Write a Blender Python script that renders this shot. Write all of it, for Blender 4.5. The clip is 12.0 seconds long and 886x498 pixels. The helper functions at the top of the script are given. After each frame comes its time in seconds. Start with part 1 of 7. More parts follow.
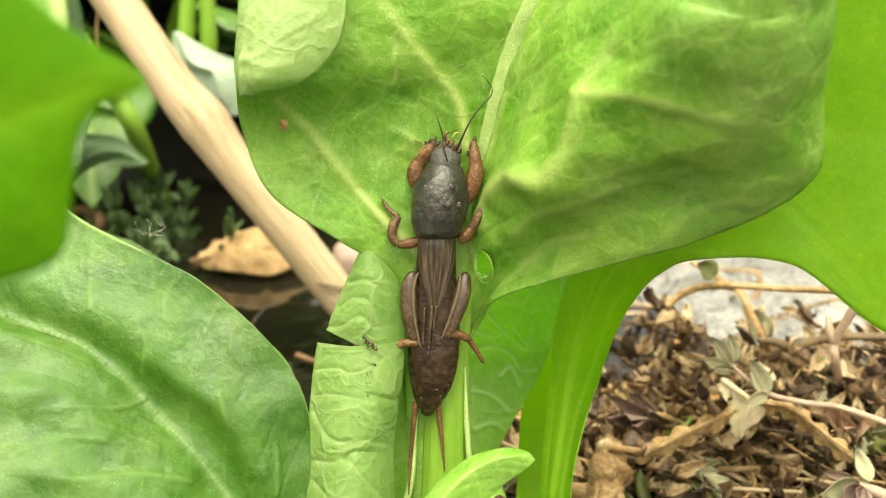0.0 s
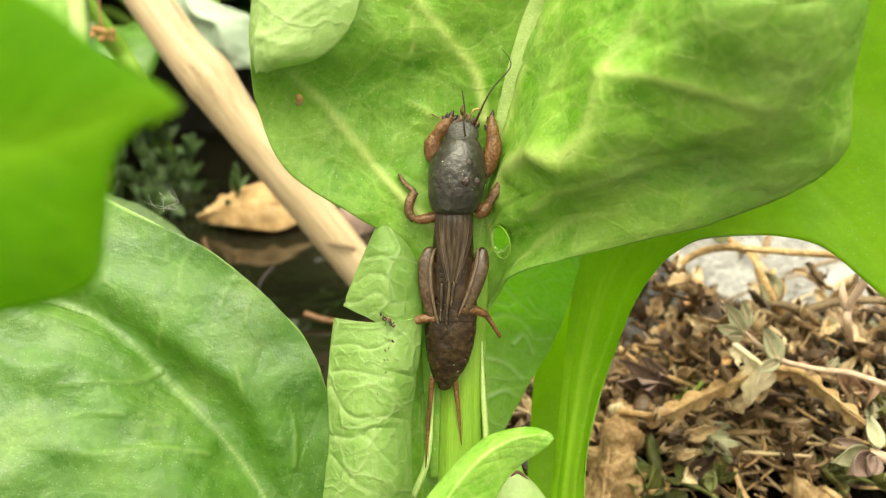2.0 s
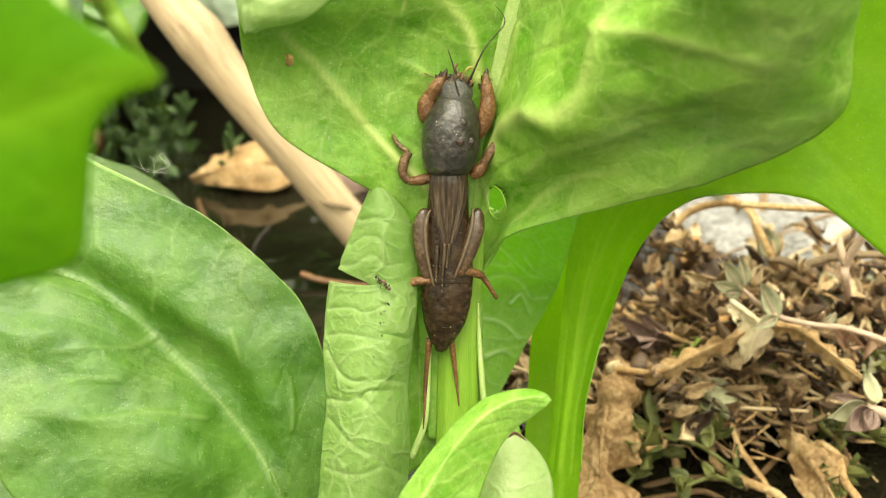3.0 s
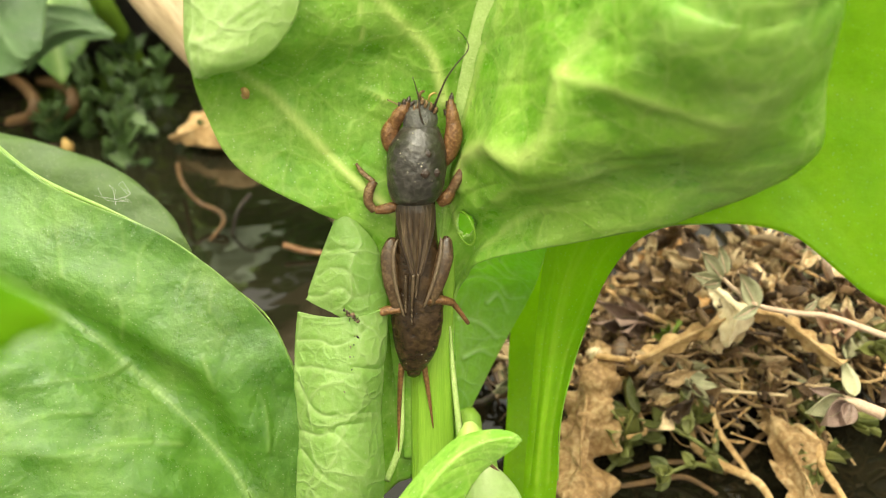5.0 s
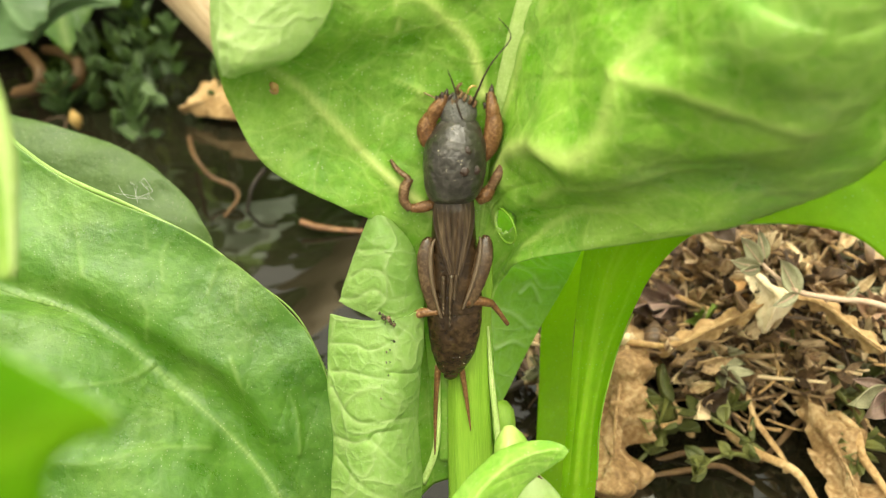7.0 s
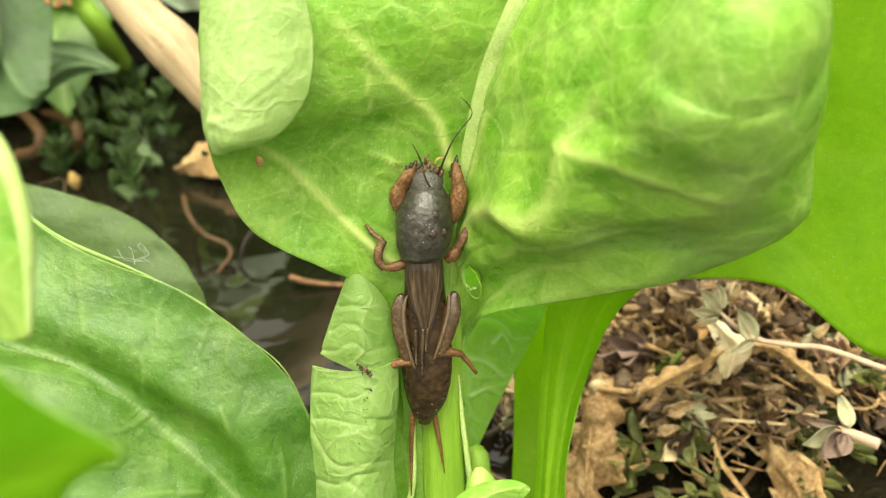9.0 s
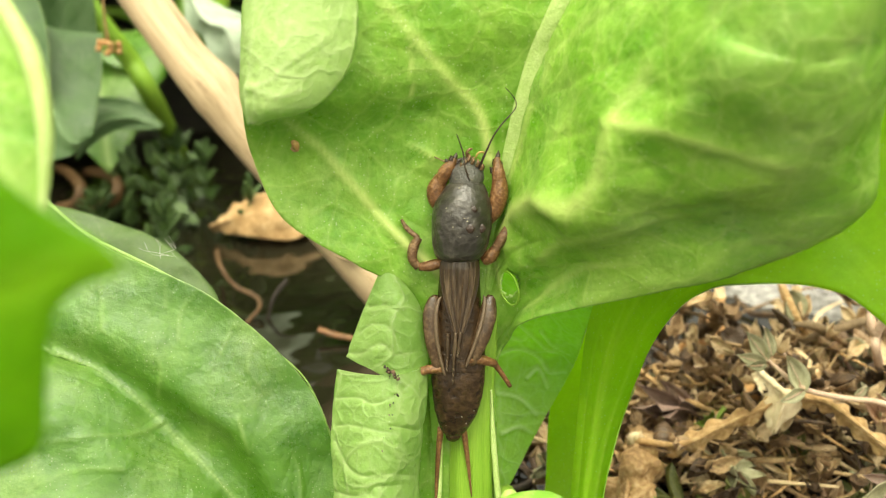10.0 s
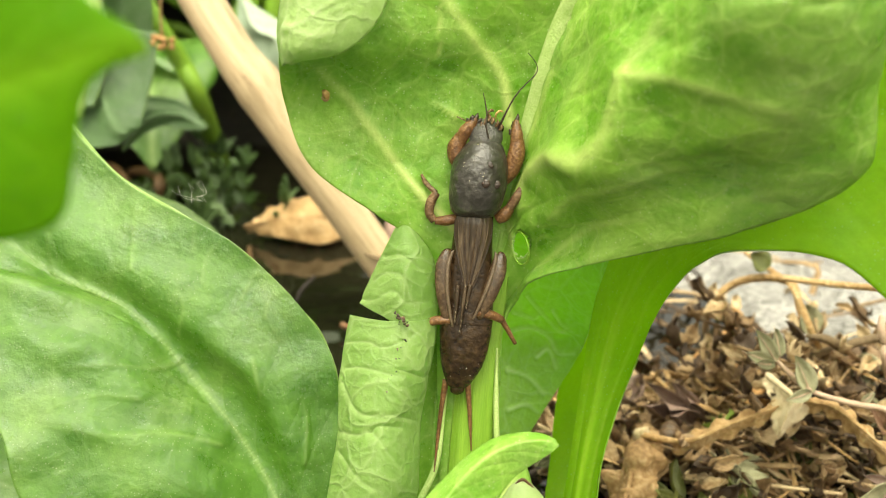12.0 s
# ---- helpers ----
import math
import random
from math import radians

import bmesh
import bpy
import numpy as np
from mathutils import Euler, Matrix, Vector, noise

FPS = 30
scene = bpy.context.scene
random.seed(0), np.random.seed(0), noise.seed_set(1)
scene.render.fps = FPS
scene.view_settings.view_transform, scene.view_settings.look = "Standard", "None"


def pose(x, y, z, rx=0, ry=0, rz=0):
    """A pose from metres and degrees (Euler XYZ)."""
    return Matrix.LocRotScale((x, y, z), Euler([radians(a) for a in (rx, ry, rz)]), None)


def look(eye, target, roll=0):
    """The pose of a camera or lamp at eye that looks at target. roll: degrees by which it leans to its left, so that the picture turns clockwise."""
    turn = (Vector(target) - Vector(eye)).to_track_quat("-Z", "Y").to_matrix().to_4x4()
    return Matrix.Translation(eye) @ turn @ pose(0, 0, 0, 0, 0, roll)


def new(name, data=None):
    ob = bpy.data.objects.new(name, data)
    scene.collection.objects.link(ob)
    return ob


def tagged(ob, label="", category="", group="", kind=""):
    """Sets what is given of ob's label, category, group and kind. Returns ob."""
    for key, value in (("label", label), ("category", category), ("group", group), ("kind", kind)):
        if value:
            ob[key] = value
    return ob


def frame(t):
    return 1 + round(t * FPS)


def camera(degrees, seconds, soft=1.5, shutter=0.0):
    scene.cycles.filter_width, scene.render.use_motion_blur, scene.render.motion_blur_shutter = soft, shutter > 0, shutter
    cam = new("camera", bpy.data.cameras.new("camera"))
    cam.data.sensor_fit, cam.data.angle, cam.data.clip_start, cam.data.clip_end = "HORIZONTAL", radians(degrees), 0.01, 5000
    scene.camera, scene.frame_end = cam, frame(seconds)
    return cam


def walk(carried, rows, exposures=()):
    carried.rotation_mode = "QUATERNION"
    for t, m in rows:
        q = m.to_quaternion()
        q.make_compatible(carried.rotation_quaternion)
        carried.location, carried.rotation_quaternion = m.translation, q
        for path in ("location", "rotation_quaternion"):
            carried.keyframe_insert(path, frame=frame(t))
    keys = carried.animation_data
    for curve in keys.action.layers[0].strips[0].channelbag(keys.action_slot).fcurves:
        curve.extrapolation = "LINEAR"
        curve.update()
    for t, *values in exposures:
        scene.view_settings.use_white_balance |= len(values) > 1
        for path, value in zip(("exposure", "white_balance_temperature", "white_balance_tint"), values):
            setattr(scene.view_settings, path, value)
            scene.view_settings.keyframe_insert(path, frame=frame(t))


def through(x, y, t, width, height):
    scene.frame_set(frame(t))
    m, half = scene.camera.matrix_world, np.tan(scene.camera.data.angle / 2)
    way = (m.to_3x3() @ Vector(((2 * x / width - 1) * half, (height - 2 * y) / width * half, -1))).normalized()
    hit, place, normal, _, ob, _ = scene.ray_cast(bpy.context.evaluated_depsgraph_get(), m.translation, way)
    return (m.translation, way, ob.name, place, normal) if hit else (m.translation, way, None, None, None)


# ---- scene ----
cam = camera(50.0, 12.0, soft=1.1)
# Small-sensor lens held close to its subject: focus on the insect, shallow depth.
cam.data.dof.use_dof = True
cam.data.dof.focus_distance = 0.123
cam.data.dof.aperture_fstop = 30.0
PATH = [
    (0, (0.00000, 0.00000, 0.10400), (0.00013, 0.11365, 0.06549), 0.02),
    (0.5, (-0.00099, 0.00127, 0.10378), (-0.00156, 0.11453, 0.06413), 0.02),
    (1, (-0.00140, 0.00234, 0.10436), (-0.00164, 0.11492, 0.06284), 0.22),
    (1.5, (-0.00075, 0.00220, 0.10498), (-0.00077, 0.11448, 0.06264), 0.26),
    (2, (-0.00211, 0.00233, 0.10771), (-0.00204, 0.11340, 0.06228), -0.05),
    (2.5, (-0.00236, 0.00260, 0.10799), (-0.00242, 0.11234, 0.05943), -0.51),
    (3, (-0.00186, 0.00370, 0.10790), (-0.00147, 0.11254, 0.05735), -0.67),
    (3.2, (-0.00163, 0.00470, 0.10861), (-0.00074, 0.11358, 0.05816), -0.59),
    (4.8, (0.00260, 0.00963, 0.11935), (0.00274, 0.11272, 0.05793), -2.08),
    (5, (0.00208, 0.01268, 0.12008), (0.00248, 0.11602, 0.05907), -2.09),
    (5.5, (0.00124, 0.01738, 0.12159), (0.00195, 0.12069, 0.06055), -2.07),
    (6, (-0.00074, 0.01857, 0.12142), (-0.00063, 0.12016, 0.05756), -2.24),
    (6.5, (-0.00167, 0.01983, 0.12147), (-0.00176, 0.12040, 0.05600), -2.55),
    (7, (-0.00180, 0.02018, 0.12207), (-0.00211, 0.12042, 0.05610), -2.72),
    (7.2, (-0.00244, 0.02084, 0.12256), (-0.00275, 0.12093, 0.05636), -2.81),
    (8.8, (0.00076, 0.01159, 0.13210), (0.00132, 0.11193, 0.06628), -3.38),
    (9, (0.00130, 0.01183, 0.12833), (0.00187, 0.11532, 0.06758), -3.17),
    (9.5, (0.00255, 0.00995, 0.11920), (0.00155, 0.11716, 0.06531), -2.44),
    (10, (0.00020, 0.01020, 0.11342), (-0.00276, 0.12023, 0.06562), -1.57),
    (10.5, (-0.00014, 0.00715, 0.10918), (-0.00665, 0.11902, 0.06624), -0.59),
    (11, (0.00176, 0.00271, 0.10475), (-0.00651, 0.11386, 0.06029), 0.37),
    (11.5, (0.00389, 0.00132, 0.10350), (-0.00430, 0.11346, 0.06160), 1.41),
    (12, (0.00317, 0.00132, 0.10402), (-0.00441, 0.11362, 0.06242), 1.49),
]
walk(cam, [(t, look(eye, target, roll)) for t, eye, target, roll in PATH], exposures=[(0.0, 0.38), (12.0, 0.38)])

# ---------------------------------------------------------------- light
SUN_ELEV, SUN_TURN = radians(76), radians(190)
world = bpy.data.worlds.new("overcast_sky")
world.use_nodes = True
scene.world = world
wn = world.node_tree.nodes
sky = wn.new("ShaderNodeTexSky")
sky.sky_type = "NISHITA"
sky.sun_disc = False
sky.sun_elevation, sky.sun_rotation = SUN_ELEV, SUN_TURN
sky.air_density, sky.dust_density, sky.ozone_density = 1.0, 6.0, 1.0
haze = wn.new("ShaderNodeHueSaturation")
haze.inputs["Saturation"].default_value = 0.04
world.node_tree.links.new(sky.outputs[0], haze.inputs["Color"])
warm = wn.new("ShaderNodeMix")
warm.data_type, warm.blend_type = "RGBA", "MULTIPLY"
warm.inputs[0].default_value, warm.inputs[7].default_value = 1.0, (1.0, 0.97, 0.80, 1)
world.node_tree.links.new(haze.outputs[0], warm.inputs[6])
world.node_tree.links.new(warm.outputs[2], wn["Background"].inputs[0])
wn["Background"].inputs[1].default_value = 0.24
sun_data = bpy.data.lights.new("sun", "SUN")
sun_data.energy, sun_data.angle, sun_data.color = 3.7, radians(105), (1.0, 0.93, 0.66)
sun = new("sun", sun_data)
sun.matrix_world = look((0, 0, 0), (-math.sin(SUN_TURN) * math.cos(SUN_ELEV), -math.cos(SUN_TURN) * math.cos(SUN_ELEV), -math.sin(SUN_ELEV)))

# ---------------------------------------------------------------- materials


def node_kit(name):
    mat = bpy.data.materials.new(name)
    mat.use_nodes = True
    nt = mat.node_tree
    bsdf = nt.nodes["Principled BSDF"]

    def add(kind, links=None, **values):
        node = nt.nodes.new(kind)
        for key, value in values.items():
            if key == "operation":
                node.operation = value
            elif key == "attribute_name":
                node.attribute_name = value
            elif key == "feature":
                node.feature = value
            elif key == "data_type":
                node.data_type = value
            elif key == "blend_type":
                node.blend_type = value
            else:
                node.inputs[key].default_value = value
        for key, src in (links or {}).items():
            nt.links.new(src, node.inputs[key])
        return node

    return mat, nt, bsdf, add


def ramp_of(add, src, stops):
    r = add("ShaderNodeValToRGB", {0: src})
    while len(r.color_ramp.elements) < len(stops):
        r.color_ramp.elements.new(0.5)
    for e, (at, col) in zip(r.color_ramp.elements, stops):
        e.position, e.color = at, (*col, 1)
    return r


def mix_of(add, fac, a, b, how="MIX"):
    m = add("ShaderNodeMix", data_type="RGBA", blend_type=how)
    nt = m.id_data
    for sock, src in ((m.inputs[0], fac), (m.inputs[6], a), (m.inputs[7], b)):
        if isinstance(src, (int, float)):
            sock.default_value = src
        elif isinstance(src, tuple):
            sock.default_value = (*src, 1)
        else:
            nt.links.new(src, sock)
    return m.outputs[2]


def grainy(name, stops, scale=300.0, rough=0.7, metal=0.0, bump=0.3, bump_dist=0.0004, stretch=(1, 1, 1), fine=6.0, spec=0.5, islands=0.0, fibres=False):
    """Two scales of noise between colour stops, with fine relief."""
    mat, nt, bsdf, add = node_kit(name)
    co = add("ShaderNodeTexCoord")
    along = add("ShaderNodeAttribute", attribute_name="grain")
    mp = add("ShaderNodeMapping", {0: along.outputs["Vector"] if fibres else co.outputs["Object"]})
    mp.inputs["Scale"].default_value = stretch
    big = add("ShaderNodeTexNoise", {"Vector": mp.outputs[0]}, Scale=scale, Detail=5.0, Roughness=0.6)
    small = add("ShaderNodeTexNoise", {"Vector": mp.outputs[0]}, Scale=scale * fine, Detail=3.0)
    fac = add("ShaderNodeMath", {0: big.outputs[0], 1: small.outputs[0]}, operation="ADD")
    half = add("ShaderNodeMath", {0: fac.outputs[0]}, operation="MULTIPLY")
    half.inputs[1].default_value = 0.5
    src = half.outputs[0]
    if islands:
        geo = add("ShaderNodeNewGeometry")
        info = add("ShaderNodeObjectInfo")
        both = add("ShaderNodeMath", {0: geo.outputs["Random Per Island"], 1: info.outputs["Random"]}, operation="ADD")
        frac = add("ShaderNodeMath", {0: both.outputs[0]}, operation="FRACT")
        sh = add("ShaderNodeMath", {0: frac.outputs[0]}, operation="MULTIPLY_ADD")
        sh.inputs[1].default_value, sh.inputs[2].default_value = islands, -islands / 2
        src = add("ShaderNodeMath", {0: src, 1: sh.outputs[0]}, operation="ADD").outputs[0]
    r = ramp_of(add, src, stops)
    nt.links.new(r.outputs[0], bsdf.inputs["Base Color"])
    bsdf.inputs["Roughness"].default_value, bsdf.inputs["Metallic"].default_value = rough, metal
    bsdf.inputs["Specular IOR Level"].default_value = spec
    bp = add("ShaderNodeBump", {"Height": fac.outputs[0]}, Strength=bump, Distance=bump_dist)
    nt.links.new(bp.outputs[0], bsdf.inputs["Normal"])
    return mat


def leaf_material(name, dark, light, vein, glow, through=0.35, rough=0.36, spec=0.7, net=900.0, net_bump=0.45, dust=0.45, net_tint=0.10, net_line=0.06, vein_bump=0.15, sheen_bump=0.5, patch=(0.30, 0.42, 0.05), bloom_sheen=0.0):
    """Leaf skin: mottled green with yellower patches, paler veins, waxy uneven gloss, dust, painted pale sheen, light
    passing through.
    """
    mat, nt, bsdf, add = node_kit(name)
    co = add("ShaderNodeTexCoord")
    at = add("ShaderNodeAttribute", attribute_name="vein")
    large = add("ShaderNodeTexNoise", {"Vector": co.outputs["Object"]}, Scale=38.0, Detail=3.0, Roughness=0.5)
    blotch = add("ShaderNodeTexNoise", {"Vector": co.outputs["Object"]}, Scale=150.0, Detail=5.0, Roughness=0.65)
    mid = add("ShaderNodeTexNoise", {"Vector": co.outputs["Object"]}, Scale=420.0, Detail=3.0, Roughness=0.6)
    fine = add("ShaderNodeTexNoise", {"Vector": co.outputs["Object"]}, Scale=1300.0, Detail=4.0, Roughness=0.7)
    warp = add("ShaderNodeTexNoise", {"Vector": co.outputs["Object"]}, Scale=120.0, Detail=3.0)
    bent = add("ShaderNodeVectorMath", {0: warp.outputs["Color"], 2: co.outputs["Object"]}, operation="MULTIPLY_ADD")
    bent.inputs[1].default_value = (0.006, 0.006, 0.006)
    cells = add("ShaderNodeTexVoronoi", {"Vector": bent.outputs[0]}, feature="DISTANCE_TO_EDGE", Scale=net)
    cells2 = add("ShaderNodeTexVoronoi", {"Vector": bent.outputs[0]}, feature="DISTANCE_TO_EDGE", Scale=net * 3.4)
    line2 = add("ShaderNodeMapRange", {0: cells2.outputs["Distance"]})
    line2.inputs[1].default_value, line2.inputs[2].default_value, line2.inputs[3].default_value, line2.inputs[4].default_value = 0.0, 0.14, 0.45, 0.0
    line = add("ShaderNodeMapRange", {0: cells.outputs["Distance"]})
    line.inputs[1].default_value, line.inputs[2].default_value, line.inputs[3].default_value, line.inputs[4].default_value = 0.0, net_line, 1.0, 0.0
    base = ramp_of(add, blotch.outputs[0], [(0.3, dark), (0.7, light)])
    pf = add("ShaderNodeMapRange", {0: large.outputs[0]})
    pf.inputs[1].default_value, pf.inputs[2].default_value, pf.inputs[4].default_value = 0.48, 0.72, 0.55
    c0 = mix_of(add, pf.outputs[0], base.outputs[0], patch)
    mott = ramp_of(add, mid.outputs[0], [(0.3, (0.86, 0.88, 0.8)), (0.7, (1.12, 1.1, 1.1))])
    finec = ramp_of(add, fine.outputs[0], [(0.3, (0.82, 0.86, 0.78)), (0.7, (1.14, 1.12, 1.15))])
    c0 = mix_of(add, 0.8, c0, finec.outputs[0], "MULTIPLY")
    c0 = mix_of(add, 0.8, c0, mott.outputs[0], "MULTIPLY")
    if bloom_sheen:
        # dusty wax bloom and painted-in pale sky sheen, in uneven patches broken up by fine grain
        sheen_tex = add("ShaderNodeTexNoise", {"Vector": bent.outputs[0]}, Scale=85.0, Detail=6.0, Roughness=0.62)
        ff = add("ShaderNodeMapRange", {0: sheen_tex.outputs[0]})
        ff.inputs[1].default_value, ff.inputs[2].default_value, ff.inputs[3].default_value, ff.inputs[4].default_value = 0.46, 0.68, 0.0, bloom_sheen
        gritty = add("ShaderNodeMapRange", {0: fine.outputs[0]})
        gritty.inputs[1].default_value, gritty.inputs[2].default_value, gritty.inputs[3].default_value = 0.35, 0.65, 0.45
        fg = add("ShaderNodeMath", {0: ff.outputs[0], 1: gritty.outputs[0]}, operation="MULTIPLY")
        c0 = mix_of(add, fg.outputs[0], c0, (0.42, 0.56, 0.18))
    both = add("ShaderNodeMath", {0: line.outputs[0], 1: line2.outputs[0]}, operation="MAXIMUM")
    netf = add("ShaderNodeMath", {0: both.outputs[0]}, operation="MULTIPLY")
    netf.inputs[1].default_value = net_tint
    c1 = mix_of(add, netf.outputs[0], c0, vein)
    c2 = mix_of(add, at.outputs["Fac"], c1, vein)
    col = c2
    for scale, colour, size, share, channel in ((2300.0, (0.60, 0.62, 0.40), 0.2, 0.72, 0), (620.0, (0.66, 0.64, 0.48), 0.055, 0.86, 1), (330.0, (0.05, 0.04, 0.02), 0.05, 0.84, 2)):
        specks = add("ShaderNodeTexVoronoi", {"Vector": co.outputs["Object"]}, Scale=scale)
        spot = add("ShaderNodeMapRange", {0: specks.outputs["Distance"]})
        spot.inputs[1].default_value, spot.inputs[2].default_value, spot.inputs[3].default_value, spot.inputs[4].default_value = size * 0.6, size * 1.4, dust, 0.0
        pick = add("ShaderNodeSeparateColor", {0: specks.outputs["Color"]})
        some = add("ShaderNodeMath", {0: pick.outputs[channel]}, operation="GREATER_THAN")
        some.inputs[1].default_value = share
        spotf = add("ShaderNodeMath", {0: spot.outputs[0], 1: some.outputs[0]}, operation="MULTIPLY")
        col = mix_of(add, spotf.outputs[0], col, colour)
    nt.links.new(col, bsdf.inputs["Base Color"])
    rr = add("ShaderNodeMapRange", {0: blotch.outputs[0]})
    rr.inputs[1].default_value, rr.inputs[2].default_value = 0.35, 0.65
    rr.inputs[3].default_value, rr.inputs[4].default_value = rough - 0.12, rough + 0.18
    nt.links.new(rr.outputs[0], bsdf.inputs["Roughness"])
    bsdf.inputs["Specular IOR Level"].default_value = spec
    b0 = add("ShaderNodeBump", {"Height": both.outputs[0]}, Strength=vein_bump, Distance=0.0003)
    b1 = add("ShaderNodeBump", {"Height": mid.outputs[0], "Normal": b0.outputs[0]}, Strength=sheen_bump, Distance=0.0006)
    bp = add("ShaderNodeBump", {"Height": fine.outputs[0], "Normal": b1.outputs[0]}, Strength=net_bump, Distance=0.0004)
    nt.links.new(bp.outputs[0], bsdf.inputs["Normal"])
    tr = add("ShaderNodeBsdfTranslucent")
    nt.links.new(mix_of(add, 0.4, glow, col), tr.inputs["Color"])
    mx = add("ShaderNodeMixShader", {1: bsdf.outputs[0], 2: tr.outputs[0]})
    mx.inputs[0].default_value = through
    nt.links.new(mx.outputs[0], nt.nodes["Material Output"].inputs["Surface"])
    return mat


LEAF = leaf_material("leaf_green", (0.105, 0.295, 0.012), (0.25, 0.475, 0.048), (0.64, 0.74, 0.24), (0.34, 0.80, 0.02), through=0.16, spec=0.5, rough=0.38, net=150, net_tint=0.16, net_bump=0.4, sheen_bump=0.35, patch=(0.25, 0.41, 0.045), bloom_sheen=0.42)
LEAF_DEEP = leaf_material("leaf_deep_green", (0.038, 0.130, 0.004), (0.088, 0.220, 0.011), (0.34, 0.48, 0.14), (0.28, 0.66, 0.02), through=0.2, net=130, net_tint=0.06, vein_bump=0.08, net_bump=0.4, sheen_bump=0.2, patch=(0.10, 0.25, 0.03), rough=0.34, dust=0.25, spec=0.62, bloom_sheen=0.24)
LEAF_PALE = leaf_material("leaf_underside", (0.24, 0.41, 0.09), (0.34, 0.50, 0.145), (0.52, 0.64, 0.28), (0.46, 0.78, 0.06), through=0.52, rough=0.44, net=125, net_bump=0.5, net_tint=0.5, net_line=0.05, vein_bump=0.5, patch=(0.36, 0.54, 0.14), dust=0.35)
# LEAF_LIT: base lightened to stand in for light coming through from behind
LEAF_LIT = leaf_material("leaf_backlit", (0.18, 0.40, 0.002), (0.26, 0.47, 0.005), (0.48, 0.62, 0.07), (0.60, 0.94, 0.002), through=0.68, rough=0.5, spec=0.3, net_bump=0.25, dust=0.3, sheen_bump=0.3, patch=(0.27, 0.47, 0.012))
LEAF_CREAM = leaf_material("leaf_pale_margin", (0.40, 0.55, 0.19), (0.52, 0.66, 0.28), (0.68, 0.77, 0.42), (0.55, 0.84, 0.10), through=0.5, rough=0.44, net=110, net_bump=0.4, net_tint=0.35, net_line=0.05, vein_bump=0.35, patch=(0.46, 0.62, 0.22), dust=0.3)
LEAF_NEAR = leaf_material("leaf_near", (0.078, 0.235, 0.001), (0.115, 0.285, 0.002), (0.20, 0.38, 0.01), (0.40, 0.78, 0.001), through=0.5, rough=0.7, spec=0.1, net_bump=0.2, dust=0.1, sheen_bump=0.2, patch=(0.14, 0.31, 0.004))
LEAF_DULL = leaf_material("leaf_dull_pale", (0.060, 0.125, 0.022), (0.095, 0.17, 0.034), (0.16, 0.25, 0.08), (0.22, 0.42, 0.04), through=0.3, rough=0.5, patch=(0.10, 0.18, 0.035))
LEAF_GREY = leaf_material("leaf_greyish", (0.042, 0.108, 0.024), (0.078, 0.165, 0.046), (0.16, 0.27, 0.11), (0.15, 0.38, 0.05), through=0.25, rough=0.5, patch=(0.09, 0.18, 0.05))
LEAF_WHITE = leaf_material("leaf_white_underside", (0.36, 0.47, 0.34), (0.46, 0.56, 0.44), (0.52, 0.6, 0.46), (0.4, 0.7, 0.2), through=0.2, rough=0.55, patch=(0.45, 0.55, 0.42))
LEAF_NET = leaf_material("leaf_veined_underside", (0.30, 0.55, 0.06), (0.40, 0.63, 0.11), (0.74, 0.84, 0.50), (0.46, 0.86, 0.05), through=0.62, rough=0.42, net=115, net_tint=0.25, net_line=0.05, vein_bump=0.5, net_bump=0.4, patch=(0.27, 0.47, 0.06), dust=0.35)
RIM = grainy("leaf_rim", [(0.3, (0.20, 0.36, 0.06)), (0.7, (0.30, 0.46, 0.12))], 600, 0.45)
STALK = grainy("stalk_green", [(0.35, (0.165, 0.335, 0.018)), (0.65, (0.25, 0.43, 0.038))], 700, 0.4, bump=0.5, fibres=True)
STALK_PALE = grainy("stalk_pale_ridge", [(0.35, (0.32, 0.47, 0.11)), (0.65, (0.48, 0.61, 0.23))], 700, 0.5, bump=0.45, bump_dist=0.0003)
STRAW = grainy("dry_straw", [(0.3, (0.22, 0.15, 0.08)), (0.42, (0.44, 0.32, 0.18)), (0.7, (0.60, 0.47, 0.30))], 420, 0.6, bump=0.6, fibres=True, fine=4)
DRY = grainy("dry_leaf", [(0.3, (0.20, 0.105, 0.032)), (0.5, (0.42, 0.265, 0.11)), (0.7, (0.60, 0.45, 0.25))], 180, 0.75, bump=0.7, bump_dist=0.0008)
DRY_BROWN = grainy("dry_leaf_brown", [(0.3, (0.115, 0.058, 0.018)), (0.48, (0.27, 0.160, 0.062)), (0.7, (0.52, 0.375, 0.20))], 130, 0.7, bump=0.45, bump_dist=0.0008, fine=9)
DRY_ORANGE = grainy("dry_leaf_orange", [(0.3, (0.34, 0.16, 0.05)), (0.55, (0.56, 0.32, 0.12)), (0.75, (0.68, 0.48, 0.24))], 220, 0.75, bump=0.7, bump_dist=0.0008)
DRY_WHITE = grainy("dry_leaf_bleached", [(0.3, (0.50, 0.37, 0.19)), (0.5, (0.68, 0.56, 0.35)), (0.7, (0.78, 0.70, 0.50))], 200, 0.7, bump=0.5)
LITTER = grainy("plant_litter", [(0.20, (0.040, 0.021, 0.008)), (0.42, (0.14, 0.082, 0.034)), (0.62, (0.32, 0.210, 0.100)), (0.88, (0.60, 0.46, 0.27))], 260, 0.62, bump=0.6, islands=0.9)
LITTER_DARK = grainy("wet_litter", [(0.25, (0.02, 0.014, 0.009)), (0.55, (0.09, 0.055, 0.03)), (0.8, (0.22, 0.14, 0.08))], 260, 0.5, bump=0.6, islands=0.6)
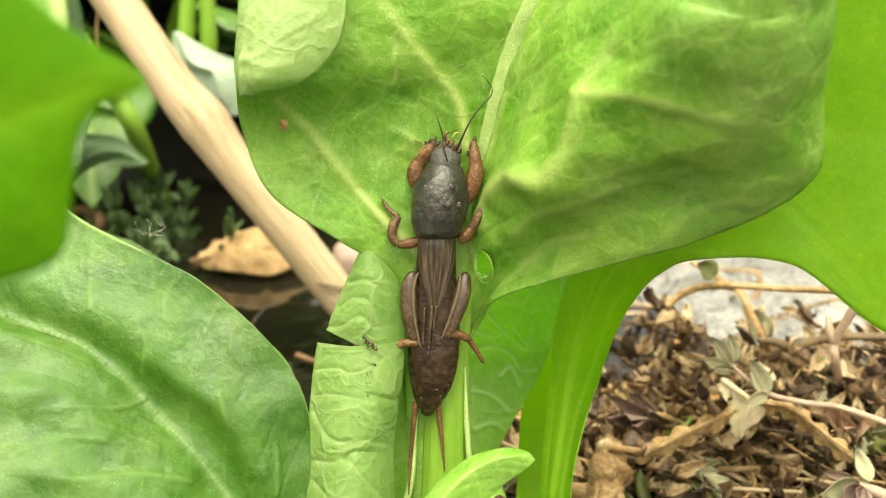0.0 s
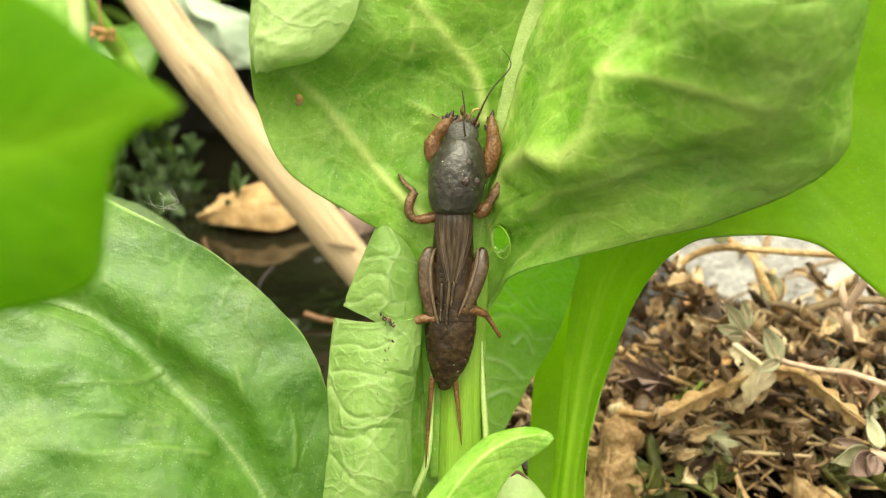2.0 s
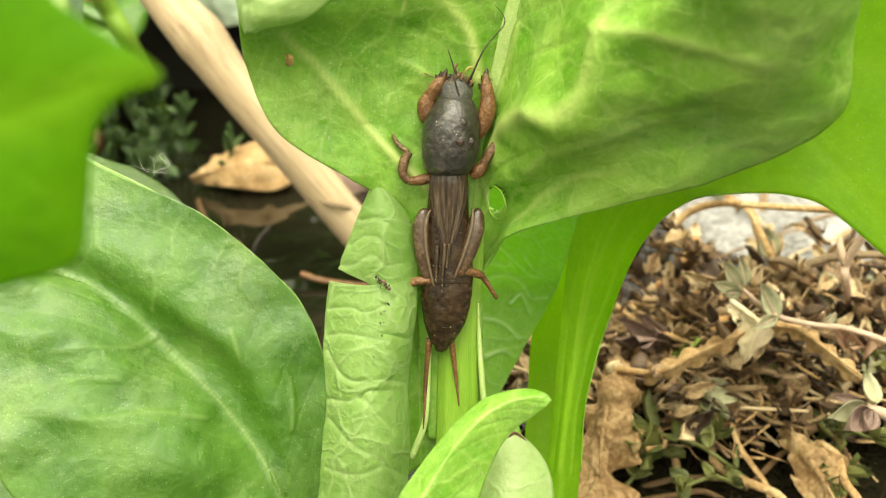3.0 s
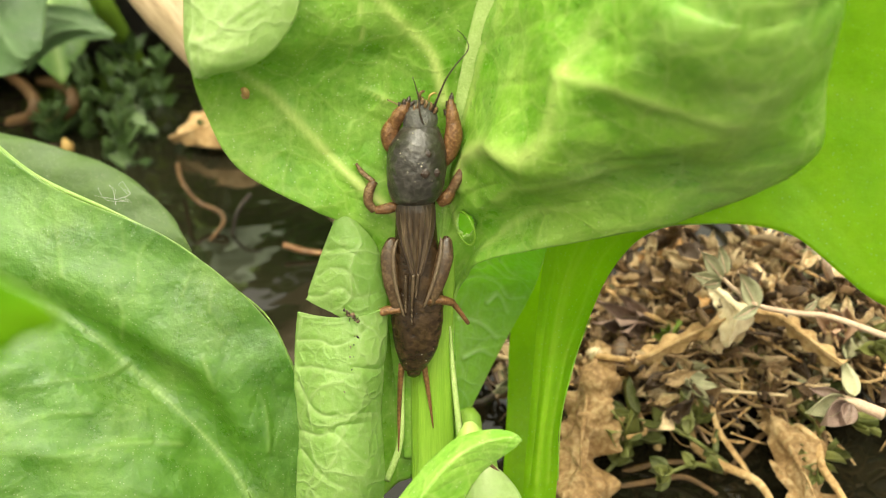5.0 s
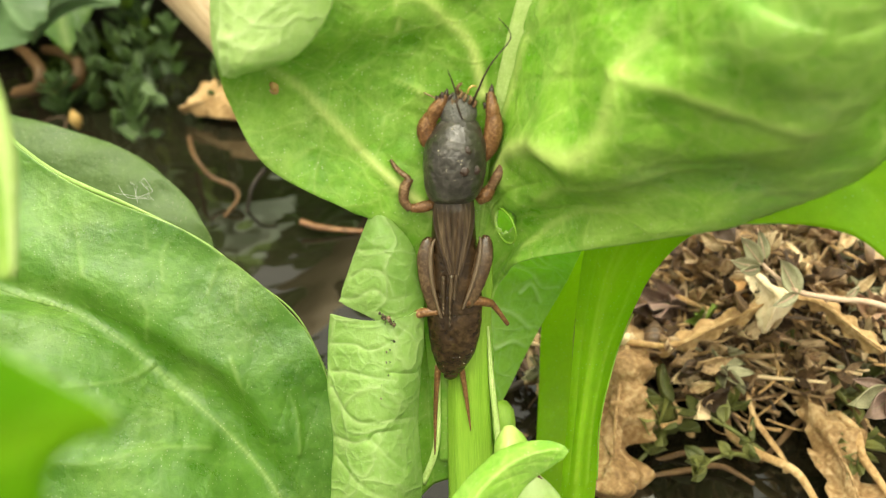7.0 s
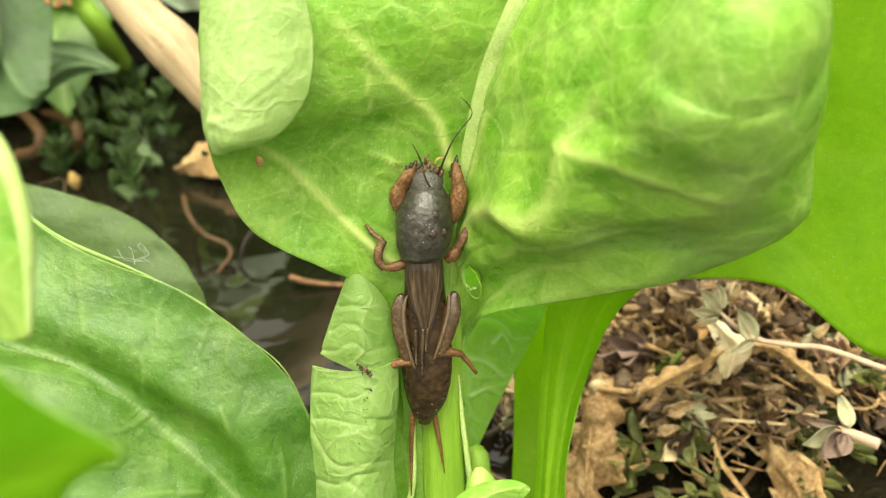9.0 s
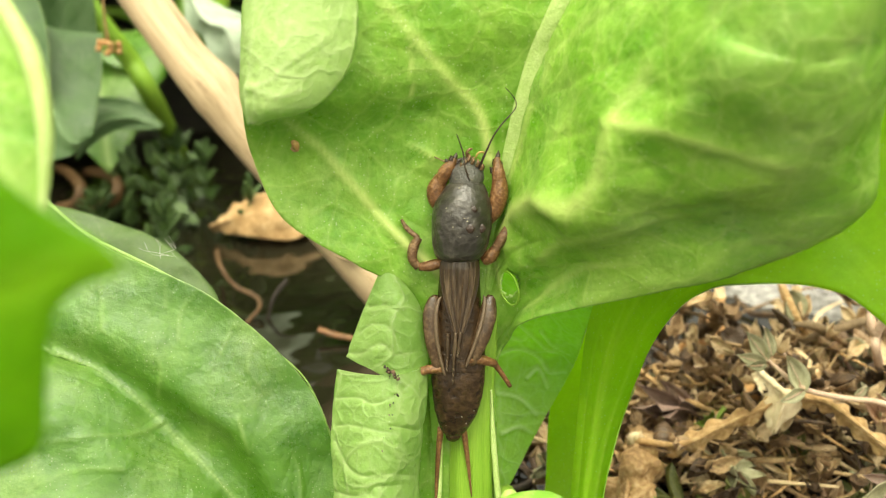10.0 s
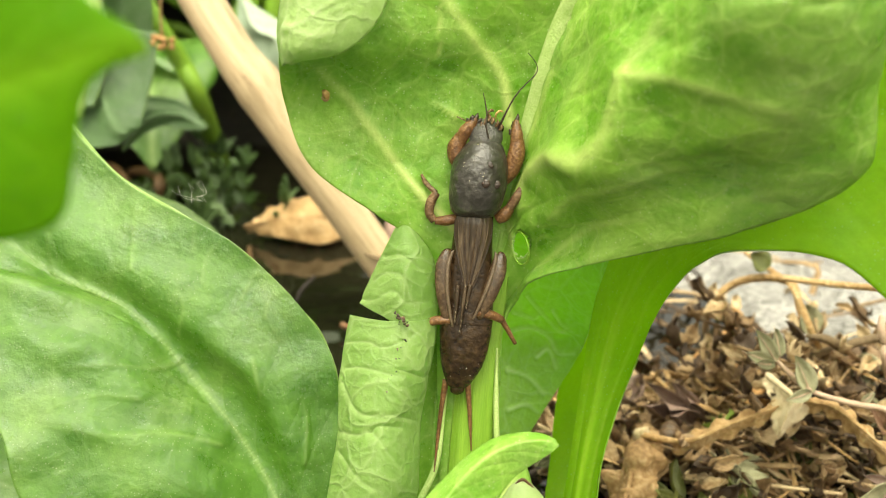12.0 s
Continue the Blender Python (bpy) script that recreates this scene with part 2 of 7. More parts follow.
TWIG = grainy("brown_twig", [(0.3, (0.085, 0.055, 0.025)), (0.7, (0.25, 0.175, 0.09))], 400, 0.7, bump=0.8)
PINK = grainy("pinkish_stem", [(0.3, (0.40, 0.25, 0.17)), (0.7, (0.60, 0.45, 0.33))], 500, 0.5)
SPRIG = grainy("sprig_leaf", [(0.3, (0.20, 0.195, 0.105)), (0.7, (0.40, 0.385, 0.24))], 700, 0.5, islands=0.4)
SPRIG_GREEN = grainy("sprig_leaf_olive", [(0.3, (0.060, 0.072, 0.014)), (0.7, (0.17, 0.18, 0.045))], 600, 0.5, islands=0.5)
SPRIG_BROWN = grainy("sprig_leaf_brown", [(0.22, (0.095, 0.055, 0.024)), (0.5, (0.27, 0.170, 0.088)), (0.78, (0.52, 0.38, 0.23))], 600, 0.5, islands=0.6)
SPRIG_RED = grainy("sprig_leaf_mauve", [(0.3, (0.13, 0.080, 0.062)), (0.7, (0.27, 0.185, 0.145))], 600, 0.5)
TENDRIL = grainy("dead_tendril", [(0.3, (0.045, 0.022, 0.006)), (0.6, (0.125, 0.066, 0.018)), (0.8, (0.24, 0.145, 0.055))], 400, 0.6, bump=0.6)
SPRIG_PINK = grainy("sprig_leaf_pink", [(0.3, (0.28, 0.16, 0.095)), (0.7, (0.50, 0.33, 0.22))], 500, 0.5, islands=0.3)
SPRIG_FRESH = grainy("sprig_leaf_fresh", [(0.3, (0.10, 0.17, 0.02)), (0.7, (0.24, 0.34, 0.06))], 600, 0.4, islands=0.3)
WATERWEED = grainy("water_weed", [(0.3, (0.032, 0.068, 0.014)), (0.7, (0.095, 0.165, 0.045))], 500, 0.4, islands=0.4)
BUD = grainy("yellow_bud", [(0.3, (0.38, 0.21, 0.05)), (0.7, (0.58, 0.42, 0.14))], 500, 0.5)
STONE = grainy("pinkish_pebble", [(0.3, (0.30, 0.19, 0.145)), (0.7, (0.46, 0.34, 0.28))], 250, 0.55)
THREAD = grainy("white_thread", [(0.3, (0.6, 0.6, 0.55)), (0.7, (0.75, 0.75, 0.7))], 500, 0.6)
SHELL = grainy("pronotum_shell", [(0.3, (0.010, 0.008, 0.0065)), (0.48, (0.028, 0.024, 0.020)), (0.6, (0.060, 0.054, 0.046)), (0.74, (0.13, 0.115, 0.092))], 260, 0.30, bump=0.55, bump_dist=0.00035, fine=5, spec=0.6)
HEADM = grainy("head_shell", [(0.3, (0.045, 0.043, 0.040)), (0.55, (0.095, 0.091, 0.083)), (0.75, (0.22, 0.17, 0.11))], 600, 0.38, bump=0.5)
BELLY = grainy("abdomen_skin", [(0.3, (0.009, 0.0048, 0.0018)), (0.5, (0.028, 0.0155, 0.0062)), (0.72, (0.085, 0.050, 0.022))], 300, 0.26, bump=0.5, bump_dist=0.0003, fine=5, spec=0.4)
WING = grainy("wing_case", [(0.3, (0.014, 0.0085, 0.0040)), (0.5, (0.046, 0.029, 0.0150)), (0.72, (0.15, 0.104, 0.060))], 520, 0.30, bump=0.35, stretch=(1, 0.14, 1), spec=0.4)
WING_RIB = grainy("wing_rib", [(0.3, (0.06, 0.040, 0.022)), (0.7, (0.18, 0.128, 0.078))], 800, 0.34, spec=0.4)
LEG = grainy("leg_shell", [(0.3, (0.050, 0.021, 0.007)), (0.5, (0.145, 0.066, 0.023)), (0.72, (0.36, 0.20, 0.085))], 520, 0.32, bump=0.5, bump_dist=0.0003, spec=0.4)
LEG_DULL = grainy("leg_shell_dull", [(0.3, (0.045, 0.022, 0.009)), (0.5, (0.13, 0.070, 0.031)), (0.72, (0.38, 0.25, 0.14))], 520, 0.34, bump=0.5, bump_dist=0.0003, spec=0.4)
BELLY_LEG = grainy("thigh_shell", [(0.3, (0.022, 0.012, 0.005)), (0.5, (0.062, 0.036, 0.017)), (0.72, (0.17, 0.112, 0.058))], 400, 0.26, bump=0.4, bump_dist=0.0002, spec=0.45)
CLAW = grainy("claw_dark", [(0.3, (0.012, 0.008, 0.006)), (0.7, (0.05, 0.025, 0.015))], 800, 0.3)
EYE = grainy("eye_black", [(0.3, (0.006, 0.005, 0.005)), (0.7, (0.02, 0.015, 0.012))], 1500, 0.15)
DUST = grainy("pale_grit", [(0.3, (0.28, 0.24, 0.17)), (0.7, (0.48, 0.43, 0.33))], 900, 0.8)
ROCK = grainy("pale_wet_stone", [(0.34, (0.09, 0.086, 0.08)), (0.46, (0.22, 0.215, 0.205)), (0.64, (0.44, 0.43, 0.41))], 90, 0.3, bump=0.9, bump_dist=0.003, fine=6)
SOIL = grainy("wet_silt", [(0.3, (0.010, 0.008, 0.006)), (0.5, (0.026, 0.021, 0.016)), (0.72, (0.08, 0.066, 0.05))], 60, 0.55, bump=0.9, bump_dist=0.002, fine=14)


def water_material():
    mat, nt, bsdf, add = node_kit("dark_pond_water")
    co = add("ShaderNodeTexCoord")
    n1 = add("ShaderNodeTexNoise", {"Vector": co.outputs["Object"]}, Scale=38.0, Detail=2.0, Roughness=0.45)
    n2 = add("ShaderNodeTexNoise", {"Vector": co.outputs["Object"]}, Scale=14.0, Detail=3.0)
    col = ramp_of(add, n2.outputs[0], [(0.35, (0.006, 0.006, 0.003)), (0.65, (0.018, 0.016, 0.009))])
    nt.links.new(col.outputs[0], bsdf.inputs["Base Color"])
    bsdf.inputs["Roughness"].default_value = 0.04
    bsdf.inputs["IOR"].default_value = 1.5
    bsdf.inputs["Specular IOR Level"].default_value = 0.9
    bp = add("ShaderNodeBump", {"Height": n1.outputs[0]}, Strength=0.25, Distance=0.006)
    nt.links.new(bp.outputs[0], bsdf.inputs["Normal"])
    return mat


WATER = water_material()

# ---------------------------------------------------------------- mesh helpers


def part(name, mesh, material, parent, label=""):
    """One mesh object under a thing or a part; the mesh is given in world space, or in the thing's own."""
    for m in material if isinstance(material, tuple) else (material,):
        mesh.materials.append(m)
    ob = new(name, mesh)
    ob.parent = parent
    if label:
        tagged(ob, label)
    return ob


def thing(name, at, label, category, group="", kind=""):
    ob = new(name)
    ob.empty_display_size = 0.005
    ob.location = at
    return tagged(ob, label, category, group, kind)


def to_mesh(name, verts, faces, smooth=True, base=(0, 0, 0)):
    me = bpy.data.meshes.new(name)
    me.from_pydata([tuple(np.subtract(v, base)) for v in verts], [], faces)
    if smooth:
        me.polygons.foreach_set("use_smooth", [True] * len(me.polygons))
    me.update()
    return me


def curve_of(points, n):
    """n points along a Catmull-Rom curve through the given ones."""
    p = np.asarray(points, float)
    p = np.vstack([2 * p[0] - p[1], p, 2 * p[-1] - p[-2]])
    s = np.linspace(0, len(p) - 3 - 1e-9, n)
    i = s.astype(int)
    f = (s - i)[:, None]
    a, b, c, d = p[i], p[i + 1], p[i + 2], p[i + 3]
    return 0.5 * (2 * b + (c - a) * f + (2 * a - 5 * b + 4 * c - d) * f**2 + (3 * b - a - 3 * c + d) * f**3)


def wobble(p, scale, seed=0.0):
    return noise.noise(Vector(p) * scale + Vector((seed * 7.3, seed * 3.1, seed * 5.7)))


def blade(name, left, rib, right, base, nu=90, nv=28, bulge=(0, 0), veins=9, slope=0.3, pucker=0.0005, ruffle=0.0, lump=0.0008, lump_scale=60.0, seed=1.0, mid=0.03, vein_strength=1.0, shape=None, mid_left=None, mid_right=None, lines=(), smooth=False, folds=(), hole=None):
    """A leaf blade between its two margins and its midrib. mid_left and mid_right: curves half-way across; lines: chosen veins (points, width, strength, height);
    folds: crests (points, height, reach on their left, reach on their right); hole: middle, half width, half height."""
    L, C, R = (curve_of(x, nu) for x in (left, rib, right))
    ML = curve_of(mid_left, nu) if mid_left else (L + C) / 2
    MR = curve_of(mid_right, nu) if mid_right else (R + C) / 2
    if smooth:
        ML, MR = 0.375 * L + 0.75 * C - 0.125 * R, 0.375 * R + 0.75 * C - 0.125 * L
    v = np.linspace(-1, 1, 2 * nv + 1)
    s = np.abs(v)[None, :, None]
    a0, a1, a2 = (1 - s) * (1 - 2 * s), 4 * s * (1 - s), s * (2 * s - 1)
    neg = (v < 0)[None, :, None]
    P = a0 * C[:, None] + np.where(neg, a1 * ML[:, None] + a2 * L[:, None], a1 * MR[:, None] + a2 * R[:, None])
    N = np.cross(np.gradient(P, axis=1), np.gradient(P, axis=0))
    N /= np.linalg.norm(N, axis=2)[..., None] + 1e-12
    wl, wr = np.linalg.norm(L - C, axis=1), np.linalg.norm(R - C, axis=1)
    lift, vein = np.zeros(P.shape[:2]), np.zeros(P.shape[:2])
    for i in range(nu):
        u = i / (nu - 1)
        for j in range(2 * nv + 1):
            vv, sj = v[j], abs(v[j])
            side = 0 if vv < 0 else 1
            wide = wl[i] if vv < 0 else wr[i]
            p = P[i, j]
            h = bulge[side] * wide * 2 * sj * (1 - sj)
            w40 = wobble(p, 40, seed)
            ph = (u - slope * sj**0.7) * veins + 0.5 * side + 0.5 * w40
            d = abs(ph - round(ph))
            ridge = math.exp(-((d / 0.05) ** 2)) * (1 - 0.75 * sj)
            ph2 = sj * 6 + 1.6 * wobble(p, 75, seed + 3) + 0.5 * (math.floor(ph) % 2)
            d2 = abs(ph2 - round(ph2))
            ridge2 = 0.4 * math.exp(-((d2 / 0.06) ** 2)) * min(1, 6 * sj)
            midrib = math.exp(-((sj * max(wide, 1e-4) / (mid * 0.05)) ** 2))
            env = min(1.0, wide / 0.012)
            h += env * pucker * (0.25 * (d * 2 - 0.5) * min(1, 4 * sj) * (0.6 + 1.5 * wobble(p, 70, seed + 8)) - 0.6 * ridge - 0.5 * ridge2)
            h += env * lump * (wobble(p, lump_scale, seed + 11) + 0.35 * wobble(p, lump_scale * 2.7, seed + 5) + 0.12 * wobble(p, lump_scale * 7, seed + 6))
            h += ruffle * sj**3 * math.sin(u * 34 + 3 * wobble(p, 45, seed + 2) + side * 2)
            if shape:
                h += shape(u, vv)
            lift[i, j] = h
            vein[i, j] = vein_strength * max(0.6 * midrib, 0.4 * ridge, 0.3 * ridge2)
    flat, fn = P.reshape(-1, 3), N.reshape(-1, 3)
    for pts, width, strength, height in lines:
        q = curve_of(pts, 110)
        best = np.full(len(flat), 9.0)
        where = np.zeros(len(flat))
        for k in range(0, 110):
            dv = flat - q[k]
            d = np.sqrt(np.maximum((dv * dv).sum(1) - ((dv * fn).sum(1)) ** 2, 0))
            d[np.linalg.norm(dv, axis=1) > 0.02] = 9.0
            closer = d < best
            best[closer], where[closer] = d[closer], k / 109
        fade = (1 - 0.6 * where).reshape(vein.shape)
        g = np.exp(-((best / width) ** 2)).reshape(vein.shape)
        vein = np.maximum(vein, strength * g * fade)
        lift += height * fade * np.exp(-((best / (1.7 * width)) ** 2)).reshape(vein.shape)
    for pts, height, reach_left, reach_right in folds:
        q = curve_of(pts, 140)
        tq = np.gradient(q, axis=0)
        tq /= np.linalg.norm(tq, axis=1)[:, None]
        best, hill = np.full(len(flat), 9.0), np.zeros(len(flat))
        for k in range(140):
            dv = flat - q[k]
            d = np.linalg.norm(dv, axis=1)
            closer = d < best
            side = (dv * np.cross(fn, tq[k])).sum(1)
            reach = reach_right + (reach_left - reach_right) / (1 + np.exp(-np.clip(side / 0.0006, -30, 30)))
            soft = np.sqrt(d * d + 0.0006**2) - 0.0006
            f = math.sin(math.pi * min(1.0, 0.12 + 0.8 * k / 139)) ** 0.6
            hill[closer] = (height * f * np.exp(-soft / reach))[closer]
            best[closer] = d[closer]
        off = np.abs(v)[None, :] * np.where(v[None, :] < 0, wl[:, None], wr[:, None])
        lift += hill.reshape(lift.shape) * (1 - np.exp(-((off / 0.0045) ** 2)))
    verts = (P + N * lift[..., None]).reshape(-1, 3)
    w = 2 * nv + 1
    def kept(i, j):
        if hole is None:
            return True
        c, hw, hh = hole
        x, z = verts[i * w + j][0] - c[0], verts[i * w + j][2] - c[2]
        return (x / hw) ** 2 + (z / hh) ** 2 > 1

    faces = [(i * w + j, i * w + j + 1, (i + 1) * w + j + 1, (i + 1) * w + j) for i in range(nu - 1) for j in range(2 * nv) if kept(i, j)]
    me = to_mesh(name, verts, faces, base=base)
    me.attributes.new("vein", "FLOAT", "POINT").data.foreach_set("value", np.clip(vein, 0, 1).ravel())
    return me


def leaf_part(name, mesh, material, parent, label="", thick=0.00035):
    ob = part(name, mesh, (material, RIM), parent, label)
    mod = ob.modifiers.new("thickness", "SOLIDIFY")
    mod.thickness, mod.offset, mod.material_offset_rim = thick, 0.0, 1
    return ob


def tube_arrays(points, radii, n=24, sides=8, flat=1.0, up=(0, 0, 1), ridges=0, ridge_depth=0.0, cap=True):
    P = curve_of(points, n)
    rad = np.interp(np.linspace(0, 1, n), np.linspace(0, 1, len(radii)), radii)
    T = np.gradient(P, axis=0)
    T /= np.linalg.norm(T, axis=1)[:, None] + 1e-12
    verts, a = [], np.array(up, float)
    for i in range(n):
        b = np.cross(T[i], a)
        if np.linalg.norm(b) < 1e-6:
            b = np.cross(T[i], (1.0, 0.3, 0.1))
        b /= np.linalg.norm(b)
        a = np.cross(b, T[i])
        for k in range(sides):
            q = 2 * math.pi * k / sides
            r = rad[i] * (1 + ridge_depth * math.cos(ridges * q))
            verts.append(P[i] + r * (math.cos(q) * b + flat * math.sin(q) * a))
    faces = [(i * sides + k, i * sides + (k + 1) % sides, (i + 1) * sides + (k + 1) % sides, (i + 1) * sides + k) for i in range(n - 1) for k in range(sides)]
    if cap:
        faces += [tuple(range(sides))[::-1], tuple((n - 1) * sides + k for k in range(sides))]
    return verts, faces


def tube(name, points, radii, base=(0, 0, 0), **k):
    v, f = tube_arrays(points, radii, **k)
    me = to_mesh(name, v, f, base=base)
    # lengthwise grain: round the stem at full scale, along it drawn out
    sides, length = k.get("sides", 8), float(np.linalg.norm(np.diff(np.array(points, float), axis=0), axis=1).sum())
    r0, n = max(radii), len(v) // k.get("sides", 8)
    grain = [(r0 * math.cos(2 * math.pi * (i % sides) / sides), r0 * math.sin(2 * math.pi * (i % sides) / sides), 0.07 * length * (i // sides) / n) for i in range(len(v))]
    me.attributes.new("grain", "FLOAT_VECTOR", "POINT").data.foreach_set("vector", np.array(grain).ravel())
    return me


def loft(name, rows, sides=28, power=2.0, flat_below=0.6, rough=0.0, seed=0):
    """A body along +y: rows of y, middle x, middle z, half width, half height."""
    rows = curve_of(rows, 40)
    verts = []
    for y, x, z, hw, hh in rows:
        for k in range(sides):
            q = 2 * math.pi * k / sides
            c, s = math.cos(q), math.sin(q)
            c, s = math.copysign(abs(c) ** (2 / power), c), math.copysign(abs(s) ** (2 / power), s)
            if s < 0:
                s *= flat_below
            g = 1 + rough * wobble((x + hw * c, y, z + hh * s), 900, seed)
            verts.append((x + max(hw, 1e-5) * c * g, y, z + max(hh, 1e-5) * s * g))
    n = len(rows)
    faces = [(i * sides + k, i * sides + (k + 1) % sides, (i + 1) * sides + (k + 1) % sides, (i + 1) * sides + k) for i in range(n - 1) for k in range(sides)]
    faces += [tuple(range(sides))[::-1], tuple((n - 1) * sides + k for k in range(sides))]
    return to_mesh(name, verts, faces)


def join_arrays(chunks):
    verts, faces = [], []
    for v, f in chunks:
        o = len(verts)
        verts += list(v)
        faces += [tuple(i + o for i in face) for face in f]
    return verts, faces


def petal_arrays(m, length, width, cup=0.25, curl=0.2, nu=8, nv=2, point=1.0, crumple=0.0, seed=0.0):
    """A small ovate leaf along +y of the matrix m, cupped across and curled along; two-sided thickness."""
    top, w = [], 2 * nv + 1
    for i in range(nu + 1):
        u = i / nu
        half = width / 2 * (math.sin(math.pi * u**0.8) ** 0.8 * (1 - 0.12 * u * point) + 0.06 * (1 - u))
        for j in range(w):
            s = j / nv - 1
            ck = crumple * width * wobble((s * 0.9, u * 2.6, 0), 1.3, seed) if crumple else 0.0
            top.append((s * half * (1 + 0.9 * ck / width), u * length, cup * width * s * s + curl * length * u * u + ck))
    low = [(x, y, z - 0.05 * width - 0.00008) for x, y, z in top]
    n = len(top)
    faces = []
    for i in range(nu):
        for j in range(w - 1):
            q = (i * w + j, i * w + j + 1, (i + 1) * w + j + 1, (i + 1) * w + j)
            faces.append(q)
            faces.append(tuple(n + a for a in q[::-1]))
    for i in range(nu):
        faces.append((i * w, (i + 1) * w, n + (i + 1) * w, n + i * w))
        faces.append((i * w + w - 1, n + i * w + w - 1, n + (i + 1) * w + w - 1, (i + 1) * w + w - 1))
    return [np.array(m @ Vector(p)) for p in top + low], faces


def aim(at, way, up=(0, 0, 1), twist=0.0):
    """A matrix at a place whose +y goes along way and +z leans to up."""
    y = Vector(way).normalized()
    x = y.cross(Vector(up))
    x = x.normalized() if x.length > 1e-5 else Vector((1, 0, 0))
    z = x.cross(y)
    return Matrix.Translation(at) @ Matrix((x, y, z)).transposed().to_4x4() @ Matrix.Rotation(twist, 4, "Y")


# ---------------------------------------------------------------- ground and water


def ground_height(x, y):
    h = -0.012 + 0.0035 * wobble((x, y, 0), 28, 2) + 0.0015 * wobble((x, y, 0), 90, 3)
    h += 0.020 * math.exp(-(((x - 0.085) / 0.07) ** 2) - ((y - 0.168) / 0.020) ** 2)
    h += 0.016 * math.exp(-(((x - 0.0) / 0.03) ** 2) - ((y - 0.105) / 0.03) ** 2)
    h += 0.014 * math.exp(-(((x + 0.03) / 0.05) ** 2) - ((y - 0.04) / 0.05) ** 2)
    k = min(1, max(0, (math.hypot(x, y - 0.15) - 0.6) / 0.5))
    h += 0.035 * k * k * (3 - 2 * k)
    # the far side rises to a planted bank, added to darken the water's reflection
    k = min(1, max(0, (y - 0.36 + 0.9 * max(0.0, -0.12 - x) * 0.4 - 1.2 * max(0.0, x + 0.09)) / 0.22))
    return h + 0.13 * k * k * (3 - 2 * k)


def build_ground():
    n = 200
    s = np.sinh(np.linspace(-9.0, 9.0, n)) * 0.012
    verts = [(x, y + 0.16, ground_height(x, y + 0.16)) for y in s for x in s]
    faces = [(i * n + j, i * n + j + 1, (i + 1) * n + j + 1, (i + 1) * n + j) for i in range(n - 1) for j in range(n - 1)]
    ob = part("ground", to_mesh("ground", verts, faces), SOIL, None)
    tagged(ob, "wet grey silt and mud at the edge of a puddle", "ground", kind="structure")
    m = 60
    ring = [(0.95 * math.cos(2 * math.pi * k / m), 0.15 + 0.95 * math.sin(2 * math.pi * k / m), 0.0) for k in range(m)]
    w = part("water", to_mesh("water", ring, [tuple(range(m))], smooth=False), WATER, None)
    tagged(w, "dark still puddle water reflecting a pale sky", "water", kind="structure")


build_ground()

# ---------------------------------------------------------------- the leafy plant
PLANT = (0.0, 0.108, 0.0)


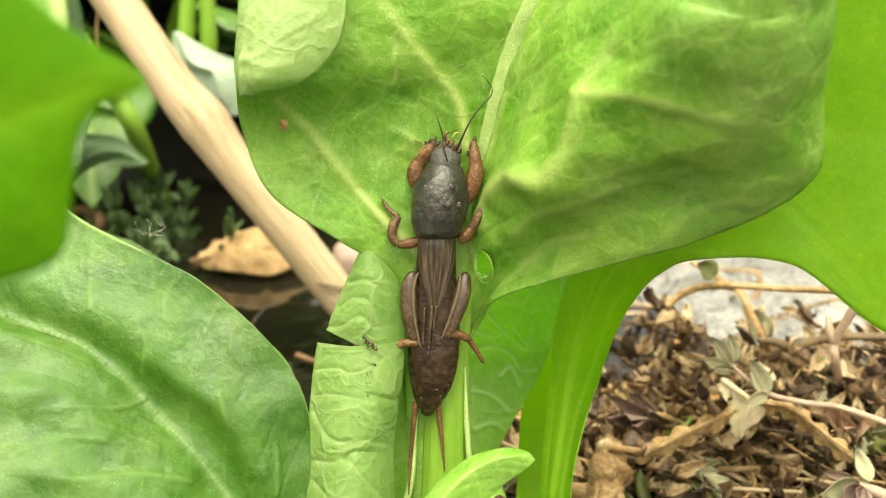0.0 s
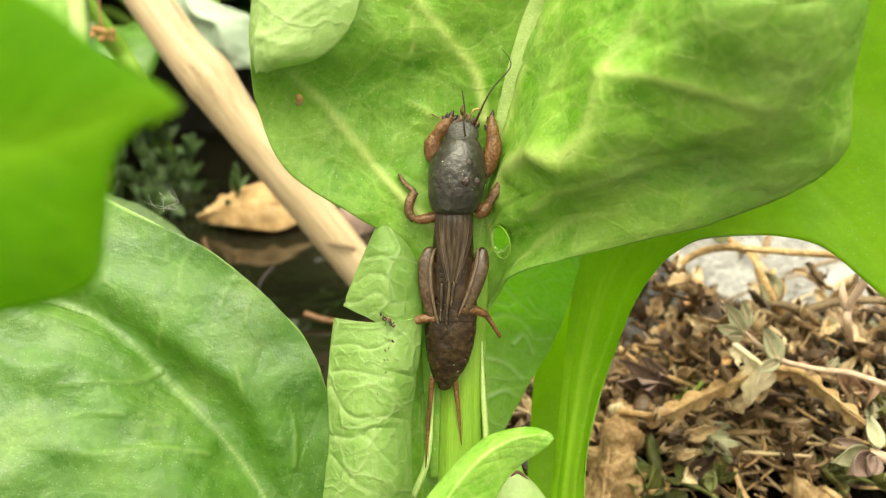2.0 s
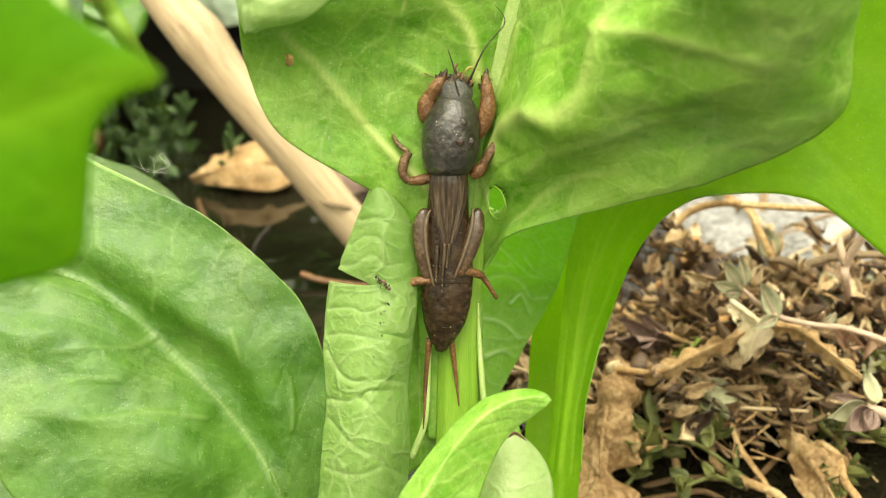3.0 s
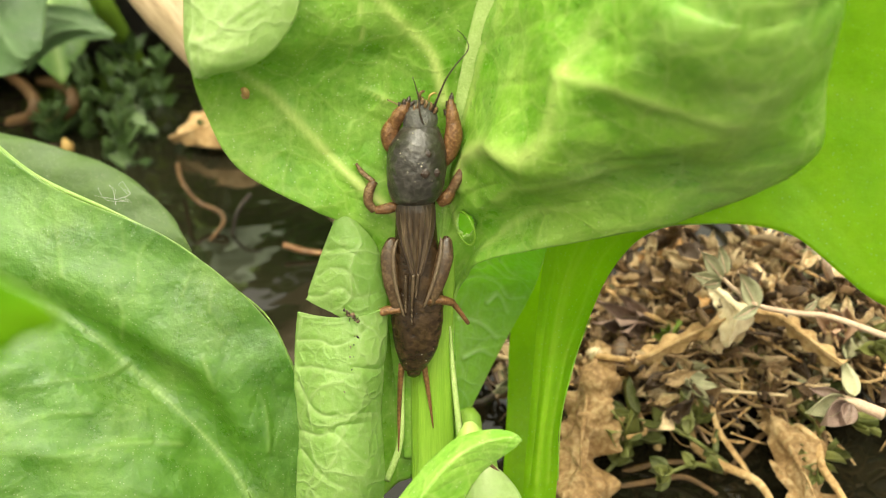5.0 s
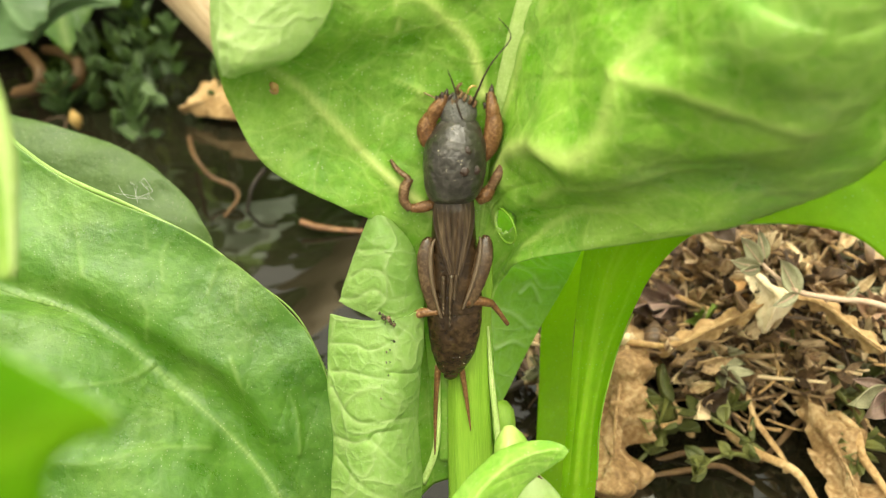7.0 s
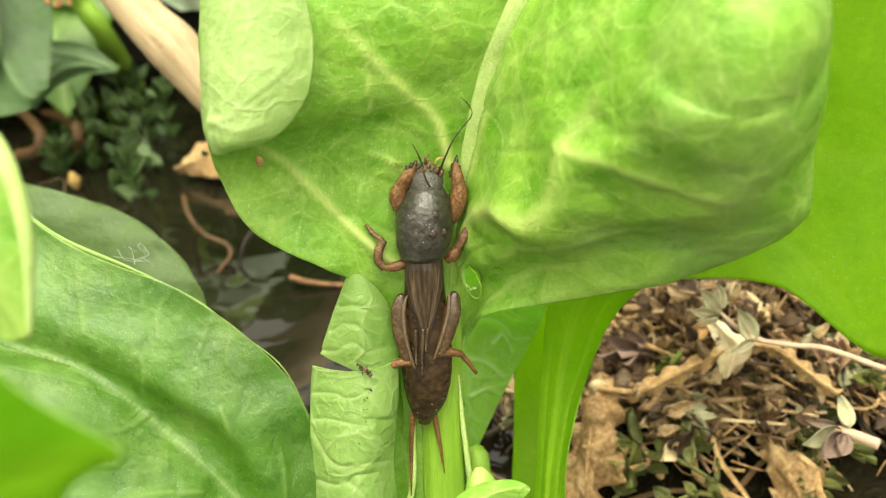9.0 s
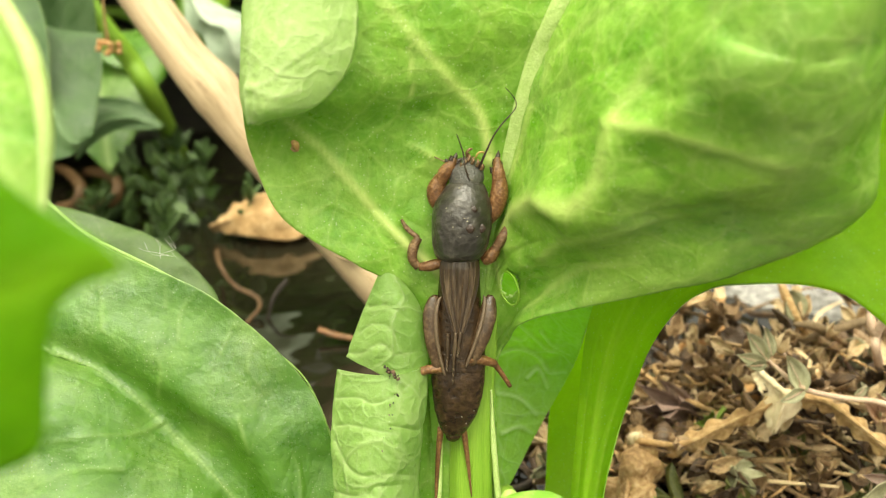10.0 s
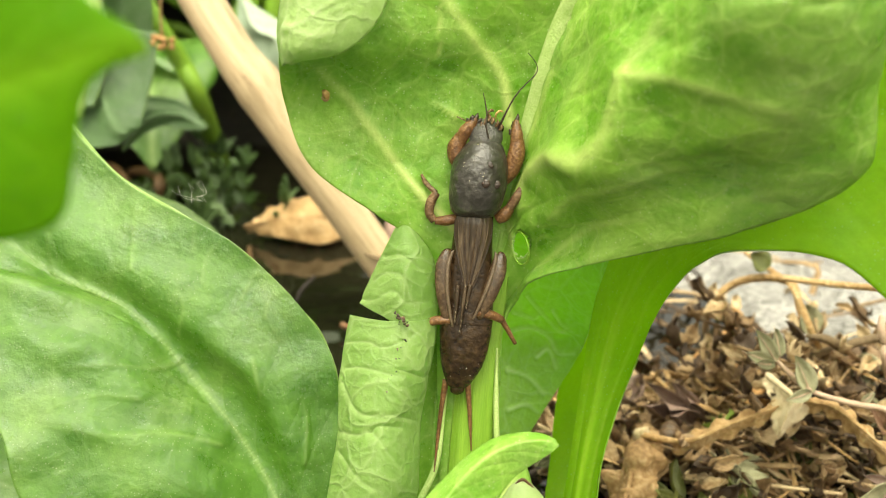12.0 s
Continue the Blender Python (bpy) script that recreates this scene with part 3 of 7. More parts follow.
def leafy_plant():
    plant = thing("leafy_plant", PLANT, "bright green broad-leaved vegetable plant growing at the water's edge", "plant")
    # the leaf that carries the insect
    left = [(-0.0035, 0.1074, 0.0316), (-0.0045, 0.1117, 0.0442), (-0.0052, 0.1144, 0.0536), (-0.0067, 0.1165, 0.0615), (-0.0131, 0.1150, 0.0663), (-0.0213, 0.1144, 0.0724), (-0.0245, 0.1151, 0.0804), (-0.0240, 0.1113, 0.0866), (-0.0237, 0.1122, 0.0923), (-0.0226, 0.1162, 0.1009), (-0.0127, 0.1280, 0.1173), (0.0187, 0.1370, 0.1281)]
    rib = [(0.0002, 0.1079, 0.0313), (0.0006, 0.1122, 0.0440), (0.0013, 0.1153, 0.0548), (0.0032, 0.1177, 0.0642), (0.0046, 0.1195, 0.0710), (0.0061, 0.1205, 0.0779), (0.0077, 0.1206, 0.0844), (0.0094, 0.1204, 0.0901), (0.0114, 0.1196, 0.0956), (0.0149, 0.1212, 0.1034), (0.0179, 0.1273, 0.1153), (0.0202, 0.1372, 0.1288)]
    right = [(0.0037, 0.1074, 0.0316), (0.0037, 0.1117, 0.0442), (0.0044, 0.1144, 0.0536), (0.0069, 0.1110, 0.0609), (0.0216, 0.1013, 0.0681), (0.0337, 0.0988, 0.0733), (0.0396, 0.0967, 0.0794), (0.0388, 0.0939, 0.0882), (0.0377, 0.0918, 0.0960), (0.0367, 0.0910, 0.1046), (0.0331, 0.1019, 0.1151), (0.0214, 0.1359, 0.1280)]
    over = [(0.0021, 0.1074, 0.0316), (0.0022, 0.1117, 0.0442), (0.0029, 0.1146, 0.0543), (0.0053, 0.1156, 0.0620), (0.0119, 0.1079, 0.0703), (0.0170, 0.1002, 0.0788), (0.0205, 0.0955, 0.0853), (0.0220, 0.0938, 0.0912), (0.0230, 0.0931, 0.0967), (0.0248, 0.0940, 0.1041), (0.0260, 0.1114, 0.1150), (0.0207, 0.1360, 0.1283)]

    def form(u, v):
        # a margin that turns under
        if v < 0:
            return 0.0010 * math.sin(9 * u + 2 * v) * v * v
        k = min(1.0, max(0.0, (v - 0.36) / 0.3))
        e = min(1.0, max(0.0, (v - 0.66) / 0.34))
        lean = 0.0038 * k * k * (3 - 2 * k) * (1 - e * e * (3 - 2 * e)) * max(-0.6, min(1.0, (u - 0.55) / 0.17))
        return lean - 0.0012 * max(0.0, v - 0.62) ** 2 / 0.144

    folds = (
        ([(0.0052, 0.1175, 0.0700), (0.0075, 0.1140, 0.0740), (0.0103, 0.1089, 0.0767), (0.0140, 0.1040, 0.0766), (0.0161, 0.1004, 0.0813), (0.0168, 0.0992, 0.0860), (0.0215, 0.0943, 0.0909), (0.0248, 0.0913, 0.0948), (0.0277, 0.0898, 0.0985)], 0.0025, 0.0045, 0.0045),
        ([(0.0160, 0.1012, 0.0765), (0.0207, 0.0972, 0.0797), (0.0237, 0.0945, 0.0825), (0.0273, 0.0924, 0.0849), (0.0288, 0.0911, 0.0883), (0.0320, 0.0905, 0.0905)], 0.0012, 0.0024, 0.0080),
        ([(0.0235, 0.0935, 0.0890), (0.0275, 0.0912, 0.0915), (0.0320, 0.0905, 0.0930), (0.0350, 0.0908, 0.0950)], 0.0004, 0.0030, 0.0030),
    )
    lines = (
        ([(-0.0022, 0.1171, 0.0632), (-0.0067, 0.1165, 0.0677), (-0.0102, 0.1159, 0.0720), (-0.0125, 0.1159, 0.0751), (-0.0171, 0.1172, 0.0807), (-0.0203, 0.1162, 0.0855)], 0.0005, 1.0, 0.0005),
        ([(0.0032, 0.1198, 0.0773), (0.0024, 0.1202, 0.0816), (0.0013, 0.1201, 0.0845), (-0.0016, 0.1192, 0.0881), (-0.0056, 0.1177, 0.0931), (-0.0086, 0.1170, 0.0971)], 0.00055, 1.0, 0.0005),
        ([(-0.0062, 0.1187, 0.0867), (-0.0062, 0.1183, 0.0917), (-0.0064, 0.1176, 0.0957)], 0.0002, 0.6, -0.0003),
        ([(0.0062, 0.1188, 0.0745), (0.0073, 0.1187, 0.0804), (0.0092, 0.1176, 0.0866), (0.0121, 0.1160, 0.0911), (0.0177, 0.1120, 0.0950)], 0.0004, 0.6, 0.0003),
    )
    lines += (
        # the first is the crest's lit ridge, raised and painted pale
        ([(0.0055, 0.1167, 0.0684), (0.0070, 0.1158, 0.0720), (0.0100, 0.1108, 0.0758), (0.0140, 0.1052, 0.0781), (0.0156, 0.1022, 0.0815), (0.0178, 0.1020, 0.0871), (0.0211, 0.1007, 0.0926)], 0.0009, 0.7, 0.0008),
        ([(0.0170, 0.1029, 0.0867), (0.0212, 0.0970, 0.0881), (0.0273, 0.0939, 0.0882), (0.0296, 0.0935, 0.0872)], 0.0004, 0.45, 0.0004),
        ([(0.0057, 0.1132, 0.0611), (0.0083, 0.1111, 0.0643), (0.0119, 0.1070, 0.0678), (0.0178, 0.1027, 0.0706)], 0.0004, 0.4, 0.0002),
        ([(0.0085, 0.1113, 0.0678), (0.0118, 0.1075, 0.0722), (0.0170, 0.0993, 0.0762), (0.0232, 0.0947, 0.0781)], 0.0005, 0.3, 0.0003),
    )
    lines += (
        ([(0.0050, 0.1160, 0.0617), (0.0041, 0.1179, 0.0657), (0.0050, 0.1192, 0.0710)], 0.0004, 0.5, 0.0002),
        ([(-0.0034, 0.1190, 0.0782), (-0.0055, 0.1184, 0.0796), (-0.0066, 0.1181, 0.0802)], 0.00025, 0.6, 0.0003),
    )
    b = leaf_part("leaf", blade("leaf", left, rib, right, PLANT, 210, 64, (-0.02, 0.0), veins=9, slope=0.42, pucker=0.0003, lump=0.0009, lump_scale=95, seed=1, mid=0.01, vein_strength=0.25, shape=form, mid_right=over, lines=lines, folds=folds, hole=((0.0053, 0.1148, 0.0626), 0.0010, 0.0020)), LEAF, plant, "broad bright green leaf with a pale downy midrib")
    part("midrib", tube("midrib", [(0.0032, 0.1176, 0.0634), (0.0047, 0.1193, 0.0710), (0.0062, 0.1200, 0.0780), (0.0077, 0.1199, 0.0845), (0.0093, 0.1198, 0.0901), (0.0115, 0.1190, 0.0956), (0.0148, 0.1205, 0.1034), (0.0178, 0.1263, 0.1152)], [0.0008, 0.0012, 0.0015, 0.0016, 0.0016, 0.0015, 0.0012, 0.0007], PLANT, n=60, sides=20, flat=0.45, up=(0, -1, 0), ridges=7, ridge_depth=0.05), STALK_PALE, b, "pale downy midrib")
    part("petiole", tube("petiole", [(0.0033, 0.1177, 0.0618), (0.0018, 0.1153, 0.0548), (0.0006, 0.1117, 0.0442), (0.0003, 0.1084, 0.0344), (0.0006, 0.1030, 0.0217), (0.001, 0.108, 0.012), (0.0, 0.107, -0.012)], [0.0012, 0.0021, 0.0026, 0.0028, 0.0034, 0.004, 0.005], PLANT, n=50, sides=28, flat=0.5, up=(0, -1, 0), ridges=7, ridge_depth=0.05), STALK, b, "grooved light green stalk")
    for pts in ([(-0.0060, 0.1050, 0.0306), (-0.0041, 0.1071, 0.0352), (-0.0036, 0.1097, 0.0420), (-0.0033, 0.1120, 0.0482), (-0.0044, 0.1141, 0.0537)], [(0.0041, 0.1054, 0.0303), (0.0037, 0.1080, 0.0363), (0.0032, 0.1105, 0.0432), (0.0030, 0.1129, 0.0494)]):
        part("margin_ridge", tube("ridge", pts, [0.00045, 0.00042, 0.00036, 0.00015], PLANT, n=30, sides=8, up=(0, -1, 0)), STALK_PALE, b)
    ring = [np.array((0.0053, 0.1148, 0.0626)) + np.array((0.0011 * math.cos(q), -0.0020 * math.cos(q), 0.0021 * math.sin(q))) for q in np.linspace(0, 2 * math.pi, 17)]
    part("hole_rim", tube("hole_rim", ring, [0.00012, 0.00012], PLANT, n=48, sides=6), STALK, b, "pale rim of a small hole in the leaf")
    # its margin folded forward, underside showing
    fl = [(-0.0103, 0.1151, 0.0650), (-0.0124, 0.1136, 0.0606), (-0.0139, 0.1121, 0.0570), (-0.0146, 0.1113, 0.0553)]
    fr = [(-0.0092, 0.1156, 0.0651), (-0.0057, 0.1137, 0.0610), (-0.0048, 0.1119, 0.0555), (-0.0049, 0.1098, 0.0509)]
    fm = [(-0.0097, 0.1151, 0.0651), (-0.0090, 0.1118, 0.0617), (-0.0095, 0.1094, 0.0569), (-0.0090, 0.1086, 0.0537)]
    lines = (
        ([(-0.0140, 0.1114, 0.0557), (-0.0121, 0.1106, 0.0564), (-0.0101, 0.1100, 0.0578), (-0.0085, 0.1096, 0.0565), (-0.0059, 0.1106, 0.0564)], 0.0002, 0.8, 0.00022),
        ([(-0.0128, 0.1122, 0.0581), (-0.0112, 0.1116, 0.0595), (-0.0090, 0.1106, 0.0595), (-0.0081, 0.1097, 0.0570)], 0.00018, 0.8, 0.0003),
        ([(-0.0118, 0.1132, 0.0611), (-0.0094, 0.1124, 0.0616), (-0.0073, 0.1119, 0.0601)], 0.0002, 0.4, 0.0004),
    )
    leaf_part("folded_margin", blade("fold", fl, fm, fr, PLANT, 60, 26, (0, 0), smooth=True, veins=3, slope=0.1, pucker=0.0003, lump=0.0005, lump_scale=140, seed=4, vein_strength=0.15, mid=0.001, lines=lines), LEAF_PALE, b, "pale underside of the folded leaf margin with a torn edge")
    fl = [(-0.0158, 0.1108, 0.0539), (-0.0163, 0.1091, 0.0505), (-0.0164, 0.1062, 0.0464), (-0.0162, 0.1037, 0.0423), (-0.0165, 0.1008, 0.0369), (-0.0174, 0.0973, 0.0296)]
    fr = [(-0.0049, 0.1109, 0.0543), (-0.0050, 0.1088, 0.0506), (-0.0056, 0.1066, 0.0462), (-0.0060, 0.1046, 0.0417), (-0.0061, 0.1017, 0.0363), (-0.0064, 0.0981, 0.0289)]
    fm = [(-0.0092, 0.1084, 0.0544), (-0.0095, 0.1061, 0.0519), (-0.0099, 0.1030, 0.0481), (-0.0104, 0.1006, 0.0441), (-0.0106, 0.0978, 0.0389), (-0.0116, 0.0948, 0.0315)]
    lines = (
        ([(-0.0159, 0.1088, 0.0510), (-0.0129, 0.1079, 0.0515), (-0.0108, 0.1067, 0.0513), (-0.0086, 0.1071, 0.0522), (-0.0072, 0.1084, 0.0530)], 0.0002, 0.8, 0.00022),
        ([(-0.0156, 0.1068, 0.0483), (-0.0135, 0.1059, 0.0489), (-0.0108, 0.1040, 0.0495), (-0.0084, 0.1039, 0.0491)], 0.0002, 0.8, 0.00022),
        ([(-0.0155, 0.1062, 0.0466), (-0.0141, 0.1036, 0.0451), (-0.0119, 0.1023, 0.0444), (-0.0090, 0.1015, 0.0451), (-0.0061, 0.1039, 0.0429)], 0.00022, 0.85, 0.00026),
        ([(-0.0152, 0.1033, 0.0413), (-0.0126, 0.1015, 0.0421), (-0.0116, 0.1008, 0.0431), (-0.0096, 0.0992, 0.0415), (-0.0080, 0.0994, 0.0390)], 0.00022, 0.85, 0.00026),
    )
    lines += (
        ([(-0.0116, 0.1007, 0.0429), (-0.0108, 0.1010, 0.0438), (-0.0084, 0.1019, 0.0433)], 0.0002, 0.4, 0.0004),
        ([(-0.0158, 0.1017, 0.0395), (-0.0143, 0.1005, 0.0391), (-0.0125, 0.0991, 0.0380), (-0.0090, 0.0973, 0.0360)], 0.0002, 0.8, 0.00022),
        ([(-0.0160, 0.0988, 0.0342), (-0.0124, 0.0969, 0.0347), (-0.0090, 0.0971, 0.0354), (-0.0064, 0.0992, 0.0322)], 0.0002, 0.8, 0.00022),
        ([(-0.0089, 0.1050, 0.0494), (-0.0065, 0.1066, 0.0479), (-0.0054, 0.1077, 0.0480)], 0.0002, 0.4, 0.0004),
    )
    fold = leaf_part("folded_margin", blade("fold", fl, fm, fr, PLANT, 170, 44, (0, 0), smooth=True, veins=6, slope=0.06, pucker=0.0002, lump=0.0006, lump_scale=130, seed=6, vein_strength=0.15, mid=0.001, lines=lines), LEAF_PALE, b, "pale underside of the folded leaf margin with raised veins")
    fl = [(-0.0088, 0.1040, 0.0265), (-0.0084, 0.1085, 0.0370), (-0.0078, 0.1122, 0.0465), (-0.0066, 0.1152, 0.0545)]
    fm = [(-0.0048, 0.1078, 0.0275), (-0.0049, 0.1116, 0.0378), (-0.0047, 0.1148, 0.0467), (-0.0043, 0.1170, 0.0547)]
    fr = [(-0.0012, 0.1082, 0.0285), (-0.0014, 0.1114, 0.0385), (-0.0016, 0.1144, 0.0469), (-0.0020, 0.1168, 0.0549)]
    leaf_part("winged_base", blade("wing", fl, fm, fr, PLANT, 50, 14, (0, 0), veins=4, pucker=0.0003, lump=0.0005, lump_scale=130, seed=14, vein_strength=0.2, mid=0.002), LEAF, b, "green winged base of the leaf beside its stalk")
    rnd = random.Random(9)
    trail = curve_of([(-0.0096, 0.1081, 0.0554), (-0.0088, 0.1076, 0.0549), (-0.0083, 0.1071, 0.0539), (-0.0087, 0.1061, 0.0527), (-0.0090, 0.1047, 0.0511), (-0.0093, 0.1035, 0.0498), (-0.0096, 0.1023, 0.0481), (-0.0104, 0.1016, 0.0468)], 60)
    for k in range(30):
        c = trail[min(59, int((16 if k < 14 else 60) * rnd.random() ** 1.3))] + np.array((rnd.gauss(0, 0.0003), -0.0001, rnd.gauss(0, 0.0003)))
        r = rnd.uniform(0.00005, 0.0002) * (1.9 if k < 14 else 1.0)
        d = np.array((rnd.uniform(-1, 1), 0.0, rnd.uniform(-1.2, 1.2))) * r * 0.8
        part("withered_spot", tube("spot", [c - d, c, c + d], [r * 0.4, r, r * 0.3], PLANT, n=7, sides=6, flat=0.5, ridges=3, ridge_depth=0.4), LITTER_DARK, fold)
    # the upper margin rolled over
    fl = [(-0.0229, 0.1084, 0.0856), (-0.0235, 0.1088, 0.0886), (-0.0233, 0.1102, 0.0925), (-0.0230, 0.1121, 0.0967), (-0.0226, 0.1150, 0.1022), (-0.0205, 0.1176, 0.1066)]
    fr = [(-0.0218, 0.1070, 0.0864), (-0.0160, 0.1069, 0.0875), (-0.0123, 0.1090, 0.0906), (-0.0109, 0.1115, 0.0949), (-0.0119, 0.1148, 0.1016), (-0.0172, 0.1170, 0.1066)]
    fm = [(-0.0222, 0.1070, 0.0862), (-0.0203, 0.1050, 0.0883), (-0.0187, 0.1060, 0.0920), (-0.0176, 0.1082, 0.0961), (-0.0172, 0.1118, 0.1020), (-0.0187, 0.1165, 0.1065)]
    lines = (
        ([(-0.0221, 0.1071, 0.0896), (-0.0196, 0.1054, 0.0911), (-0.0170, 0.1052, 0.0933), (-0.0137, 0.1067, 0.0947)], 0.0002, 0.8, 0.00022),
        ([(-0.0218, 0.1072, 0.0901), (-0.0187, 0.1049, 0.0895), (-0.0156, 0.1051, 0.0901)], 0.0002, 0.8, 0.00022),
        ([(-0.0217, 0.1071, 0.0867), (-0.0218, 0.1071, 0.0897), (-0.0218, 0.1085, 0.0939), (-0.0221, 0.1101, 0.0987)], 0.0002, 0.8, 0.00022),
    )
    leaf_part("rolled_margin", blade("roll", fl, fm, fr, PLANT, 60, 24, (0, 0), smooth=True, veins=4, slope=0.2, pucker=0.0003, lump=0.0005, lump_scale=90, seed=8, vein_strength=0.15, mid=0.001, lines=lines), LEAF_CREAM, b, "pale underside of the rolled upper margin")

    # right-hand leaf, seen against the light
    left = [(0.0113, 0.1039, 0.0118), (0.0126, 0.1102, 0.0243), (0.0136, 0.1138, 0.0318), (0.0144, 0.1172, 0.0387), (0.0153, 0.1206, 0.0457), (0.0164, 0.1229, 0.0524), (0.0183, 0.1240, 0.0587), (0.0207, 0.1246, 0.0668), (0.0238, 0.1251, 0.0807), (0.0269, 0.1268, 0.0951), (0.0320, 0.1295, 0.1122)]
    rib = [(0.0131, 0.1031, 0.0125), (0.0144, 0.1094, 0.0249), (0.0154, 0.1125, 0.0326), (0.0171, 0.1166, 0.0416), (0.0185, 0.1184, 0.0484), (0.0204, 0.1185, 0.0551), (0.0234, 0.1169, 0.0625), (0.0284, 0.1148, 0.0689), (0.0350, 0.1152, 0.0825), (0.0419, 0.1175, 0.0957), (0.0465, 0.1208, 0.1117)]
    right = [(0.0154, 0.1039, 0.0118), (0.0171, 0.1102, 0.0243), (0.0177, 0.1134, 0.0321), (0.0206, 0.1177, 0.0417), (0.0229, 0.1164, 0.0519), (0.0245, 0.1137, 0.0579), (0.0269, 0.1107, 0.0631), (0.0306, 0.1066, 0.0666), (0.0402, 0.1031, 0.0671), (0.0536, 0.0966, 0.0621), (0.0605, 0.1072, 0.0965)]
    lines = (
        ([(0.0143, 0.1094, 0.0249), (0.0152, 0.1125, 0.0326), (0.0166, 0.1166, 0.0416), (0.0176, 0.1184, 0.0484), (0.0193, 0.1190, 0.0549), (0.0218, 0.1182, 0.0633)], 0.00025, 0.75, 0.00025),
        ([(0.0159, 0.1094, 0.0249), (0.0168, 0.1125, 0.0326), (0.0192, 0.1168, 0.0422), (0.0211, 0.1173, 0.0498), (0.0229, 0.1159, 0.0566), (0.0262, 0.1130, 0.0635)], 0.0002, 0.7, 0.00025),
        ([(0.0133, 0.1098, 0.0246), (0.0142, 0.1130, 0.0323), (0.0150, 0.1166, 0.0399), (0.0161, 0.1195, 0.0471), (0.0176, 0.1211, 0.0532)], 0.0002, 0.5, -0.0003),
    )
    r = leaf_part("leaf", blade("leaf", left, rib, right, PLANT, 150, 34, (0.02, 0.03), veins=9, slope=0.25, pucker=0.0003, lump=0.0008, lump_scale=40, seed=12, mid=0.012, vein_strength=0.6, lines=lines), LEAF_LIT, plant, "yellow-green leaf glowing against the light", 0.0003)
    part("rolled_edge", tube("edge", [(0.0173, 0.1101, 0.0244), (0.0178, 0.1130, 0.0323), (0.0192, 0.1154, 0.0379), (0.0206, 0.1173, 0.0420), (0.0219, 0.1169, 0.0471)], [0.00009, 0.00009, 0.00008, 0.00006], PLANT, n=40, sides=8), STALK, r, "pale downy edge of the stalk")
    part("petiole", tube("petiole", [(0.0135, 0.1047, 0.0158), (0.0133, 0.1032, 0.0124), (0.012, 0.112, 0.012), (0.008, 0.108, -0.012)], [0.0028, 0.0032, 0.0036, 0.005], PLANT, n=20, sides=16, flat=0.5, up=(0, -1, 0)), STALK, r)

    # lower left leaf in front of the puddle
    left = [(-0.0273, 0.0951, 0.0108), (-0.0416, 0.0958, 0.0190), (-0.0537, 0.0959, 0.0322), (-0.0601, 0.1020, 0.0412), (-0.0739, 0.1100, 0.0493), (-0.0903, 0.1187, 0.0567), (-0.1055, 0.1291, 0.0652)]
    rib = [(-0.0206, 0.1030, 0.0132), (-0.0246, 0.1077, 0.0240), (-0.0294, 0.1108, 0.0320), (-0.0372, 0.1144, 0.0399), (-0.0478, 0.1185, 0.0486), (-0.0625, 0.1216, 0.0543), (-0.0972, 0.1339, 0.0750)]
    right = [(-0.0182, 0.1047, 0.0111), (-0.0175, 0.1118, 0.0287), (-0.0179, 0.1161, 0.0384), (-0.0219, 0.1208, 0.0460), (-0.0339, 0.1261, 0.0553), (-0.0531, 0.1312, 0.0642), (-0.0776, 0.1418, 0.0859)]
    def crease(u, v):
        # blistered skin on the lower half, a margin that dips on the upper
        h = 0.0009 * math.exp(-(((v + 0.35) / 0.2) ** 2)) * (1 + 0.8 * math.sin(u * 31 + 5 * v))
        return h + 0.0006 * math.sin(u * 37 + 6 * v) * abs(v) * (1 - abs(v)) + 0.0018 * max(0.0, v - 0.6) ** 2 / 0.16

    folds = (
        ([(-0.0640, 0.1235, 0.0560), (-0.0551, 0.1220, 0.0533), (-0.0503, 0.1214, 0.0522), (-0.0447, 0.1198, 0.0497), (-0.0402, 0.1187, 0.0470), (-0.0347, 0.1175, 0.0440), (-0.0301, 0.1162, 0.0411), (-0.0262, 0.1133, 0.0354), (-0.0240, 0.1107, 0.0300)], 0.0042, 0.0100, 0.0028),
        ([(-0.0600, 0.1120, 0.0470), (-0.0558, 0.1101, 0.0455), (-0.0514, 0.1125, 0.0451), (-0.0467, 0.1126, 0.0436)], 0.0010, 0.0030, 0.0016),
        ([(-0.0530, 0.1040, 0.0390), (-0.0504, 0.1042, 0.0388), (-0.0455, 0.1048, 0.0365), (-0.0394, 0.1072, 0.0347), (-0.0345, 0.1080, 0.0320)], 0.0010, 0.0028, 0.0014),
    )
    lines = (
        ([(-0.0206, 0.1030, 0.0132), (-0.0246, 0.1077, 0.0240), (-0.0294, 0.1108, 0.0320), (-0.0372, 0.1144, 0.0399), (-0.0478, 0.1185, 0.0486), (-0.0625, 0.1216, 0.0543), (-0.0777, 0.1266, 0.0629)], 0.00032, 0.65, 0.0004),
        ([(-0.0405, 0.1157, 0.0434), (-0.0432, 0.1134, 0.0429), (-0.0485, 0.1114, 0.0432), (-0.0543, 0.1094, 0.0434)], 0.00025, 0.23, 0.00022),
        ([(-0.0344, 0.1110, 0.0327), (-0.0406, 0.1094, 0.0342), (-0.0484, 0.1065, 0.0348), (-0.0524, 0.1057, 0.0357)], 0.00025, 0.23, 0.00026),
        ([(-0.0301, 0.1158, 0.0438), (-0.0291, 0.1144, 0.0411), (-0.0285, 0.1135, 0.0401)], 0.00025, 0.28, 0.00017),
    )
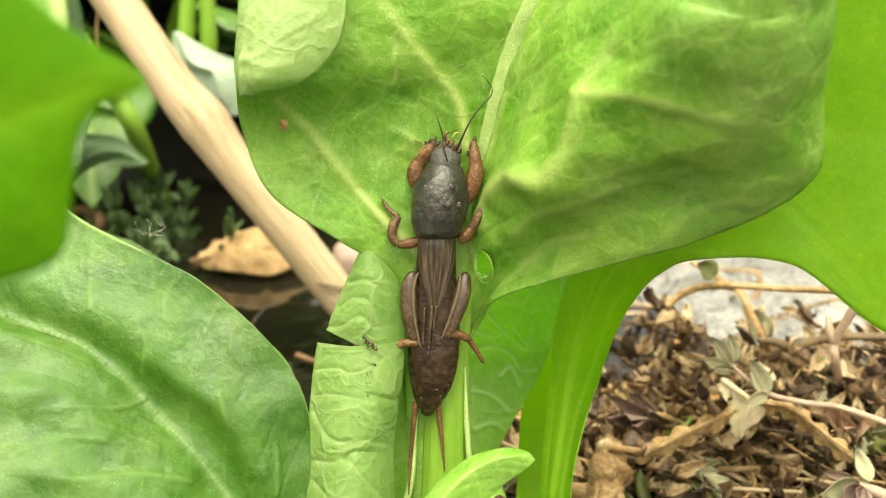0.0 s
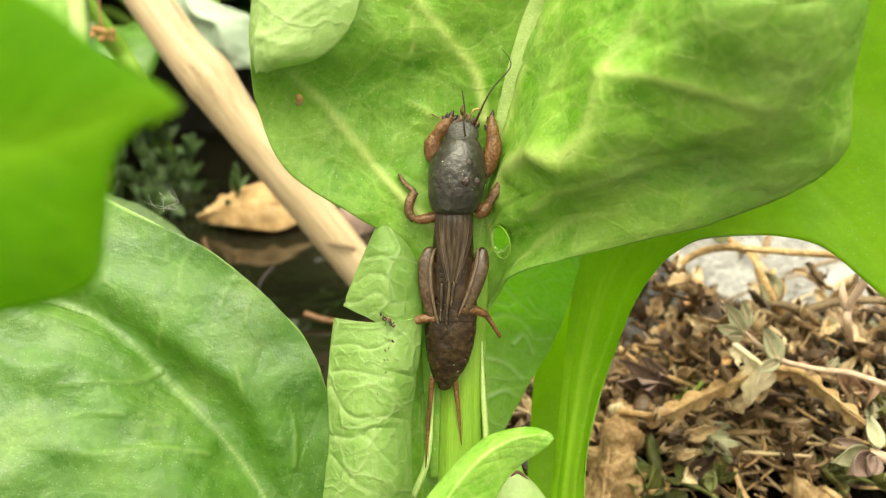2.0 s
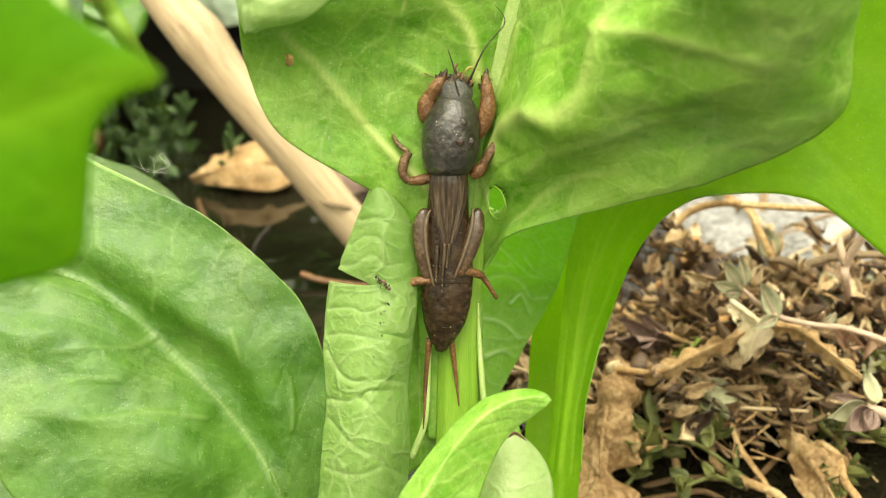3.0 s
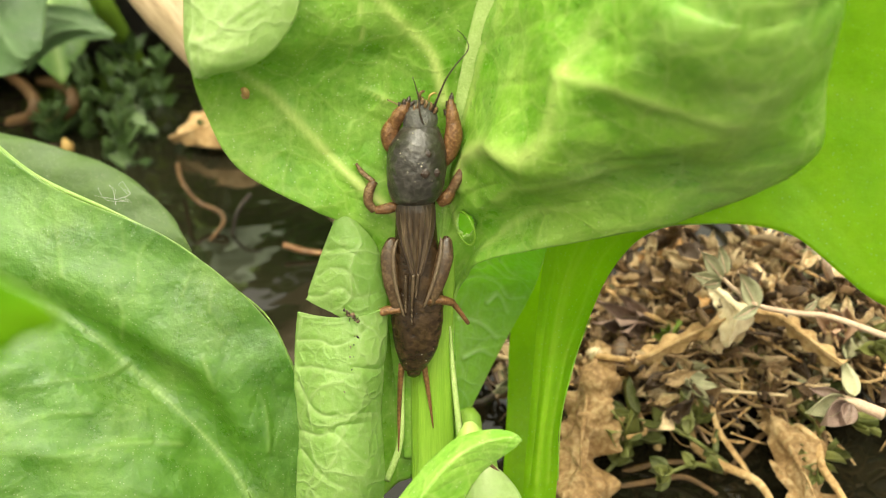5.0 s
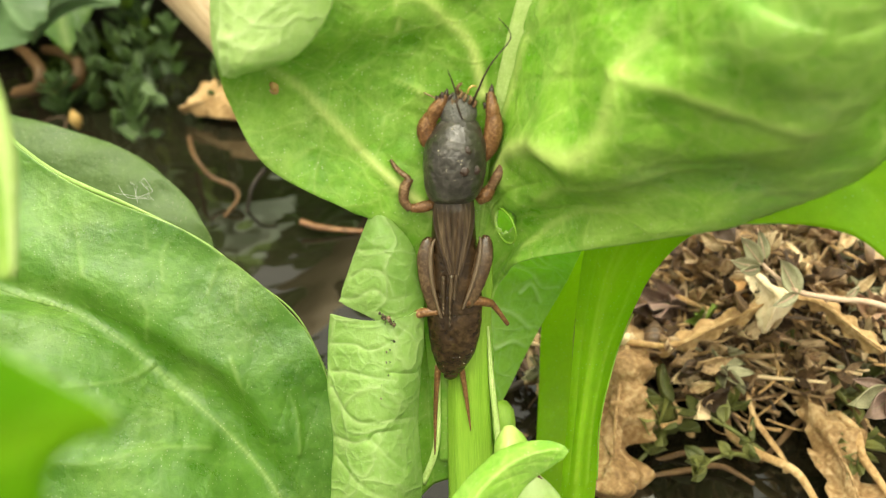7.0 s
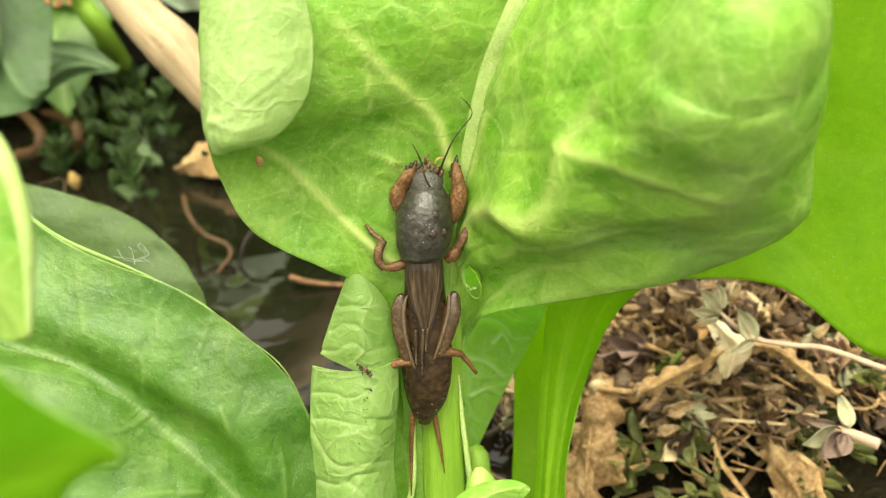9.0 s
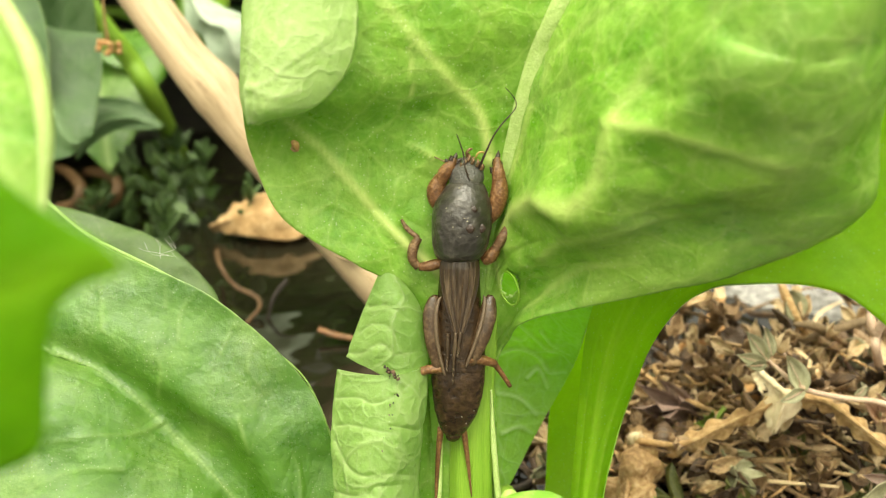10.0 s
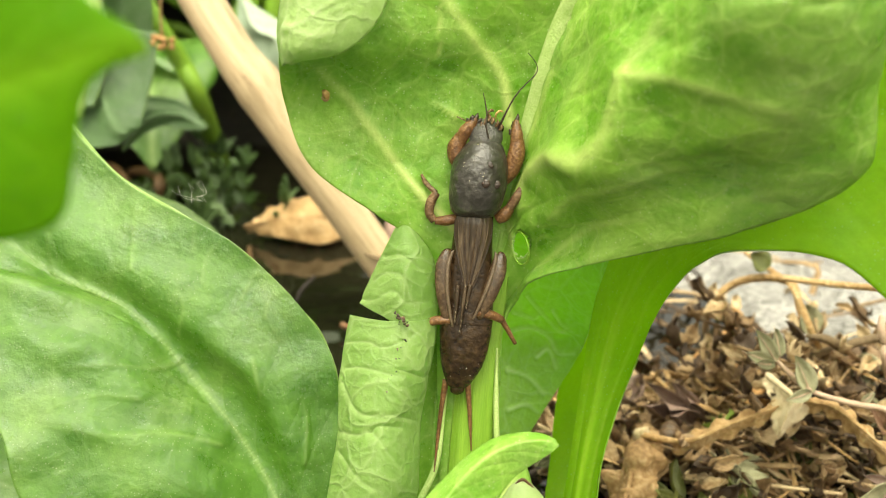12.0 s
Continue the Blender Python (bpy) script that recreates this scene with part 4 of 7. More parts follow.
    lines += (
        ([(-0.0408, 0.1177, 0.0462), (-0.0402, 0.1186, 0.0488), (-0.0408, 0.1201, 0.0502)], 0.00025, 0.23, 0.00026),
        ([(-0.0481, 0.1221, 0.0528), (-0.0492, 0.1269, 0.0577), (-0.0494, 0.1291, 0.0612)], 0.00022, 0.23, 0.00017),
        ([(-0.0404, 0.1249, 0.0550), (-0.0406, 0.1272, 0.0585)], 0.00022, 0.23, 0.00013),
        ([(-0.0385, 0.1226, 0.0513), (-0.0384, 0.1247, 0.0543), (-0.0363, 0.1264, 0.0562)], 0.00022, 0.23, 0.00013),
    )
    lines += (
        ([(-0.0330, 0.1220, 0.0494), (-0.0317, 0.1239, 0.0520), (-0.0305, 0.1243, 0.0531)], 0.00022, 0.21, 0.00013),
        ([(-0.0292, 0.1204, 0.0479), (-0.0290, 0.1222, 0.0501), (-0.0271, 0.1225, 0.0509)], 0.00022, 0.21, 0.00013),
        ([(-0.0226, 0.1125, 0.0309), (-0.0226, 0.1151, 0.0355), (-0.0235, 0.1161, 0.0384)], 0.00022, 0.21, 0.00017),
        ([(-0.0594, 0.1212, 0.0532), (-0.0606, 0.1231, 0.0557), (-0.0609, 0.1250, 0.0584)], 0.00022, 0.18, 0.00017),
    )
    lines += (
        ([(-0.0451, 0.1107, 0.0381), (-0.0503, 0.1090, 0.0391), (-0.0553, 0.1065, 0.0381)], 0.00022, 0.16, 0.00017),
    )
    q = leaf_part("leaf", blade("leaf", left, rib, right, PLANT, 280, 86, (0.10, 0.06), veins=9, slope=0.3, pucker=0.00012, lump=0.0009, lump_scale=80, seed=21, mid=0.008, ruffle=0.0003, vein_strength=0.12, shape=crease, lines=lines, folds=folds), LEAF_DEEP, plant, "glossy dark green leaf with a pale arched midrib and puckered skin", 0.0005)
    part("rolled_edge", tube("edge", [(-0.0179, 0.1160, 0.0398), (-0.0218, 0.1205, 0.0466), (-0.0280, 0.1232, 0.0514), (-0.0338, 0.1257, 0.0557), (-0.0429, 0.1282, 0.0600), (-0.0530, 0.1308, 0.0645), (-0.0607, 0.1340, 0.0708), (-0.0696, 0.1384, 0.0790)], [0.0001, 0.00014, 0.00016, 0.0002, 0.0004, 0.0005, 0.0004], PLANT, n=60, sides=10, flat=0.7, up=(0, -1, 0)), RIM, q, "pale thick rolled edge")
    part("petiole", tube("petiole", [(-0.0220, 0.1064, 0.0096), (-0.010, 0.105, 0.012), (-0.004, 0.106, -0.012)], [0.0016, 0.002, 0.0026], PLANT, n=20, sides=12, up=(0, -1, 0)), STALK, q)

    # a green leaf lying under it
    left = [(-0.0979, 0.1227, 0.0292), (-0.0915, 0.1156, 0.0211), (-0.0803, 0.1091, 0.0136), (-0.0654, 0.1048, 0.0082)]
    rib = [(-0.0858, 0.1239, 0.0301), (-0.0794, 0.1158, 0.0247), (-0.0703, 0.1095, 0.0180), (-0.0618, 0.1046, 0.0097)]
    right = [(-0.0736, 0.1233, 0.0261), (-0.0671, 0.1184, 0.0236), (-0.0600, 0.1125, 0.0183), (-0.0574, 0.1057, 0.0090)]
    g = leaf_part("leaf", blade("leaf", left, rib, right, PLANT, 50, 16, (0.1, 0.1), veins=6, pucker=0.0004, lump=0.001, seed=33), LEAF_DEEP, plant, "dark green leaf in the shade of a larger one")
    part("petiole", tube("petiole", [(-0.0618, 0.1046, 0.0097), (-0.020, 0.100, 0.008), (-0.006, 0.106, -0.012)], [0.0012, 0.0016, 0.002], PLANT, n=16, sides=10), STALK, g)

    # a paler leaf behind it
    left = [(-0.0561, 0.1480, 0.0176), (-0.0767, 0.1549, 0.0232), (-0.0934, 0.1658, 0.0336), (-0.1032, 0.1791, 0.0481)]
    rib = [(-0.0438, 0.1499, 0.0229), (-0.0592, 0.1616, 0.0347), (-0.0756, 0.1706, 0.0419), (-0.1005, 0.1815, 0.0503)]
    right = [(-0.0422, 0.1518, 0.0262), (-0.0431, 0.1605, 0.0369), (-0.0563, 0.1707, 0.0462), (-0.0806, 0.1796, 0.0512)]
    e = leaf_part("leaf", blade("leaf", left, rib, right, PLANT, 60, 20, (0.15, 0.15), veins=7, pucker=0.0005, lump=0.001, seed=31, ruffle=0.0006), LEAF_DULL, plant, "dull pale green leaf low over the water")
    part("petiole", tube("petiole", [(-0.0438, 0.1499, 0.0229), (-0.020, 0.128, 0.012), (-0.003, 0.110, -0.010)], [0.001, 0.0014, 0.002], PLANT, n=14, sides=10), STALK, e)

    # a veined leaf behind the insect's leaf, underside towards the viewer
    left = [(0.0034, 0.1289, 0.0171), (0.0030, 0.1347, 0.0279), (0.0027, 0.1391, 0.0377), (0.0028, 0.1348, 0.0530), (0.0055, 0.1293, 0.0620)]
    rib = [(0.0039, 0.1289, 0.0171), (0.0061, 0.1347, 0.0279), (0.0089, 0.1394, 0.0386), (0.0112, 0.1323, 0.0521), (0.0143, 0.1281, 0.0615)]
    right = [(0.0044, 0.1292, 0.0179), (0.0109, 0.1357, 0.0277), (0.0161, 0.1370, 0.0379), (0.0176, 0.1265, 0.0537), (0.0206, 0.1255, 0.0632)]
    lines = (
        ([(0.0088, 0.1422, 0.0502), (0.0112, 0.1420, 0.0464), (0.0134, 0.1405, 0.0421), (0.0157, 0.1407, 0.0425)], 0.00022, 1.0, 0.0005),
        ([(0.0138, 0.1417, 0.0485), (0.0153, 0.1414, 0.0446), (0.0185, 0.1410, 0.0434)], 0.00022, 1.0, 0.0005),
        ([(0.0048, 0.1397, 0.0395), (0.0080, 0.1401, 0.0408), (0.0112, 0.1397, 0.0395), (0.0131, 0.1397, 0.0365), (0.0163, 0.1400, 0.0373)], 0.00022, 1.0, 0.0005),
        ([(0.0094, 0.1384, 0.0356), (0.0112, 0.1388, 0.0369), (0.0126, 0.1388, 0.0338)], 0.00022, 1.0, 0.0005),
    )
    lines += (
        ([(0.0048, 0.1376, 0.0334), (0.0080, 0.1373, 0.0326), (0.0107, 0.1365, 0.0300)], 0.00022, 1.0, 0.0005),
        ([(0.0053, 0.1414, 0.0446), (0.0089, 0.1411, 0.0438), (0.0107, 0.1419, 0.0459)], 0.00022, 1.0, 0.0005),
        ([(0.0052, 0.1347, 0.0279), (0.0079, 0.1350, 0.0288), (0.0098, 0.1356, 0.0274)], 0.00022, 1.0, 0.0005),
    )
    v = leaf_part("leaf", blade("leaf", left, rib, right, PLANT, 170, 54, (0, 0), smooth=True, veins=6, slope=0.1, pucker=0.0003, lump=0.0006, lump_scale=120, seed=41, vein_strength=0.25, mid=0.003, lines=lines), LEAF_NET, plant, "light green leaf underside with a raised net of veins", 0.0003)
    part("petiole", tube("petiole", [(0.0041, 0.1295, 0.0188), (0.006, 0.125, 0.02), (0.002, 0.110, -0.010)], [0.0012, 0.0016, 0.0022], PLANT, n=14, sides=10), STALK, v)
    part("stalk_strip", tube("strip", [(0.0154, 0.1356, 0.0554), (0.0172, 0.1386, 0.0458), (0.0172, 0.1418, 0.0365), (0.0160, 0.1424, 0.0257), (0.0154, 0.1390, 0.0158), (0.0143, 0.1323, 0.0083), (0.012, 0.118, -0.010)], [0.0022, 0.0024, 0.0028, 0.0028, 0.0028, 0.0028, 0.003], PLANT, n=40, sides=16, flat=0.3, up=(0, -1, 0)), LEAF_LIT, v, "flat green stalk behind the yellow one")

    # a small young leaf rolled up in front
    left = [(-0.0090, 0.0856, 0.0356), (-0.0055, 0.0885, 0.0401), (-0.0019, 0.0910, 0.0439), (0.0010, 0.0926, 0.0463), (0.0037, 0.0936, 0.0478), (0.0071, 0.0935, 0.0487), (0.0094, 0.0931, 0.0485), (0.0103, 0.0927, 0.0479)]
    rib = [(-0.0066, 0.0838, 0.0366), (-0.0036, 0.0862, 0.0409), (-0.0006, 0.0886, 0.0445), (0.0018, 0.0902, 0.0466), (0.0044, 0.0914, 0.0479), (0.0072, 0.0921, 0.0485), (0.0091, 0.0925, 0.0483), (0.0103, 0.0927, 0.0478)]
    right = [(0.0006, 0.0844, 0.0337), (0.0020, 0.0874, 0.0383), (0.0035, 0.0896, 0.0417), (0.0049, 0.0909, 0.0436), (0.0064, 0.0917, 0.0449), (0.0082, 0.0920, 0.0462), (0.0095, 0.0922, 0.0472), (0.0103, 0.0926, 0.0478)]
    s = leaf_part("leaf", blade("leaf", left, rib, right, PLANT, 70, 26, (0.02, 0.05), veins=7, slope=0.35, pucker=0.0004, lump=0.0006, lump_scale=150, seed=51, vein_strength=0.3, mid=0.002), LEAF, plant, "small young leaf with its edges rolled under")
    part("petiole", tube("petiole", [(-0.0024, 0.0842, 0.0352), (0.0, 0.098, 0.012), (0.0, 0.106, -0.010)], [0.0012, 0.0016, 0.0022], PLANT, n=14, sides=10), STALK, s)
    left = [(0.0008, 0.0905, 0.0300), (0.0022, 0.0935, 0.0342), (0.0038, 0.0952, 0.0370), (0.0052, 0.0966, 0.0390), (0.0064, 0.0974, 0.0400)]
    rib = [(0.0056, 0.0890, 0.0312), (0.0062, 0.0922, 0.0356), (0.0066, 0.0942, 0.0378), (0.0068, 0.0958, 0.0392), (0.0068, 0.0973, 0.0400)]
    right = [(0.0110, 0.0908, 0.0300), (0.0112, 0.0936, 0.0340), (0.0106, 0.0952, 0.0365), (0.0092, 0.0964, 0.0384), (0.0074, 0.0974, 0.0398)]
    s2 = leaf_part("leaf", blade("leaf", left, rib, right, PLANT, 30, 12, (0, 0), smooth=True, veins=5, pucker=0.0004, lump=0.0005, seed=55), LEAF_CREAM, plant, "small pale young leaf behind the rolled one")
    part("withered_tip", tube("tip", [(0.0058, 0.0967, 0.0395), (0.0068, 0.0971, 0.0402), (0.0080, 0.0968, 0.0393), (0.0090, 0.0962, 0.0383)], [0.00012, 0.00022, 0.0002, 0.00008], PLANT, n=20, sides=7), TENDRIL, s2, "browned withered rim")
    part("petiole", tube("petiole", [(0.0067, 0.0905, 0.0321), (0.006, 0.102, 0.010), (0.002, 0.107, -0.010)], [0.001, 0.0014, 0.002], PLANT, n=12, sides=10), STALK, s2)
    left = [(0.0021, 0.0997, 0.0315), (0.0029, 0.1023, 0.0355), (0.0033, 0.1040, 0.0381), (0.0045, 0.1051, 0.0398)]
    rib = [(0.0047, 0.0982, 0.0329), (0.0049, 0.1008, 0.0369), (0.0048, 0.1028, 0.0391), (0.0048, 0.1051, 0.0399)]
    right = [(0.0083, 0.0995, 0.0312), (0.0082, 0.1022, 0.0353), (0.0069, 0.1042, 0.0384), (0.0053, 0.1052, 0.0399)]
    s3 = leaf_part("leaf", blade("leaf", left, rib, right, PLANT, 24, 10, (0, 0), smooth=True, veins=4, pucker=0.0003, lump=0.0003, seed=57), LEAF, plant, "small rolled bud leaf with a pale rim")
    part("petiole", tube("petiole", [(0.0048, 0.0993, 0.0327), (0.006, 0.104, 0.010), (0.003, 0.107, -0.010)], [0.001, 0.0014, 0.002], PLANT, n=12, sides=10), STALK, s3)


def near_plant():
    base = (-0.075, 0.045, 0.0)
    plant = thing("leafy_plant", base, "bright green leafy plant whose leaf hangs close by, out of focus", "plant")
    left = [(-0.0386, 0.0551, 0.0982), (-0.0322, 0.0543, 0.1020), (-0.0256, 0.0522, 0.1021), (-0.0219, 0.0507, 0.1010), (-0.0192, 0.0492, 0.0994), (-0.0171, 0.0485, 0.0982), (-0.0157, 0.0480, 0.0975), (-0.0148, 0.0477, 0.0968)]
    rib = [(-0.0372, 0.0515, 0.0938), (-0.0310, 0.0494, 0.0939), (-0.0263, 0.0484, 0.0941), (-0.0231, 0.0481, 0.0946), (-0.0206, 0.0478, 0.0954), (-0.0185, 0.0477, 0.0961), (-0.0166, 0.0476, 0.0965), (-0.0148, 0.0477, 0.0966)]
    right = [(-0.0386, 0.0500, 0.0830), (-0.0316, 0.0472, 0.0842), (-0.0250, 0.0467, 0.0860), (-0.0199, 0.0463, 0.0877), (-0.0189, 0.0468, 0.0909), (-0.0183, 0.0473, 0.0940), (-0.0169, 0.0476, 0.0957), (-0.0149, 0.0476, 0.0964)]
    a = leaf_part("leaf", blade("leaf", left, rib, right, base, 60, 24, (0.15, 0.15), veins=6, pucker=0.0004, lump=0.001, seed=61), LEAF_NEAR, plant)
    left = [(-0.0520, 0.0817, 0.1046), (-0.0491, 0.0784, 0.0981), (-0.0422, 0.0743, 0.0921), (-0.0357, 0.0722, 0.0884), (-0.0312, 0.0720, 0.0871)]
    rib = [(-0.0443, 0.0822, 0.1102), (-0.0398, 0.0790, 0.1039), (-0.0358, 0.0756, 0.0973), (-0.0326, 0.0732, 0.0920), (-0.0307, 0.0720, 0.0871)]
    right = [(-0.0370, 0.0835, 0.1126), (-0.0335, 0.0796, 0.1046), (-0.0305, 0.0769, 0.1000), (-0.0294, 0.0744, 0.0946), (-0.0303, 0.0721, 0.0872)]
    c = leaf_part("leaf", blade("leaf", left, rib, right, base, 60, 24, (0.12, 0.12), veins=6, pucker=0.0004, lump=0.001, seed=63, vein_strength=0.4), LEAF, plant)
    part("rolled_edge", tube("edge", right, [0.0004, 0.0007, 0.0008, 0.0006, 0.0002], base, n=40, sides=8), STALK_PALE, c, "pale rolled edge")
    part("petiole", tube("petiole", [(-0.0443, 0.0822, 0.1102), (-0.075, 0.06, 0.09), base], [0.0010, 0.0014, 0.002], base, n=24, sides=10), STALK, c)
    part("petiole", tube("petiole", [(-0.0386, 0.0535, 0.0934), (-0.070, 0.044, 0.06), base], [0.0012, 0.0016, 0.002], base, n=20, sides=10), STALK, a)


leafy_plant()
near_plant()

# ---------------------------------------------------------------- the insect


STIRRING = []


def mole_cricket():
    foot = (-0.0009, 0.1157, 0.0610)
    nose, tail = (-0.0004, 0.1212, 0.0785), (-0.0014, 0.1107, 0.0436)
    y = (Vector(nose) - Vector(tail)).normalized()
    z = Vector((0.0, -0.94, 0.33))
    x = y.cross(z).normalized()
    z = x.cross(y)
    bug = thing("mole_cricket", foot, "dark brown mole cricket clinging head up to a leaf", "insect")
    turn = Matrix((x, y, z)).transposed().to_4x4()
    bug.matrix_world = Matrix.Translation(foot) @ turn
    mm = 0.001

    def body(name, rows, mat, parent=bug, label="", **k):
        return part(name, loft(name, [[c * mm for c in r] for r in rows], **k), mat, parent, label)

    def limb(name, pts, radii, mat, parent=bug, label="", **k):
        thin = 0.95 if mat in (LEG, LEG_DULL) else 1.0
        return part(name, tube(name, [[c * mm for c in p] for p in pts], [r * mm * thin for r in radii], **k), mat, parent, label)

    # abdomen: a soft core under overlapping rings
    rows = [(-17.5, -0.5, 1.6, 0.35, 0.25), (-17.0, -0.45, 1.65, 0.95, 0.7), (-16.2, -0.37, 1.75, 1.65, 1.2), (-14.1, -0.1, 2.0, 2.55, 1.75), (-12.0, 0.0, 2.1, 3.0, 2.0), (-9.9, 0.07, 2.2, 3.22, 2.1), (-7.0, 0.1, 2.2, 3.3, 2.15), (-3.0, 0.1, 2.2, 3.05, 2.2), (1.0, 0.1, 2.2, 2.6, 2.2), (5.5, 0.2, 2.2, 2.3, 2.1)]
    ab = body("abdomen", rows, BELLY, label="dark ringed abdomen tapering to the tail", power=2.3, rough=0.02)
    at = [r[0] for r in rows]
    rings = (-6.2, -8.5, -10.6, -12.5, -14.1, -15.5, -16.6, -17.35)
    for front, rear in zip(rings, rings[1:]):
        def ring(yy, k):
            x0, z0, hw, hh = (float(np.interp(yy, at, [r[c] for r in rows])) for c in (1, 2, 3, 4))
            return (yy, x0, z0, hw * k, hh * k)
        body("tergite", [ring(rear, 0.96), ring(rear + 0.05, 1.012), ring(rear + 0.3, 1.022), ring((front + rear) / 2, 1.016), ring(front, 0.998)], BELLY, ab, power=2.3, rough=0.02, seed=int(-rear))
    tail_plate = [(-17.9, -0.5, 1.5, 0.3, 0.2), (-17.6, -0.5, 1.6, 0.75, 0.45), (-17.1, -0.45, 1.7, 0.9, 0.7), (-16.6, -0.4, 1.7, 0.8, 0.6)]
    body("tail_plate", tail_plate, BELLY, ab, power=2.0)
    # pronotum and head
    rows = [(5.0, 0.0, 3.0, 1.9, 1.5), (5.3, 0.0, 3.0, 2.55, 2.3), (6.2, 0.1, 3.1, 3.12, 3.0), (7.8, 0.25, 3.2, 3.46, 3.5), (10.0, 0.35, 3.2, 3.58, 3.7), (11.8, 0.4, 3.2, 3.4, 3.4), (13.1, 0.6, 3.1, 2.85, 2.9), (14.0, 0.75, 3.0, 2.3, 2.4), (14.4, 0.8, 3.0, 1.9, 2.0)]
    pr = body("pronotum", rows, SHELL, label="large dark grey-brown barrel-shaped shield with fine down", power=2.15, rough=0.03)
    for px, py, pz in ((1.64, 11.4, 6.40), (1.36, 9.2, 6.82), (2.64, 9.2, 6.08)):
        v, f = tube_arrays([(px * mm, (py - 0.5) * mm, pz * mm), (px * mm, (py + 0.5) * mm, pz * mm)], [0.25 * mm, 0.6 * mm, 0.25 * mm], n=8, sides=12, flat=0.3)
        part("dark_spot", to_mesh("spot", v, f), CLAW, pr)
    hd = body("head", [(13.8, 0.75, 2.8, 1.9, 2.2), (15.0, 0.8, 2.8, 2.1, 2.2), (16.0, 0.85, 2.7, 1.95, 1.9), (16.8, 0.85, 2.4, 1.35, 1.3), (17.3, 0.85, 2.2, 0.7, 0.6)], HEADM, label="small dark head with pale mouthparts", rough=0.05)
    for ex in (-0.85, 2.5):
        part("eye", loft("eye", [[c * mm for c in r] for r in ((15.6, ex, 3.0, 0.1, 0.1), (15.9, ex, 3.0, 0.42, 0.42), (16.4, ex, 3.0, 0.48, 0.48), (16.9, ex, 3.0, 0.1, 0.1))], 14), EYE, hd)
    limb("antenna", [(2.3, 16.1, 3.9), (3.00, 17.85, 4.40), (4.00, 19.99, 4.60), (5.14, 21.56, 4.60), (6.28, 22.85, 4.60), (6.50, 23.70, 4.70), (6.00, 24.63, 4.90), (5.21, 25.42, 5.00)], [0.18, 0.11, 0.09, 0.07, 0.055, 0.04], CLAW, hd, "long thin curved antenna", n=50, sides=6)
    limb("antenna", [(-0.4, 16.2, 3.4), (-1.9, 16.9, 2.9), (-3.3, 17.5, 2.2), (-4.4, 18.1, 1.9)], [0.13, 0.09, 0.07, 0.05], LEG_DULL, hd, "thin antenna lying on the leaf", n=24, sides=6)
    for name, at, pts, rad, mat in (
        ("antenna", (1.21, 14.71, 5.00), ((0, 0, 0), (-0.45, 1.6, 0.25), (-0.5, 2.9, 0.1), (-0.8, 4.2, 0.2), (-1.2, 5.5, 0.3)), [0.10, 0.11, 0.11, 0.09, 0.05], CLAW),
        ("palp", (1.86, 17.28, 3.60), ((0, 0, 0), (0.15, 0.6, 0.3), (0.6, 0.9, 0.2), (1.0, 0.8, 0)), [0.1, 0.12, 0.13, 0.1], BUD),
        ("palp", (0.86, 17.35, 3.40), ((0, 0, 0), (-0.1, 0.6, 0.3), (0.15, 1.0, 0.3), (0.4, 1.1, 0.1)), [0.2, 0.2, 0.2, 0.14], LEG_DULL),
    ):
        ob = limb(name, pts, rad, mat, hd, n=18, sides=7)
        ob.location = [c * mm for c in at]
        STIRRING.append((ob, [c * mm for c in at]))
    for at in ((1.43, 16.6, 4.10), (2.0, 16.3, 4.20), (0.50, 16.4, 3.90), (2.5, 15.9, 4.00), (0.0, 15.9, 3.9), (1.0, 16.9, 3.7)):
        limb("mouthpart", [at, [at[0] + 0.2, at[1] + 0.5, at[2] + 0.1], [at[0] + 0.1, at[1] + 0.9, at[2] - 0.3]], [0.2, 0.22, 0.08], LEG_DULL, hd, n=8, sides=8)
    # digging forelegs: thick thigh, toothed shin
    def foreleg(thigh, shin, claws):
        fl = limb("foreleg", *thigh, LEG, label="stout reddish-brown digging foreleg", n=20, sides=14, flat=0.75)
        limb("shin", *shin, LEG, fl, n=16, sides=12, flat=0.7)
        for a, c in claws:
            limb("claw", [a, [(p + q) / 2 + 0.05 for p, q in zip(a, c)], c], [0.38, 0.28, 0.06], CLAW, fl, n=8, sides=6)

    foreleg(([(-1.5, 10.8, 2.60), (-2.55, 12.1, 2.90), (-2.8, 13.5, 3.00), (-2.1, 15.0, 3.10)], [0.6, 1.12, 1.15, 0.85]), ([(-2.4, 14.2, 3.20), (-1.75, 15.5, 3.50), (-1.1, 16.4, 3.60), (-0.6, 17.2, 3.50)], [0.75, 0.9, 0.72, 0.4]), (((-0.7, 16.9, 3.40), (-0.35, 17.9, 3.50)), ((-0.5, 16.6, 3.20), (0.25, 17.3, 3.30)), ((-1.0, 17.0, 3.60), (-1.05, 17.6, 3.70)), ((-1.4, 16.5, 3.50), (-1.7, 17.2, 3.60))))
